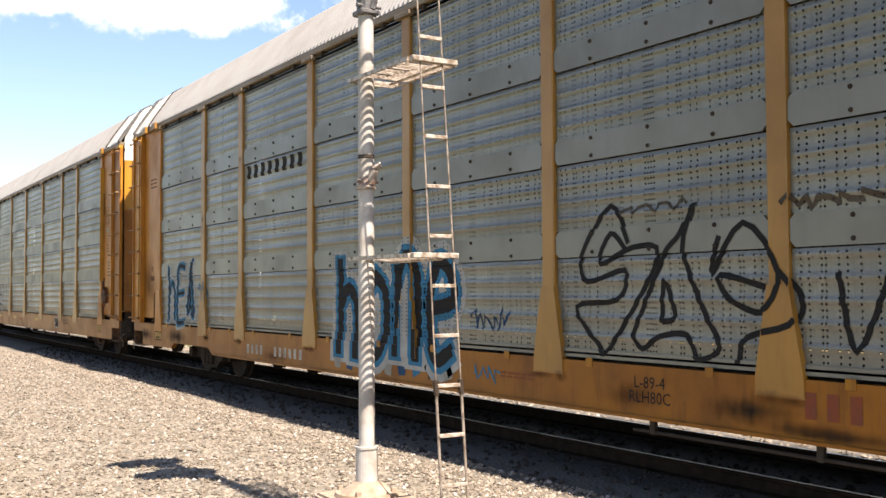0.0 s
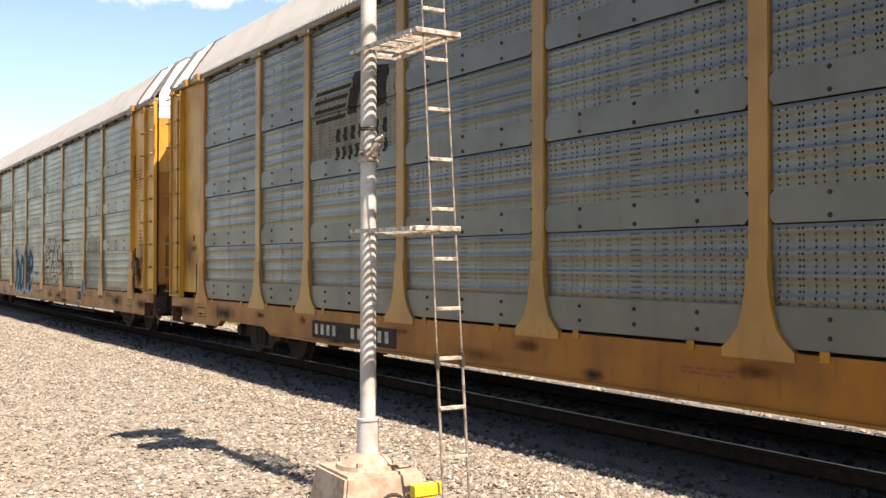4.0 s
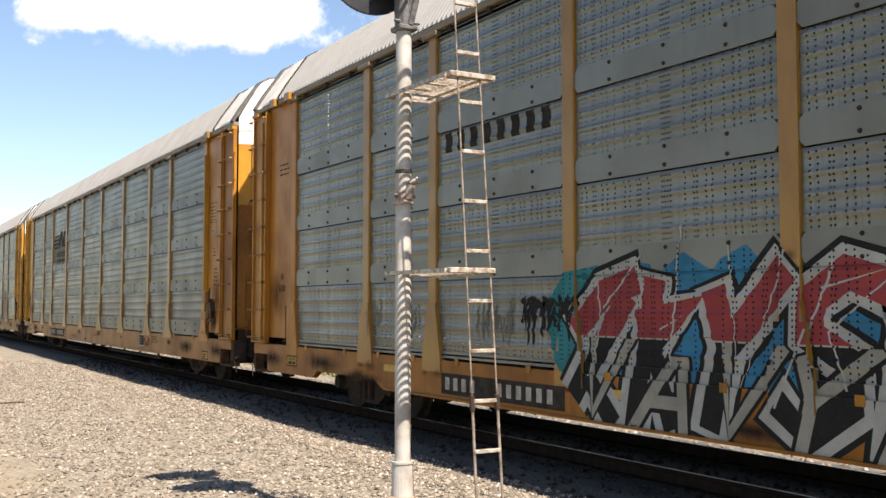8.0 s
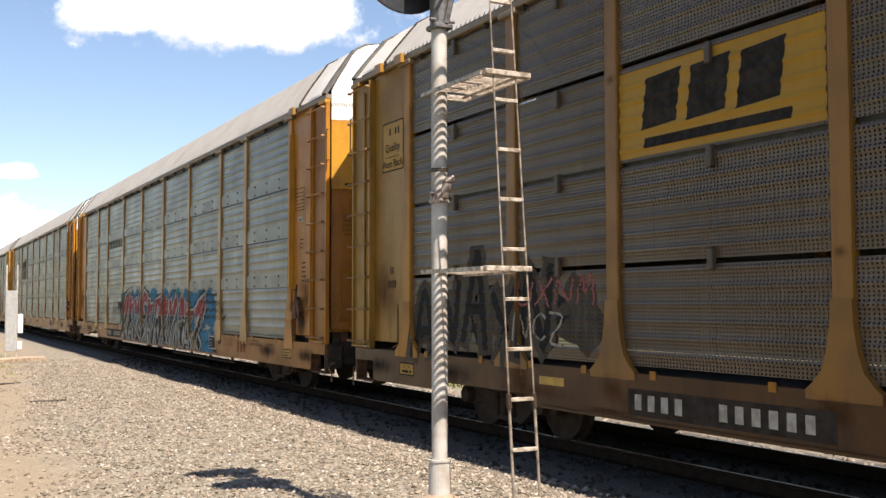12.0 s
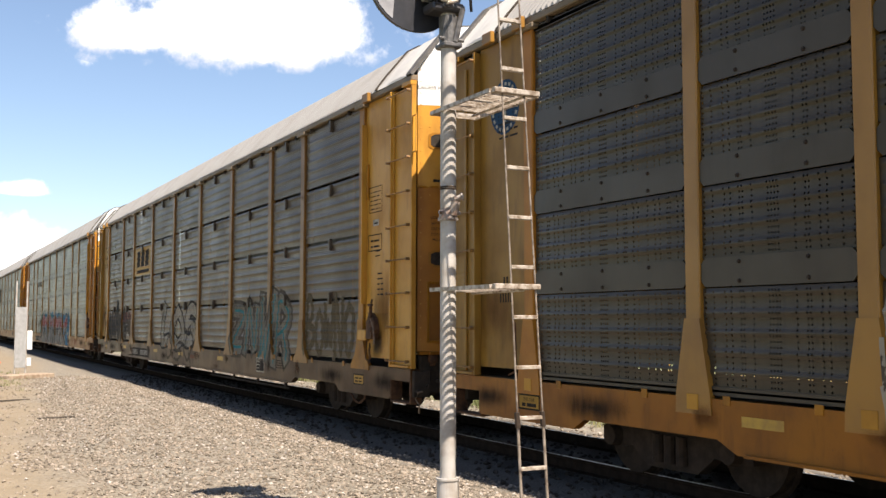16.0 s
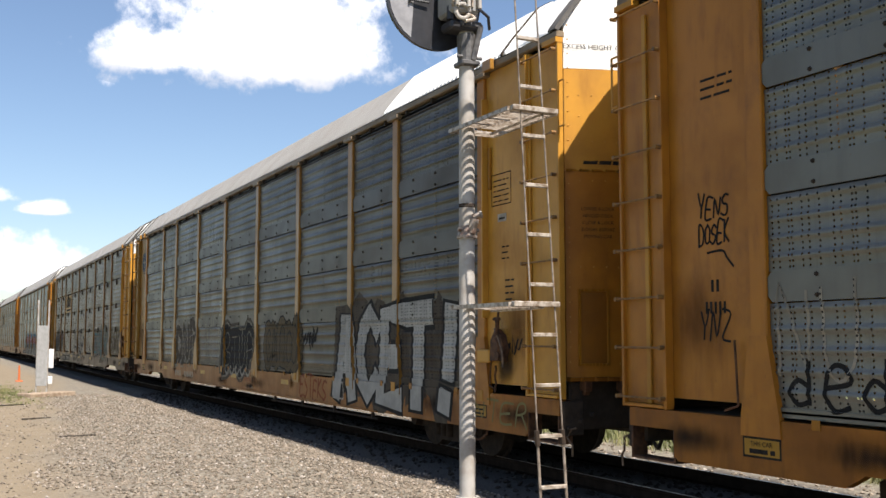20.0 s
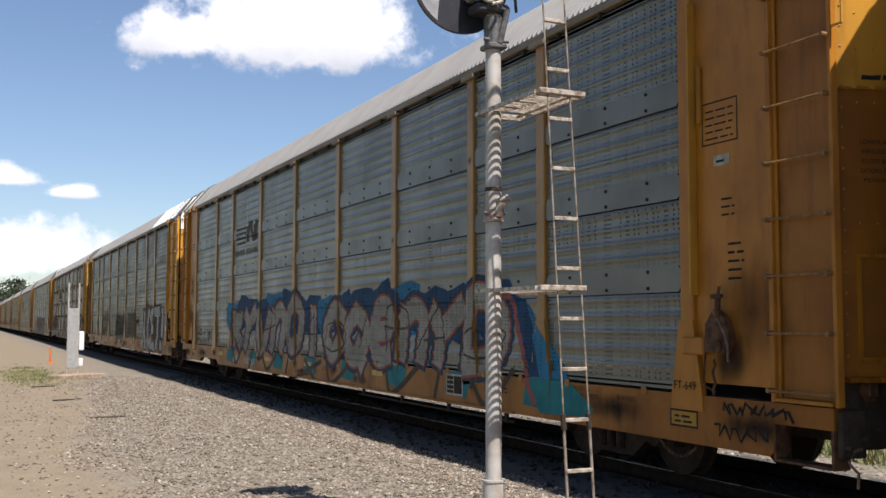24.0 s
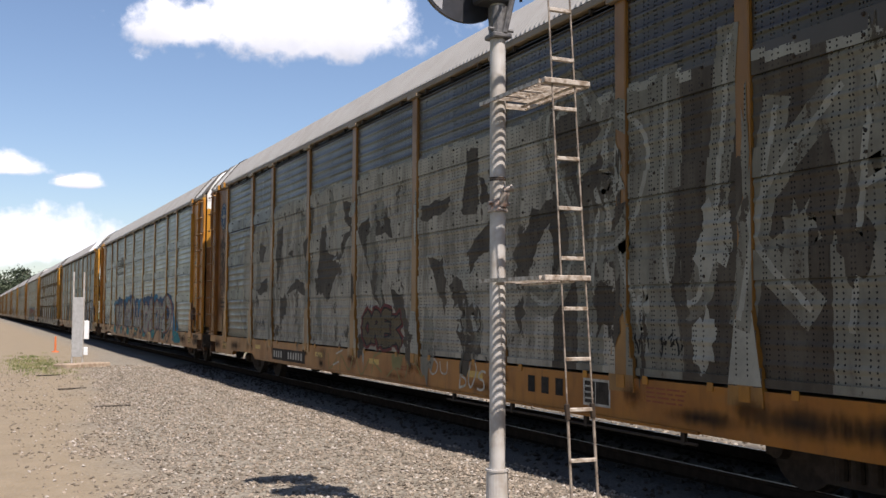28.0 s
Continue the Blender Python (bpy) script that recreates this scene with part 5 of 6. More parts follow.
        put("lever", LEVER, (0, e * BODY, 0), label="worn bent uncoupling rod")
        put("brake_rod", GEAR, base)
        if e < 0:
            put("latch", GEAR, (0, -ENDS - 0.46, 0), label="brown hand brake gear")
            put("brake_lever", LEVER, (0, -ENDS - 0.46, 0), label="worn pale brake lever")
            put("chain_loop", GEAR, (0, -ENDS, 0), label="slack chain under the sill")
            put("latch_box", flat, (0, -ENDS + 0.02, 0))
            put("chain", GEAR, (0, -ENDS - 0.42, 0), label="hanging brake chain")
        truck = new("truck")
        truck.parent = car
        truck.location = (0, e * 9.9, 0)
        tagged(truck, "two-axle freight truck, brown with grime")
        for ax in (-0.89, 0.89):
            for s in (-1, 1):
                hang("wheel", K["wheel"] if s > 0 else mirrored(K["wheel"], -1, 1), RUSTY, truck, at=(s * 0.78, ax, 0))
            hang("axle", K["axle"], BLACK, truck, at=(0, ax, 0))
        for s in (-1, 1):
            hang("side_frame", K["side_frame"] if s < 0 else mirrored(K["side_frame"], -1, 1), RUSTY, truck, at=(s * 1.02, 0, 0))
        hang("bolster", K["bolster"], BLACK, truck)
    return car


kit()
CARS = {}
LIGHT = "yellow steel autorack with pale galvanized perforated side sheets"
SPEC = [(-5, "grey"), (-4, "light"), (-3, "dark"), (-2, "light"), (-1, "grey"), (0, "light"), (1, "grey"), (2, "light"), (3, "mesh"), (4, "dark"), (5, "mid"), (6, "dark"), (7, "mid")]
LABELS = {0: "pale galvanized autorack with blue graffiti and black outline letters", 1: "grey autorack with dark emblem panel on yellow frame",
          2: "pale galvanized autorack with large red and black graffiti", 3: "rusty brown autorack with slotted sheets and yellow emblem panel",
          4: "brown weathered autorack with big silver block letters", 5: "grey autorack with blue and white bubble graffiti",
          6: "dark autorack covered in faded silver graffiti"}
for n, style in SPEC:
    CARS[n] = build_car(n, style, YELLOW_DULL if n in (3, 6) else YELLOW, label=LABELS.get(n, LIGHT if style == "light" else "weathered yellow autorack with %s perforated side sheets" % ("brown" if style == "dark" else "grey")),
                        rear_roof=ROOF_WHITE if n == 4 else None)

# ---- paint on the cars: stencils, emblems, graffiti ----


def zone(y, z, style):
    """Which surface of a car's side lies at (y, z)."""
    a = abs(y)
    for p in POSTS + [ENDS, -ENDS]:
        half = 0.097 if z > 1.66 else 0.10 + min(1.0, (1.66 - z) / 0.68) * 0.125
        if abs(y - p) < half and z > 0.80:
            return "post" if z > 1.66 else "foot"
    if z < 0.95:
        return None if a > 12.98 and z < 0.77 else "sill"
    if a > 13.03:
        return "panel" if z > 1.0 else None
    if a > ENDS:
        return "plate"
    for lo, hi in (ROWS if style != "mesh" else MESH_ROWS):
        if lo <= z <= hi:
            return (lo, hi)
    return "lap"


def skin(z, where):
    if where == "sill":
        return X_SILL
    if where == "post":
        return X_POST
    if where == "foot":
        return X_FOOT
    if where == "plate":
        return -1.50
    if where == "panel":
        return -1.535
    if where == "lap":
        return X_LAP
    return X_SHEET - rib(min(max(z, where[0]), where[1]), *where)


def clip(poly, axis, lo, hi):
    """A convex (y, z) polygon cut to a strip."""
    for sign, lim in ((1, lo), (-1, hi)):
        out = []
        for i, p in enumerate(poly):
            q = poly[(i + 1) % len(poly)]
            a, b = sign * (p[axis] - lim), sign * (q[axis] - lim)
            if a >= 0:
                out.append(p)
            if a * b < 0:
                f = a / (a - b)
                out.append((p[0] + (q[0] - p[0]) * f, p[1] + (q[1] - p[1]) * f))
        poly = out
        if len(poly) < 3:
            return []
    return poly


LEVELS = {0.40, 0.77, 0.80, 1.0, 0.95, 0.98, 1.25, 1.45, 1.66, 1.68, 5.15}
Z_CUTS = sorted(LEVELS | {round(v, 4) for lo, hi in ROWS for v in rib_levels(lo, hi)} | {v for lohi in LAPS for v in lohi})
MESH_CUTS = sorted(LEVELS | {round(v, 4) for lo, hi in MESH_ROWS for v in rib_levels(lo, hi)} | {v for lohi in MESH_ROWS for v in lohi})
Y_CUTS = sorted({s * v for v in (12.98, 13.03) for s in (-1, 1)} | {p + d for p in POSTS + [ENDS, -ENDS] for d in (-0.225, -0.16, -0.10, 0.10, 0.16, 0.225)})


class Coat:
    """Collects paint of one car by colour and lays it on the ribs, posts and sills."""

    def __init__(self, n):
        self.car, self.style, self.sheets, self.tick, self.mark = CARS[n], dict(SPEC)[n], {}, 0, 0
        self.low, self.high = 0.475, 5.1

    def poly(self, pts, colour, lift=0.004):
        pts = clip(clip(pts, 1, self.low, self.high), 0, -13.64, 13.64)
        if len(pts) < 3:
            return
        ys, zs = [p[0] for p in pts], [p[1] for p in pts]
        yc = [min(ys)] + [c for c in Y_CUTS if min(ys) < c < max(ys)] + [max(ys)]
        verts, faces = self.sheets.setdefault((self.mark, colour), ([], []))
        self.tick = (self.tick + 1) % 12
        lift = lift * 0.6 + self.tick * 0.00002
        for y0, y1 in zip(yc, yc[1:]):
            strip = clip(pts, 0, y0, y1)
            if not strip:
                continue
            z_lo, z_hi = min(p[1] for p in strip), max(p[1] for p in strip)
            zc = [z_lo] + [c for c in (MESH_CUTS if self.style == "mesh" else Z_CUTS) if z_lo < c < z_hi] + [z_hi]
            for a, b in zip(zc, zc[1:]):
                cell = clip(strip, 1, a, b)
                if len(cell) < 3:
                    continue
                my, mz = sum(p[0] for p in cell) / len(cell), sum(p[1] for p in cell) / len(cell)
                where = zone(my, mz, self.style)
                if where is None:
                    continue
                i = len(verts)
                verts.extend((skin(z, where) - lift, y, z) for y, z in cell)
                faces.append(tuple(range(i, i + len(cell))))

    def rect(self, yl, yr, z0, z1, colour, lift=0.004):
        self.poly([(yl, z0), (yr, z0), (yr, z1), (yl, z1)], colour, lift)

    def next(self):
        """What follows is a mark of its own."""
        self.mark += 1

    def frame_of(self, yl, yr, z0, z1, t, colour, lift=0.004):
        self.next()
        for r in ((yl, yr, z0, z0 + t), (yl, yr, z1 - t, z1), (yl, yl - t, z0 + t, z1 - t), (yr + t, yr, z0 + t, z1 - t)):
            self.rect(*r, colour, lift)

    def bars(self, yl, yr, z0, z1, rows, colour, seed=1, fill=0.55, lift=0.004):
        rng = random.Random(seed)
        h = (z1 - z0) / rows
        self.next()
        for r in range(rows):
            y = yl
            z = z1 - (r + 1) * h
            while y > yr + 0.03:
                w = min(rng.uniform(0.06, 0.22), y - yr)
                self.rect(y, y - w, z + h * 0.15, z + h * (0.15 + fill), colour, lift)
                y -= w + 0.03
        return self

    def blocks(self, yl, yr, z0, z1, count, colour, gaps=(), lift=0.006):
        """A row of plain upright blocks in place of characters."""
        w = (yl - yr) / count
        for k in range(count):
            if k not in gaps:
                self.next()
                self.rect(yl - k * w, yl - (k + 0.52) * w, z0, z1, colour, lift)

    def stroke(self, pts, width, colour, lift):
        n = len(pts)
        sides = []
        for i, p in enumerate(pts):
            a, b = pts[max(i - 1, 0)], pts[min(i + 1, n - 1)]
            d = Vector((b[0] - a[0], b[1] - a[1]))
            d = d.normalized() if d.length else Vector((1, 0))
            o = Vector((-d.y, d.x)) * width / 2
            e = d * (width * 0.3) * (-1 if i == 0 else 1 if i == n - 1 else 0)
            sides.append(((p[0] + o.x + e.x, p[1] + o.y + e.y), (p[0] - o.x + e.x, p[1] - o.y + e.y)))
        for (a, b), (c, d) in zip(sides, sides[1:]):
            self.poly([a, b, d, c], colour, lift)

    def hollow(self, pts, width, colour, lift, pen=0.045):
        """Outline of a thick stroke."""
        n = len(pts)
        left, right = [], []
        for i, p in enumerate(pts):
            a, b = pts[max(i - 1, 0)], pts[min(i + 1, n - 1)]
            d = Vector((b[0] - a[0], b[1] - a[1]))
            d = d.normalized() if d.length else Vector((1, 0))
            o = Vector((-d.y, d.x)) * width / 2
            e = d * (width * 0.4) * (-1 if i == 0 else 1 if i == n - 1 else 0)
            left.append((p[0] + o.x + e.x, p[1] + o.y + e.y))
            right.append((p[0] - o.x + e.x, p[1] - o.y + e.y))
        ring = left + right[::-1]
        self.stroke(ring + ring[:1], pen, colour, lift)

    def blob(self, cy, cz, ry, rz, colour, rng, lift=0.003, n=14, rough=0.25):
        ring = []
        self.next()
        for k in range(n):
            a = 2 * math.pi * k / n
            f = 1 + rng.uniform(-rough, rough)
            ring.append((cy + math.cos(a) * ry * f, cz + math.sin(a) * rz * f))
        for k in range(n):
            self.poly([(cy, cz), ring[k], ring[(k + 1) % n]], colour, lift)

    def finish(self, what="graffiti"):
        for (mark, colour), (verts, faces) in self.sheets.items():
            mesh = bpy.data.meshes.new(what)
            mesh.from_pydata(verts, [], faces)
            label = {"stencil": "%s stencil mark" % TONE.get(colour, colour), "stain": "%s stain" % ("brown rust" if colour == "rust" else "black soot")}.get(what, "%s spray paint lettering" % colour)
            hang(what, mesh, PAINTS[colour], self.car, label)
        self.sheets = {}


PAINTS = dict(SPRAY, ink=INK, pale=PALE, redink=RED, field=SOOTPLATE, sign=YELLOW_SIGN, reflector=REFLECT, **SMEAR)
TONE = {"ink": "black", "pale": "white", "redink": "red", "field": "black", "sign": "yellow", "reflector": "yellow"}
# letter skeletons on a 10 x 10 square
GLYPHS = {
    "A": "0,0 4,10 6,10 10,0;2,4 8,4", "C": "10,8 6,10 2,8 0,5 2,2 6,0 10,2", "E": "10,10 1,10 0,0 10,0;0,5 8,5", "T": "0,10 10,10;5,10 5,0", "!": "6,10 5,3.5;4.6,0.8 4.4,0",
    "S": "10,9 5,10 1,8 2,6 8,4.4 9,2 5,0 0,1", "H": "1,10 0,0;9,10 10,0;1,5 9,5", "O": "5,10 1,8 0,5 1,2 5,0 9,2 10,5 9,8 5,10", "N": "0,0 1,10 8,1 10,10",
    "M": "0,0 2,10 5,4 8,10 10,0", "K": "1,10 1,0;9,10 1,5 10,0", "R": "0,0 1,10 7,10 9,7.5 6,5 1,5;5,5 10,0", "B": "0,0 1,10 7,10 8,7 2,5 9,4 9,1 0,0",
    "W": "0,10 2,0 5,6 8,0 10,10", "L": "1,10 0,0 9,1", "D": "0,0 0,10 7,9 10,5 7,1 0,0", "Z": "0,10 10,9 1,1 10,0", "Y": "0,10 5,5 10,10;5,5 4,0",
    "h": "1,10 1,0;1,5 5,7 9,5 9,0", "o": "5,9 1,7 1,2 5,0 9,2 9,7 5,9", "n": "1,0 1,9;1,7 5,10 9,8 9,0", "e": "1,5 9,6 8,9 4,10 1,7 1,3 4,0 9,1",
    "d": "8,10 8,0;8,4 4,6 1,3 4,0 8,1", "s": "6.4,7.5 4.3,10 .8,6.5 1.5,4.8 5.8,5.6 5,3.6 0,3.1 2.7,.5 4,.3 9.5,6.3 7,7.1 3,6 4.5,8 6,7",
    "a": "0,1.5 3.5,6.5 5.2,8 6.7,10 5.5,7 7.5,3 8.9,.9 6.8,0 5.8,1.5 3,1.4 1,.5 0,1.5;3.3,2.3 3.5,5 4.6,2.7 3.3,2.3",
    "q": "1,9 0,6 4,10 8,6 6,3 2,4 1,6 6,5;8,6 10,4 9,2 4,1 3,-1", "^": "0,5 4,9 10,0;1,3 4,3",
    "k": "1,9 2,0;0,7 9,8 3,5 9,0", "z": "0,7 4,9 10,10;9,9 1,1 3,3 10,0", "m": "0,0 1,8 3,10 4,2;4,6 7,9 8,0 10,1", "r": "0,0 1,10 8,9 7,6 2,5 9,0", "y": "0,9 3,5 2,0;3,5 10,10",
    "X": "0,0 10,10;1,10 9,0", "U": "0,10 1,2 5,0 9,2 10,10", "P": "1,0 1,10 8,9 9,6 1,5", "V": "0,10 5,0 10,10", "I": "5,10 5,0", "Q": "5,10 1,8 0,5 1,2 5,0 9,2 10,5 9,8 5,10;6,3 10,-1",
}


def rounded(pts):
    """A polyline with its corners eased."""
    out = []
    n = len(pts)
    for i in range(n - 1):
        p0, p1, p2, p3 = pts[max(i - 1, 0)], pts[i], pts[i + 1], pts[min(i + 2, n - 1)]
        for k in range(4):
            t = k / 4
            out.append(tuple(0.5 * (2 * p1[d] + (p2[d] - p0[d]) * t + (2 * p0[d] - 5 * p1[d] + 4 * p2[d] - p3[d]) * t * t + (3 * p1[d] - p0[d] - 3 * p2[d] + p3[d]) * t ** 3) for d in (0, 1)))
    return out + [pts[-1]]


def letters(coat, word, yl, yr, z0, z1, layers, seed=1, lean=0.08, wobble=0.06, smooth=True):
    """Draws a row of letters in several layers (colour, stroke width, lift)."""
    rng = random.Random(seed)
    w = (yl - yr) / len(word)
    for k, ch in enumerate(word):
        if ch == " ":
            continue
        coat.next()
        dz, dh = rng.uniform(-wobble, wobble) * (z1 - z0), 1 + rng.uniform(-wobble, wobble) * 2
        ll = lean * rng.uniform(0.3, 1.4)
        for seg in GLYPHS[ch].split(";"):
            pts = []
            for q in seg.split():
                u, v = (float(c) / 10 for c in q.split(","))
                u += rng.uniform(-wobble, wobble) * 0.6
                v += rng.uniform(-wobble, wobble) * 0.6
                pts.append((yl - w * (k + 0.12 + 0.76 * u) - ll * (v - 0.5) * w, z0 + dz + (z1 - z0) * v * dh))
            if smooth:
                pts = rounded(pts)
            for colour, width, lift in layers:
                if width > 0:
                    coat.stroke(pts, width, colour, lift)
                else:
                    coat.hollow(pts, -width, colour, lift)


def scrawl(coat, yl, yr, z0, z1, colour, width, loops, seed):
    """Quick looping handwriting."""
    rng = random.Random(seed)
    pts = []
    coat.next()
    for k in range(loops * 5 + 1):
        f = k / (loops * 5)
        pts.append((yl + (yr - yl) * f + rng.uniform(-0.05, 0.05), (z0 + z1) / 2 + (z1 - z0) / 2 * math.sin(k * 2.2 + rng.uniform(-0.5, 0.5)) * rng.uniform(0.4, 1.0)))
    coat.stroke(pts, width, colour, 0.008)


def stencils(n):
    """Marks that every car carries."""
    c = Coat(n)
    dark = n in (1, 2, 3, 6, -2, -4)
    if dark:
        c.rect(6.86, 4.33, 0.545, 0.80, "field", 0.004)
    c.blocks(6.76, 4.45, 0.60, 0.75, 12, "pale", (4, 5))
    c.rect(-6.36, -6.90, 0.60, 0.90, "field", 0.004)
    c.frame_of(-6.36, -6.90, 0.60, 0.90, 0.028, "pale", 0.006)
    c.rect(-6.60, -6.615, 0.62, 0.88, "pale", 0.006)
    c.bars(-6.40, -6.58, 0.66, 0.86, 3, "pale", n + 3, 0.3, 0.006)
    for y in (-3.6, 0.3, 3.4, 8.2) if n > 1 or n < 0 else ():
        c.next()
        c.rect(y + 0.24, y - 0.24, 0.735, 0.825, "reflector", 0.0045)
    c.bars(-7.55, -8.2, 0.72, 0.90, 4, "ink" if n % 2 else "redink", n + 5, 0.4)
    c.bars(-0.6, -1.2, 0.70, 0.78, 2, "redink", n + 8, 0.5)
    # boxed data and lines of small print on the end plates
    for y in (-12.05, ):
        c.frame_of(y, y - 0.50, 3.32, 3.73, 0.013, "ink", 0.005)
        c.bars(y - 0.05, y - 0.44, 3.36, 3.69, 5, "ink", n + 11, 0.24, 0.005)
        c.rect(y - 0.16, y - 0.38, 3.11, 3.21, "pale", 0.005)
        c.bars(y - 0.20, y - 0.34, 3.13, 3.19, 1, "ink", n + 2, 0.4, 0.007)
        c.bars(y - 0.34, y - 0.56, 2.02, 2.42, 5, "ink", n + 21, 0.28, 0.005)
        c.bars(y - 0.26, y - 0.44, 2.62, 2.84, 3, "ink", n + 24, 0.25, 0.005)
        if n == 3:
            c.frame_of(y + 0.02, y - 0.50, 2.72, 2.98, 0.016, "ink", 0.006)
            c.bars(y - 0.08, y - 0.40, 2.76, 2.94, 2, "ink", 8, 0.35, 0.006)
    # notice on the sill of the trailing end
    lo, out = (0.51, 0.2) if n == 1 else (0.63, 0.0)
    c.rect(-11.56 - out, -11.98 - out, lo, lo + 0.17, "ink", 0.0042)
    c.rect(-11.58 - out, -11.96 - out, lo + 0.02, lo + 0.15, "sign", 0.0055)
    c.bars(-11.63 - out, -11.90 - out, lo + 0.035, lo + 0.135, 2, "ink", n + 61, 0.45, 0.0075)
    c.blocks(12.46, 12.32, 2.06, 2.17, 2, "ink", lift=0.005)
    c.blocks(12.54, 12.24, 1.86, 1.97, 5, "ink", lift=0.005)
    if n not in (1, 3):
        c.bars(12.55, 12.12, 3.85, 4.1, 3, "ink", n + 41, 0.3, 0.005)
    c.rect(12.05, 11.60, 0.62, 0.80, "ink", 0.0042)
    c.rect(12.03, 11.62, 0.64, 0.78, "sign", 0.0055)
    c.bars(11.97, 11.67, 0.648, 0.705, 1, "ink", n + 51, 0.7, 0.0075)
    c.finish("stencil")
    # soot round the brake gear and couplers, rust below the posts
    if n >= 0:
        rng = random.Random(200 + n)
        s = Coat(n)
        # the end patches also paint in the shade that lies on the lower ends
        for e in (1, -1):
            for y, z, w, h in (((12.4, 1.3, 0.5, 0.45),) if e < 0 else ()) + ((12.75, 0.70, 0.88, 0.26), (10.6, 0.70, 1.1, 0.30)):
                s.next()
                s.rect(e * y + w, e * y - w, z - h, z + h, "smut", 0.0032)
        # large rust-toned patches darken the end plates as shade would
        for e in (1, -1):
            for y, z, w, h in ((12.7, 1.75, 0.93, 0.85),):
                s.next()
                s.rect(e * y + w, e * y - w, z - h, z + h, "rust", 0.0040)
        for y in POSTS:
            for k in range(2):
                s.next()
                a, w, h = y + rng.uniform(-0.25, 0.25), rng.uniform(0.12, 0.42), rng.uniform(0.12, 0.3) * (0.45 if n < 3 else 1.0)
                s.rect(a + w, a - w, 0.78 - h, 0.78 + h, "rust", 0.0030)
            if rng.random() < 0.4:
                s.next()
                z = rng.choice((2.02, 2.98, 3.9))
                s.rect(y + 0.13, y - 0.13, z - 0.10, z + 0.10, "rust", 0.0030)
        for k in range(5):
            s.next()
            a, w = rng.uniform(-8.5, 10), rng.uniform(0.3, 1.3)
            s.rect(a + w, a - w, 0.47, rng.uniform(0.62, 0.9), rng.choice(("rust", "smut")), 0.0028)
        # car 6: the trailing sill is made darker
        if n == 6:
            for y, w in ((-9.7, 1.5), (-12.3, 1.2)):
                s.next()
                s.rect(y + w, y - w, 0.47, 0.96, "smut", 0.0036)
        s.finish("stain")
    car = CARS[n]
    for words, y, z in (("SPECIAL NO 24", -9.86, 0.885), ("BRAKE BEAM REQUIRED", -9.88, 0.815), ("28 WHEELS", -10.82, 0.84)):
        if n in (0, 2, 5):
            if words not in WORDS:
                WORDS[words] = lettering(words, 0.075)
            hang("stencil_lettering", WORDS[words], INK, car, "black stencilled words", (X_SILL - 0.004, y, z))
    if "door bars" not in WORDS:
        bm = bmesh.new()
        for a, b in ((-1.24, -1.08), (-1.06, -0.92), (-0.90, -0.74)):
            ya, yb = (0.30 * (1 - (x / 1.46) ** 2) + 0.004 for x in (a, b))
            bm.faces.new([bm.verts.new(p) for p in ((a, -ya, 3.64), (b, -yb, 3.64), (b + 0.012, -yb, 3.685), (a + 0.012, -ya, 3.685))])
        WORDS["door bars"] = as_mesh("door_bars", bm)
    hang("stencil_bars", WORDS["door bars"], INK, car, "dark maker's words as plain bars", (0, -DOOR, 0))
    if "THIS CAR" not in WORDS:
        WORDS["THIS CAR"] = lettering("THIS CAR", 0.06)
    hang("stencil_lettering", WORDS["THIS CAR"], INK, car, "black words on a yellow notice", (X_SILL - 0.0085, 11.825, 0.738))
    for k, (words, z, size) in enumerate((("LOWER & LOCK", 3.12, 0.055), ("HINGED DECK", 3.04, 0.055), ("CLOSE & LOCK", 2.96, 0.055), ("DOORS BEFORE", 2.88, 0.055), ("MOVING CAR", 2.80, 0.055), ("EXCESS HEIGHT CAR", 5.02, 0.085))):
        if words not in WORDS:
            WORDS[words] = lettering(words, size)
            WORDS[words].transform(Matrix.Rotation(math.pi / 2, 4, "Z"))
        x = -1.08
        ob = hang("stencil_lettering", WORDS[words], INK, car, "black stencilled words", (x, -DOOR - 0.30 * (1 - (x / 1.46) ** 2) - 0.006, z))
        ob.rotation_euler[2] = math.atan(0.281 * x)


WORDS = {}


def emblem_stripes(c, yl, yr, z0, z1, lines=2, ink="ink"):
    """Rail company emblem as plain shapes: slanted stripes, a dark figure and two lines of bars."""
    for k in range(4):
        z = z0 + (z1 - z0) * (0.50 + 0.115 * k)
        c.poly([(yl, z), (yl - 0.95 - 0.06 * k, z), (yl - 1.0 - 0.06 * k, z + 0.055), (yl - 0.04, z + 0.055)], ink, 0.005)
    m = yl - 1.05
    c.poly([(m, z0 + 0.52 * (z1 - z0)), (m - 0.28, z0 + 0.52 * (z1 - z0)), (m - 0.55, z1), (m - 0.2, z1)], ink, 0.005)
    c.poly([(m - 0.38, z1), (m - 0.60, z1), (m - 0.78, z0 + 0.52 * (z1 - z0)), (m - 0.62, z0 + 0.5 * (z1 - z0))], ink, 0.0056)
    c.poly([(m - 0.72, z0 + 0.5 * (z1 - z0)), (m - 1.12, z0 + 0.54 * (z1 - z0)), (m - 1.2, z1 - 0.05), (m - 0.86, z1)], ink, 0.0062)
    if lines == 1:
        c.blocks(yl + 0.06, yr, z0 + 0.22 * (z1 - z0), z0 + 0.37 * (z1 - z0), 16, ink, (7,))
        return
    c.blocks(m + 0.35, yr, z0 + 0.22 * (z1 - z0), z0 + 0.38 * (z1 - z0), 7, ink)
    c.blocks(m + 0.35, yr, z0 + 0.0 * (z1 - z0), z0 + 0.16 * (z1 - z0), 8, ink)


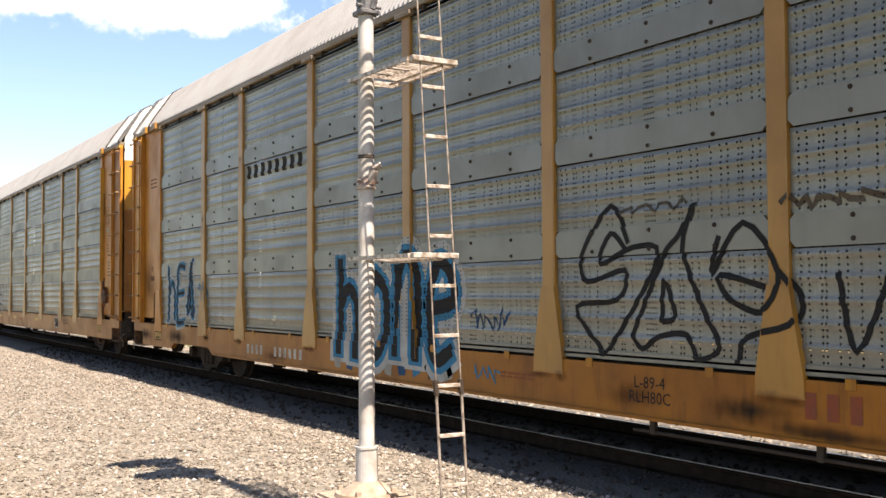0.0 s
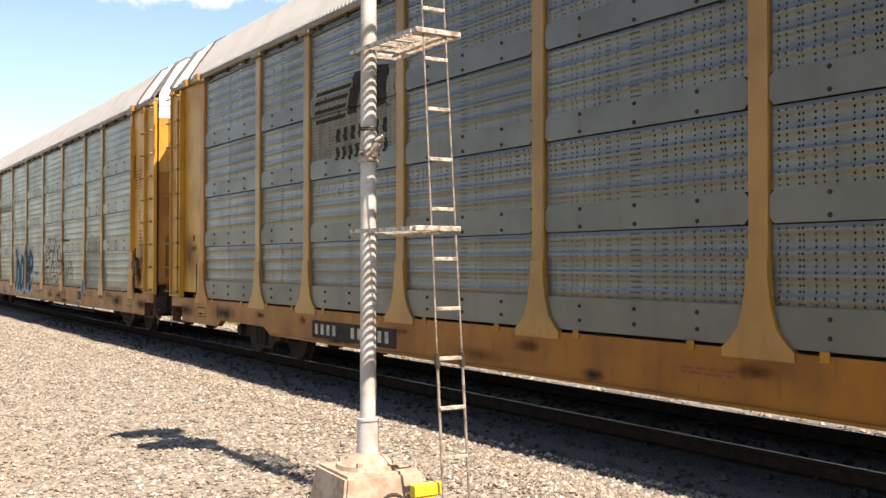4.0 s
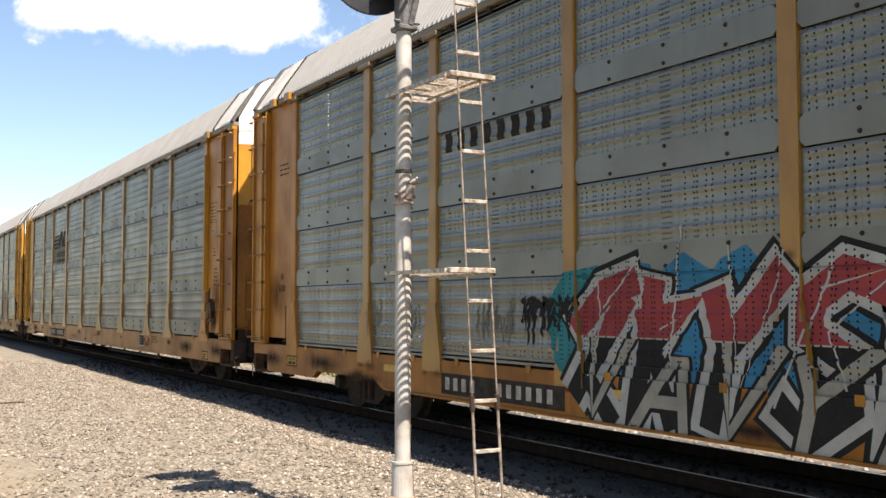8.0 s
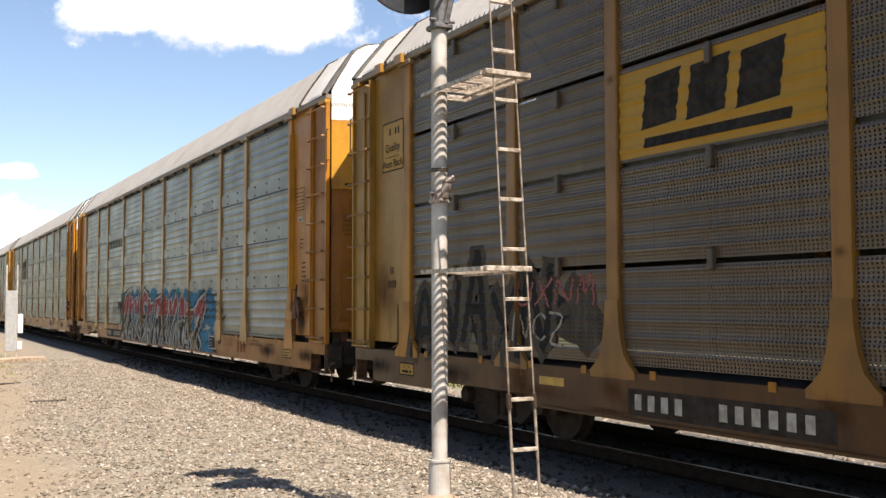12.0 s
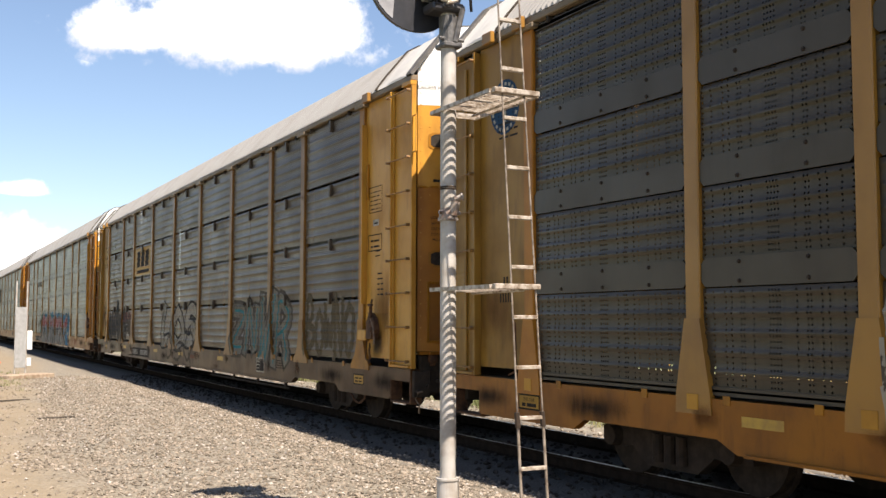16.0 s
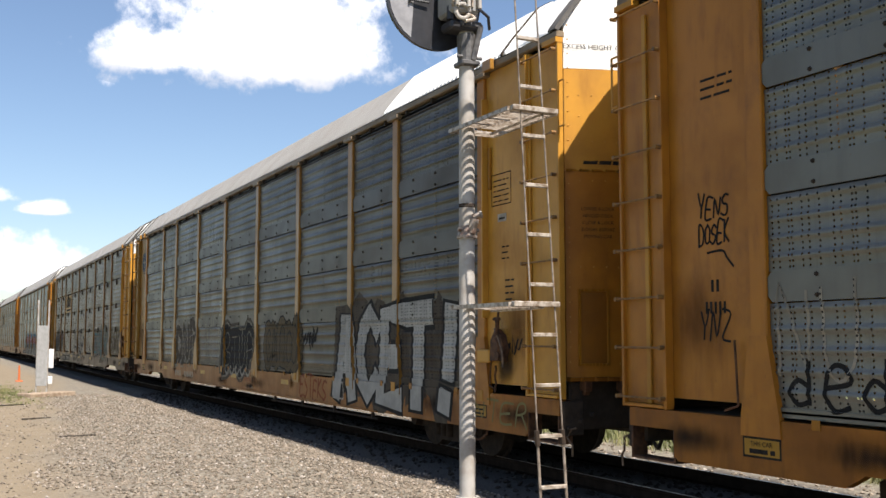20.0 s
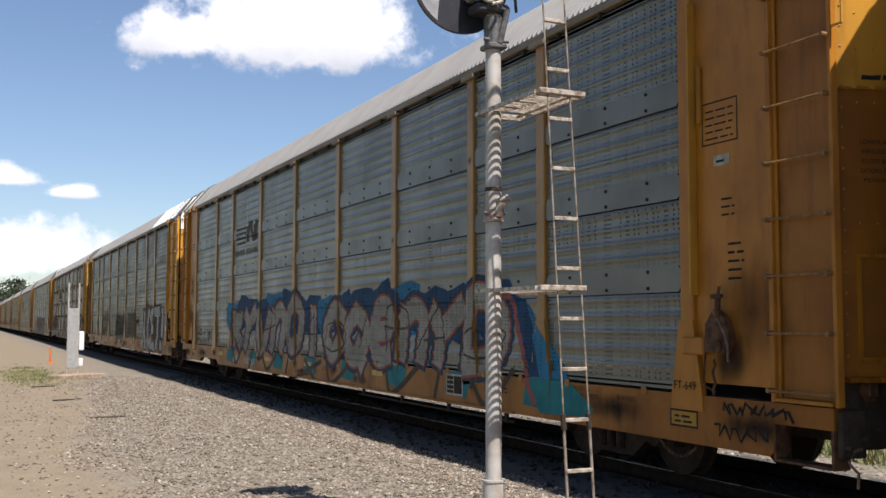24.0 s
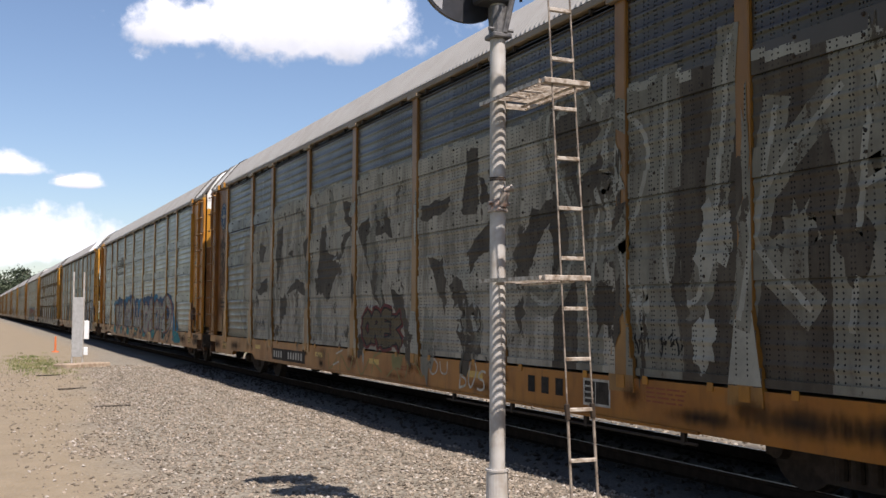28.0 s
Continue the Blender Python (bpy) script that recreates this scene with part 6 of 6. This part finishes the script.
def roundel(c, y, z, r):
    rng = random.Random(1)
    c.blob(y, z, r, r, "navy", rng, 0.004, 24, 0.0)
    for k in range(20):
        a, b = 2 * math.pi * k / 20, 2 * math.pi * (k + 0.55) / 20
        c.poly([(y + 0.78 * r * math.cos(a), z + 0.78 * r * math.sin(a)), (y + 0.78 * r * math.cos(b), z + 0.78 * r * math.sin(b)),
                (y + 0.9 * r * math.cos(b), z + 0.9 * r * math.sin(b)), (y + 0.9 * r * math.cos(a), z + 0.9 * r * math.sin(a))], "pale", 0.0062)
    c.rect(y + 0.1 * r, y - 0.1 * r, z - 0.55 * r, z + 0.55 * r, "pale", 0.0062)
    c.rect(y + 0.55 * r, y - 0.55 * r, z - 0.1 * r, z + 0.1 * r, "pale", 0.0068)


def paint_cars():
    for n in CARS:
        if n < 7:
            stencils(n)
    # pale car with the blue piece
    c = Coat(0)
    c.blocks(6.85, 4.47, 3.52, 3.74, 8, "ink")
    c.blocks(-4.50, -5.08, 0.66, 0.86, 3, "redink")
    c.finish("stencil")
    for words, z in (("L-89-4", 0.80), ("RLH80C", 0.67)):
        hang("stencil_lettering", lettering(words, 0.15), INK, CARS[0], "black stencilled words", (X_SILL - 0.004, -2.85, z))
    c = Coat(0)
    rng = random.Random(4)
    letters(c, "hEa", 11.3, 9.5, 1.12, 2.1, (("white", 0.28, 0.004), ("blue", 0.16, 0.006), ("black", 0.07, 0.008)), 3)
    scrawl(c, 9.35, 8.8, 1.3, 1.9, "blue", 0.04, 2, 5)
    letters(c, "hone", 3.45, 0.25, 0.80, 2.0, (("white", 0.52, 0.0042), ("blue", 0.33, 0.0056), ("black", 0.17, 0.0075)), 8, 0.03, 0.03)
    for k in range(9):
        y = 3.35 - 0.36 * k
        c.poly([(y + 0.17, 0.93), (y - 0.17, 0.93), (y - 0.1, 0.54 + 0.10 * rng.random()), (y + 0.06, 0.57)], ("ash", "navy", "blue", "black")[k % 4], 0.004)
    scrawl(c, 0.0, -0.7, 1.15, 1.45, "navy", 0.03, 3, 6)
    scrawl(c, -0.1, -0.55, 0.60, 0.85, "blue", 0.03, 2, 9)
    for ch, yl, yr, z0, z1, seed in (("s", -1.62, -3.2, 1.05, 2.40, 12), ("a", -2.42, -3.95, 1.05, 2.36, 14), ("q", -3.42, -4.6, 1.15, 2.15, 13)):
        letters(c, ch, yl, yr, z0, z1, (("black", 0.052, 0.006 + 0.0003 * seed / 3),), seed, 0.0, 0.012)
    scrawl(c, -2.5, -3.3, 2.3, 2.42, "soot", 0.03, 2, 15)
    scrawl(c, -4.3, -5.2, 2.22, 2.36, "soot", 0.05, 3, 16)
    letters(c, "V^", -4.7, -5.75, 1.12, 1.75, (("black", 0.05, 0.006),), 15, 0.1, 0.06)
    letters(c, "BEAR", -7.25, -8.85, 1.25, 2.05, (("ash", -0.20, 0.005),), 17, 0.0, 0.10)
    letters(c, "UUU", -7.2, -8.85, 1.9, 2.22, (("silver", 0.04, 0.007),), 18, 0.0, 0.10)
    c.blob(-7.1, 1.0, 0.13, 0.26, "blue", rng, 0.003)
    c.finish()
    # grey car with the emblem
    c = Coat(1)
    c.rect(6.95, 4.42, 3.14, 4.04, "grey", 0.003)
    emblem_stripes(c, 6.85, 4.55, 3.08, 4.25)
    c.finish("stencil")
    # red piece
    c = Coat(2)
    c.blocks(6.82, 4.47, 3.52, 3.76, 8, "ink")
    c.blocks(-8.6, -9.3, 0.62, 0.86, 3, "redink")
    c.finish("stencil")
    c = Coat(2)
    rng = random.Random(6)
    for k in range(15):
        c.blob(4.1 - 0.74 * k, 1.42 + 0.1 * rng.random(), 0.55, 0.58 if k < 12 else 0.48, "blue" if k % 5 else "teal", rng, 0.003, 12, 0.15)
    word = "zkySkRmyAkz"
    shape = (4.25, -5.75, 0.62, 1.84)
    letters(c, word, *shape, (("black", 0.56, 0.0042), ("white", 0.45, 0.0054)), 21, 0.3, 0.06, False)
    c.low = 1.33
    letters(c, word, *shape, (("red", 0.28, 0.0068),), 21, 0.3, 0.06, False)
    c.low, c.high = 0.475, 1.315
    letters(c, word, *shape, (("black", 0.24, 0.0066),), 21, 0.3, 0.06, False)
    letters(c, "VAVyAVXVkAV", 4.15, -5.6, 0.50, 1.25, (("black", 0.20, 0.0074), ("ash", 0.12, 0.0086)), 23, 0.3, 0.12, False)
    c.low, c.high = 0.475, 5.1
    letters(c, "yIVkIyVIIkV", 4.1, -5.7, 0.95, 1.85, (("white", 0.022, 0.0092),), 24, 0.5, 0.16, False)
    for k in range(4):
        scrawl(c, 5.15, 4.2, 1.2 + 0.12 * k, 1.75, "black", 0.05, 4, 30 + k)
    for k, y in enumerate((9.0, 7.9, 6.1, 5.7)):
        scrawl(c, y, y - 0.4, 1.15, 1.75, "grey", 0.025, 3, 40 + k)
    for k in range(4):
        scrawl(c, -5.6, -7.6 + 0.2 * k, 1.25 + 0.17 * k, 1.40 + 0.17 * k, "black", 0.03, 7, 50 + k)
    for k in range(3):
        c.blob(-5.55 - 0.45 * k, 0.78, 0.42, 0.28, "blue", rng, 0.003)
    scrawl(c, -6.0, -6.6, 0.62, 0.85, "black", 0.03, 3, 60)
    c.finish()
    # rusty car
    c = Coat(3)
    c.rect(7.0, 4.40, 3.06, 3.92, "sign", 0.004)
    for y in (6.66, 6.02, 5.38):
        c.poly([(y, 3.31), (y - 0.50, 3.34), (y - 0.58, 3.84), (y - 0.08, 3.81)], "ink", 0.007)
    c.rect(6.62, 4.75, 3.13, 3.23, "ink", 0.007)
    c.frame_of(12.74, 12.02, 3.58, 4.32, 0.02, "ink", 0.006)
    c.rect(12.72, 12.04, 3.60, 4.30, "sign", 0.004)
    c.blocks(12.5, 12.12, 4.12, 4.22, 4, "ink", (1,))
    c.rect(12.62, 12.16, 3.79, 3.80, "ink", 0.007)
    c.finish("stencil")
    for words, z, size in (("Quality", 3.93, 0.17), ("Auto Rack", 3.69, 0.155)):
        hang("sign_lettering", lettering(words, size), INK, CARS[3], "black words on the yellow sign", (-1.509, 12.38, z))
    c = Coat(3)
    rng = random.Random(9)
    for k in range(6):
        c.blob(11.2 - 0.7 * k, 1.5, 0.42, 0.4, "soot" if k % 2 else "black", rng, 0.003)
    letters(c, "AWAYN", 11.7, 8.2, 1.05, 1.95, (("soot", 0.36, 0.0045), ("black", 0.13, 0.006)), 31, 0.1, 0.1)
    letters(c, "UXNM", 9.0, 7.4, 1.62, 1.9, (("pink", 0.032, 0.008),), 32)
    letters(c, "NCZ", 9.0, 8.0, 1.2, 1.5, (("silver", 0.03, 0.008),), 33)
    letters(c, "LOS", 2.8, -1.2, 1.05, 1.95, (("black", 0.43, 0.004), ("silver", 0.29, 0.0055)), 34, 0.1, 0.12)
    letters(c, "OSQ", 2.2, -1.0, 0.58, 1.25, (("soot", 0.08, 0.008),), 35, 0.1, 0.15)
    letters(c, "RNZQ", -2.6, -3.95, 2.18, 2.4, (("silver", 0.03, 0.006),), 36)
    letters(c, "ZNWR", -4.35, -8.4, 1.0, 2.0, (("soot", 0.46, 0.004), ("grey", 0.30, 0.0055), ("teal", 0.06, 0.008)), 37, 0.2, 0.14)
    letters(c, "BOWNO", -9.2, -11.5, 1.1, 2.0, (("dun", 0.14, 0.005),), 38, 0.1, 0.12)
    c.finish()
    # brown car with the block letters
    c = Coat(4)
    roundel(c, 12.42, 4.25, 0.34)
    c.finish("stencil")
    c = Coat(4)
    rng = random.Random(11)
    letters(c, "DNP", 6.9, 4.3, 1.05, 1.95, (("soot", 0.34, 0.0045), ("silver", -0.36, 0.006)), 41, 0.05, 0.08)
    letters(c, "AHEA", 3.5, 1.7, 1.1, 2.05, (("ash", -0.20, 0.005),), 42, 0.1, 0.12)
    scrawl(c, 3.4, 1.8, 1.2, 1.6, "ash", 0.025, 3, 43)
    letters(c, "BTUP", 1.35, -1.2, 0.98, 1.74, (("soot", 0.66, 0.003), ("grey", 0.52, 0.0045), ("black", 0.43, 0.0062), ("grey", 0.035, 0.0085)), 44, 0.05, 0.03)
    for k in range(5):
        c.stroke(rounded([(1.15 - 0.46 * k, 1.0), (1.05 - 0.46 * k, 0.86), (0.9 - 0.46 * k, 0.82), (0.73 - 0.46 * k, 0.95)]), 0.06, "ash", 0.007)
    letters(c, "CmnOO", -2.1, -4.45, 1.16, 1.86, (("black", 0.44, 0.004), ("dun", 0.37, 0.0058), ("black", 0.03, 0.0082)), 45, 0.05, 0.05)
    for k in range(2):
        scrawl(c, -4.5, -5.4, 1.35 + 0.1 * k, 1.9, "black", 0.06, 3, 70 + k)
    letters(c, "ESTEKS", -4.55, -6.05, 0.56, 0.92, (("redink", 0.045, 0.006),), 46, 0.2, 0.1)
    for k in range(6):
        c.blob(-6.9 - 0.75 * k, 1.4, 0.6, 0.85, "soot", rng, 0.003)
    letters(c, "ACET!", -6.45, -11.3, 0.72, 2.02, (("black", 0.52, 0.0045), ("white", 0.37, 0.0062)), 47, 0.06, 0.02, False)
    letters(c, "NNTER", -11.3, -13.0, 0.60, 0.88, (("olive", 0.03, 0.006),), 48, 0.1, 0.16)
    scrawl(c, -12.3, -12.75, 1.35, 1.75, "black", 0.035, 3, 77)
    c.finish()
    # grey car with the blue and white piece
    hang("stencil_lettering", lettering("FT-649", 0.118), INK, CARS[5], "black words on the yellow post foot", (X_FOOT - 0.006, -ENDS + 0.02, 1.03))
    hang("stencil_lettering", lettering("FT-647", 0.10), INK, CARS[1], "black words on the yellow post foot", (X_FOOT - 0.004, -ENDS - 0.05, 1.06))
    c = Coat(5)
    emblem_stripes(c, 6.75, 4.5, 3.10, 4.16, 1, "soot")
    c.finish("stencil")
    c = Coat(5)
    rng = random.Random(13)
    for word, z, h in (("YENS", 2.74, 0.19), ("DOSEK", 2.50, 0.18), ("YNZ", 1.62, 0.24)):
        letters(c, word, 12.62, 12.20, z, z + h, (("black", 0.022, 0.006),), 80 + len(word), 0.2, 0.10)
    c.stroke(rounded([(12.5, 2.42), (12.3, 2.43), (12.24, 2.36), (12.16, 2.28)]), 0.022, "black", 0.006)
    letters(c, "dedosn", 11.6, 9.3, 1.08, 1.45, (("black", 0.042, 0.005),), 52, 0.0, 0.05)
    letters(c, "NUIVN", 11.7, 9.3, 1.25, 1.9, (("silver", 0.03, 0.005),), 53, 0.0, 0.14)
    for k in range(16):
        c.blob(6.9 - 0.97 * k, 1.72 + 0.22 * rng.random(), 0.8, 0.42, "navy" if k % 4 else "blue", rng, 0.003, 14, 0.2)
    for k in range(8):
        y = 7.4 - 2.3 * k
        c.poly([(y, 0.94), (y - 0.8, 0.94), (y - 0.6, 0.58), (y + 0.1, 0.62)], "teal", 0.004)
    c.next()
    c.poly([(-8.25, 2.02), (-8.62, 1.92), (-9.05, 1.50), (-9.28, 0.97), (-8.74, 0.97), (-8.5, 1.45)], "navy", 0.0078)
    c.next()
    c.poly([(-8.62, 1.90), (-9.05, 1.52), (-9.56, 1.10), (-9.66, 0.96), (-9.05, 0.96), (-8.9, 1.4)], "blue", 0.0086)
    c.next()
    c.poly([(-8.74, 0.97), (-9.7, 0.95), (-10.2, 0.68), (-10.1, 0.58), (-9.02, 0.54)], "teal", 0.0078)
    c.next()
    c.stroke(rounded([(-8.08, 2.0), (-8.28, 1.92), (-8.40, 1.6), (-8.55, 1.25), (-8.66, 1.0), (-8.88, 0.66)]), 0.10, "pink", 0.0094)
    scrawl(c, -12.36, -13.2, 0.79, 0.93, "black", 0.035, 5, 58)
    scrawl(c, -12.2, -12.95, 0.56, 0.76, "black", 0.03, 3, 59)
    word = "kyVnOICQenyD"
    letters(c, word, 7.1, -8.2, 1.06, 1.90, (("navy", 0.58, 0.0040), ("soot", 0.49, 0.0050), ("pink", 0.41, 0.0062), ("ash", 0.34, 0.0075)), 54, 0.14, 0.07)
    letters(c, "OIPIAOIPAO", 7.2, -8.2, 1.15, 1.85, (("soot", 0.035, 0.0095),), 55, 0.2, 0.15)
    letters(c, "VIVIXVIVIV", 7.2, -8.4, 0.52, 0.95, (("soot", 0.10, 0.006),), 56, 0.2, 0.15)
    c.finish()
    # dark car under old silver paint
    c = Coat(6)
    roundel(c, 12.38, 4.3, 0.38)
    c.blocks(-5.09, -6.08, 0.66, 0.86, 3, "ink")
    c.frame_of(12.62, 12.05, 1.66, 2.0, 0.015, "ink", 0.005)
    c.bars(12.55, 12.1, 1.72, 1.95, 2, "ink", 5, 0.5, 0.005)
    c.finish("stencil")
    c = Coat(6)
    rng = random.Random(15)
    for k in range(7):
        letters(c, ("PRAKDC", "SATSO", "ETNUY", "UMUK", "NSNVX", "SPRLC", "YNYK")[k], 12.75, 12.0, 3.4 - 0.22 * k, 3.66 - 0.22 * k, (("black", 0.03, 0.006),), 90 + k, 0.3, 0.16)
    # worn silver ground over nearly the whole side, its upper rim ragged
    for a, b in BAYS:
        y = min(a, 10.0) - 0.105
        while y > b + 0.105:
            w = min(0.18, y - b - 0.1)
            rim = 4.08 + 0.16 * noise.noise((y * 0.9, 1.0, 0)) + 0.07 * noise.noise((y * 4.0, 5.0, 0)) - max(0.0, y - 6.0) * 0.16 - max(0.0, -8.0 - y) * 0.1
            low = 0.98 if y < 9.5 else 1.2 + 1.6 * (y - 9.5)
            c.rect(y, y - w, low, rim, "silver" if y > -5.6 or noise.noise((y * 0.8, 3.0, 0)) > 0.25 else "soot" if noise.noise((y * 0.5, 8.0, 0)) > 0.0 else "grey", 0.0032)
            if noise.noise((y * 1.1, 9.0, 0)) > -0.05:
                c.rect(y, y - w, rim - 0.10, rim, "ash", 0.0046)
            y -= w
    for y in (7.11, -1.42, -4.27, -9.04):
        c.next()
        c.poly([(y + 0.22, 0.99), (y - 0.22, 0.99), (y - 0.11, 1.64), (y + 0.11, 1.66)], "ash", 0.004)

    def worn(ring, colour, lift):
        """A many-cornered field of paint with a frayed rim."""
        edge = []
        for i, p in enumerate(ring):
            q = ring[(i + 1) % len(ring)]
            for f in (0.0, 0.25, 0.5, 0.75):
                edge.append((p[0] + (q[0] - p[0]) * f + rng.uniform(-0.045, 0.045), p[1] + (q[1] - p[1]) * f + rng.uniform(-0.045, 0.045)))
        mid = (sum(p[0] for p in ring) / len(ring), sum(p[1] for p in ring) / len(ring))
        c.next()
        for i in range(len(edge)):
            c.poly([mid, edge[i], edge[(i + 1) % len(edge)]], colour, lift)
        return edge

    # pale strokes on the bare first sheet
    for pts, wd in (([(9.35, 4.25), (9.75, 4.2), (10.06, 3.99), (10.1, 3.6), (10.93, 3.11), (10.47, 2.03), (10.2, 1.5), (9.75, 1.1)], 0.09),
                    ([(9.2, 3.95), (9.7, 3.8), (9.75, 3.4), (10.4, 2.9)], 0.06), ([(9.95, 2.6), (9.6, 2.9), (9.3, 2.75)], 0.07)):
        c.next()
        c.stroke(rounded(pts), wd, "ash", 0.0088)
    # dark arrows and arms of the old lettering
    for ring in ([(3.34, 3.40), (3.10, 3.36), (3.02, 2.84), (2.40, 2.66), (2.20, 2.62), (2.62, 2.18), (2.92, 1.84), (3.30, 2.04), (3.66, 2.42)],
                 [(2.62, 2.66), (2.24, 2.60), (1.66, 3.04), (1.60, 3.22), (2.1, 2.98)], [(2.12, 3.74), (1.70, 3.70), (1.60, 3.2), (2.02, 3.3)],
                 [(5.92, 2.02), (5.55, 2.24), (5.0, 2.36), (4.45, 2.10), (4.40, 1.96), (5.0, 2.14), (5.6, 2.06)],
                 [(4.6, 3.1), (4.2, 3.2), (4.36, 2.66), (4.5, 2.7)], [(5.7, 2.95), (5.35, 2.98), (5.5, 2.62)], [(8.3, 3.3), (7.7, 3.2), (7.9, 2.8), (8.35, 2.9)],
                 [(8.55, 2.3), (7.6, 2.45), (7.45, 2.1), (8.2, 2.0)], [(6.75, 3.5), (6.2, 3.6), (6.3, 2.8), (6.6, 2.5)],
                 [(-1.92, 2.46), (-2.42, 2.44), (-2.62, 2.1), (-2.54, 1.62), (-2.25, 2.0)], [(-2.86, 2.1), (-3.1, 2.0), (-3.66, 2.36), (-4.2, 2.62), (-4.2, 2.98), (-3.5, 2.62)],
                 [(-3.28, 3.92), (-3.62, 3.94), (-3.60, 3.0), (-3.1, 3.06)], [(-1.6, 3.28), (-2.7, 3.34), (-2.66, 3.16), (-1.7, 3.02)],
                 [(-3.66, 3.5), (-4.1, 3.3), (-4.05, 3.14), (-3.7, 3.1)], [(1.25, 3.2), (0.7, 3.3), (0.1, 2.2), (-0.2, 1.5), (0.4, 1.9)], [(-0.3, 2.1), (-0.9, 1.9), (-1.2, 1.3), (-0.6, 1.6)],
                 [(0.5, 3.5), (0.0, 3.45), (-0.5, 2.9), (0.3, 3.0)]):
        edge = worn(ring, "soot", 0.0068)
        if len(ring) > 4:
            c.next()
            c.stroke(edge[:9], 0.05, "ash", 0.0085)
    for k in range(9):
        y, z, h, w = -5.0 - 0.72 * k + rng.uniform(-0.2, 0.2), rng.uniform(1.4, 2.4), rng.uniform(0.8, 1.5), rng.uniform(0.3, 0.6)
        lean = rng.uniform(-0.7, 0.7)
        worn([(y, z), (y - w * 0.45, z + h * 0.35), (y - w - lean, z + h), (y + w * 0.3 - lean, z + h * 0.92), (y + w * 0.55, z + h * 0.45)], "soot", 0.0068)
    for k in range(70):
        y, z = rng.uniform(-11.3, 9.2), rng.uniform(1.1, 3.7)
        c.blob(y, z, rng.uniform(0.05, 0.28), rng.uniform(0.10, 0.50), rng.choice(("soot", "grey", "ash", "grey")), rng, 0.0094, 18, 0.42)
    letters(c, "SRUKP", -5.2, -11.4, 1.5, 3.7, (("grey", 0.34, 0.0072), ("ash", 0.07, 0.0092)), 68, 0.3, 0.14)
    letters(c, "BOSIK", -3.1, -4.5, 0.60, 0.93, (("pale", 0.032, 0.006),), 66, 0.2, 0.10)
    letters(c, "OU", -2.05, -2.75, 0.72, 0.92, (("pale", 0.028, 0.006),), 67, 0.1, 0.08)
    c.next()
    c.stroke([(2.5, 0.62), (2.15, 0.70), (2.32, 0.84), (1.95, 0.92)], 0.035, "pale", 0.006)
    scrawl(c, 3.5, 3.0, 0.62, 0.92, "dun", 0.03, 3, 95)
    letters(c, "OREK", 0.95, -0.85, 1.16, 1.56, (("maroon", 0.34, 0.0105), ("black", 0.23, 0.0115), ("dun", 0.17, 0.0125)), 64, 0.0, 0.06)
    c.blob(-0.75, 0.83, 0.25, 0.16, "olive", rng, 0.004, 10, 0.1)
    scrawl(c, 8.7, 7.7, 1.2, 1.5, "black", 0.03, 5, 98)
    scrawl(c, 8.65, 8.3, 1.7, 2.05, "black", 0.03, 2, 99)
    scrawl(c, -7.3, -8.1, 1.15, 1.5, "black", 0.035, 4, 97)
    letters(c, "VNVKXN", 3.0, -2.0, 0.56, 0.9, (("olive", 0.03, 0.005),), 65, 0.2, 0.2)
    c.finish()
    # cars that went before
    for n, words in ((-1, "NWSH"), (-3, "KOAR")):
        c = Coat(n)
        letters(c, words, 8.0 + 0.4 * n, 3.0, 1.0, 2.0, (("black", 0.40, 0.0045), ("white", 0.30, 0.006)), 70 - n, 0.1, 0.1)
        c.finish()


paint_cars()

# ---- small pieces of the ground, last ----
build_track()
scatter("ballast_stones", "loose angular grey ballast stones", 46000, near_side, 0.0215, STONES, 3)
scatter("far_ballast", "sunlit ballast stones beyond the track", 5000, far_side, 0.035, STONES, 4)
scatter("track_ballast", "shaded ballast between the rails", 4000, four_foot, 0.035, SHADE_BALLAST, 6)


def motions():
    """The whole train rolls along the track."""
    for n, car in CARS.items():
        y0 = FIRST - PITCH * n
        walk(car, [(t, pose(TRAIN_X, y0 + s, 0)) for t, s in enumerate(GONE)])


motions()
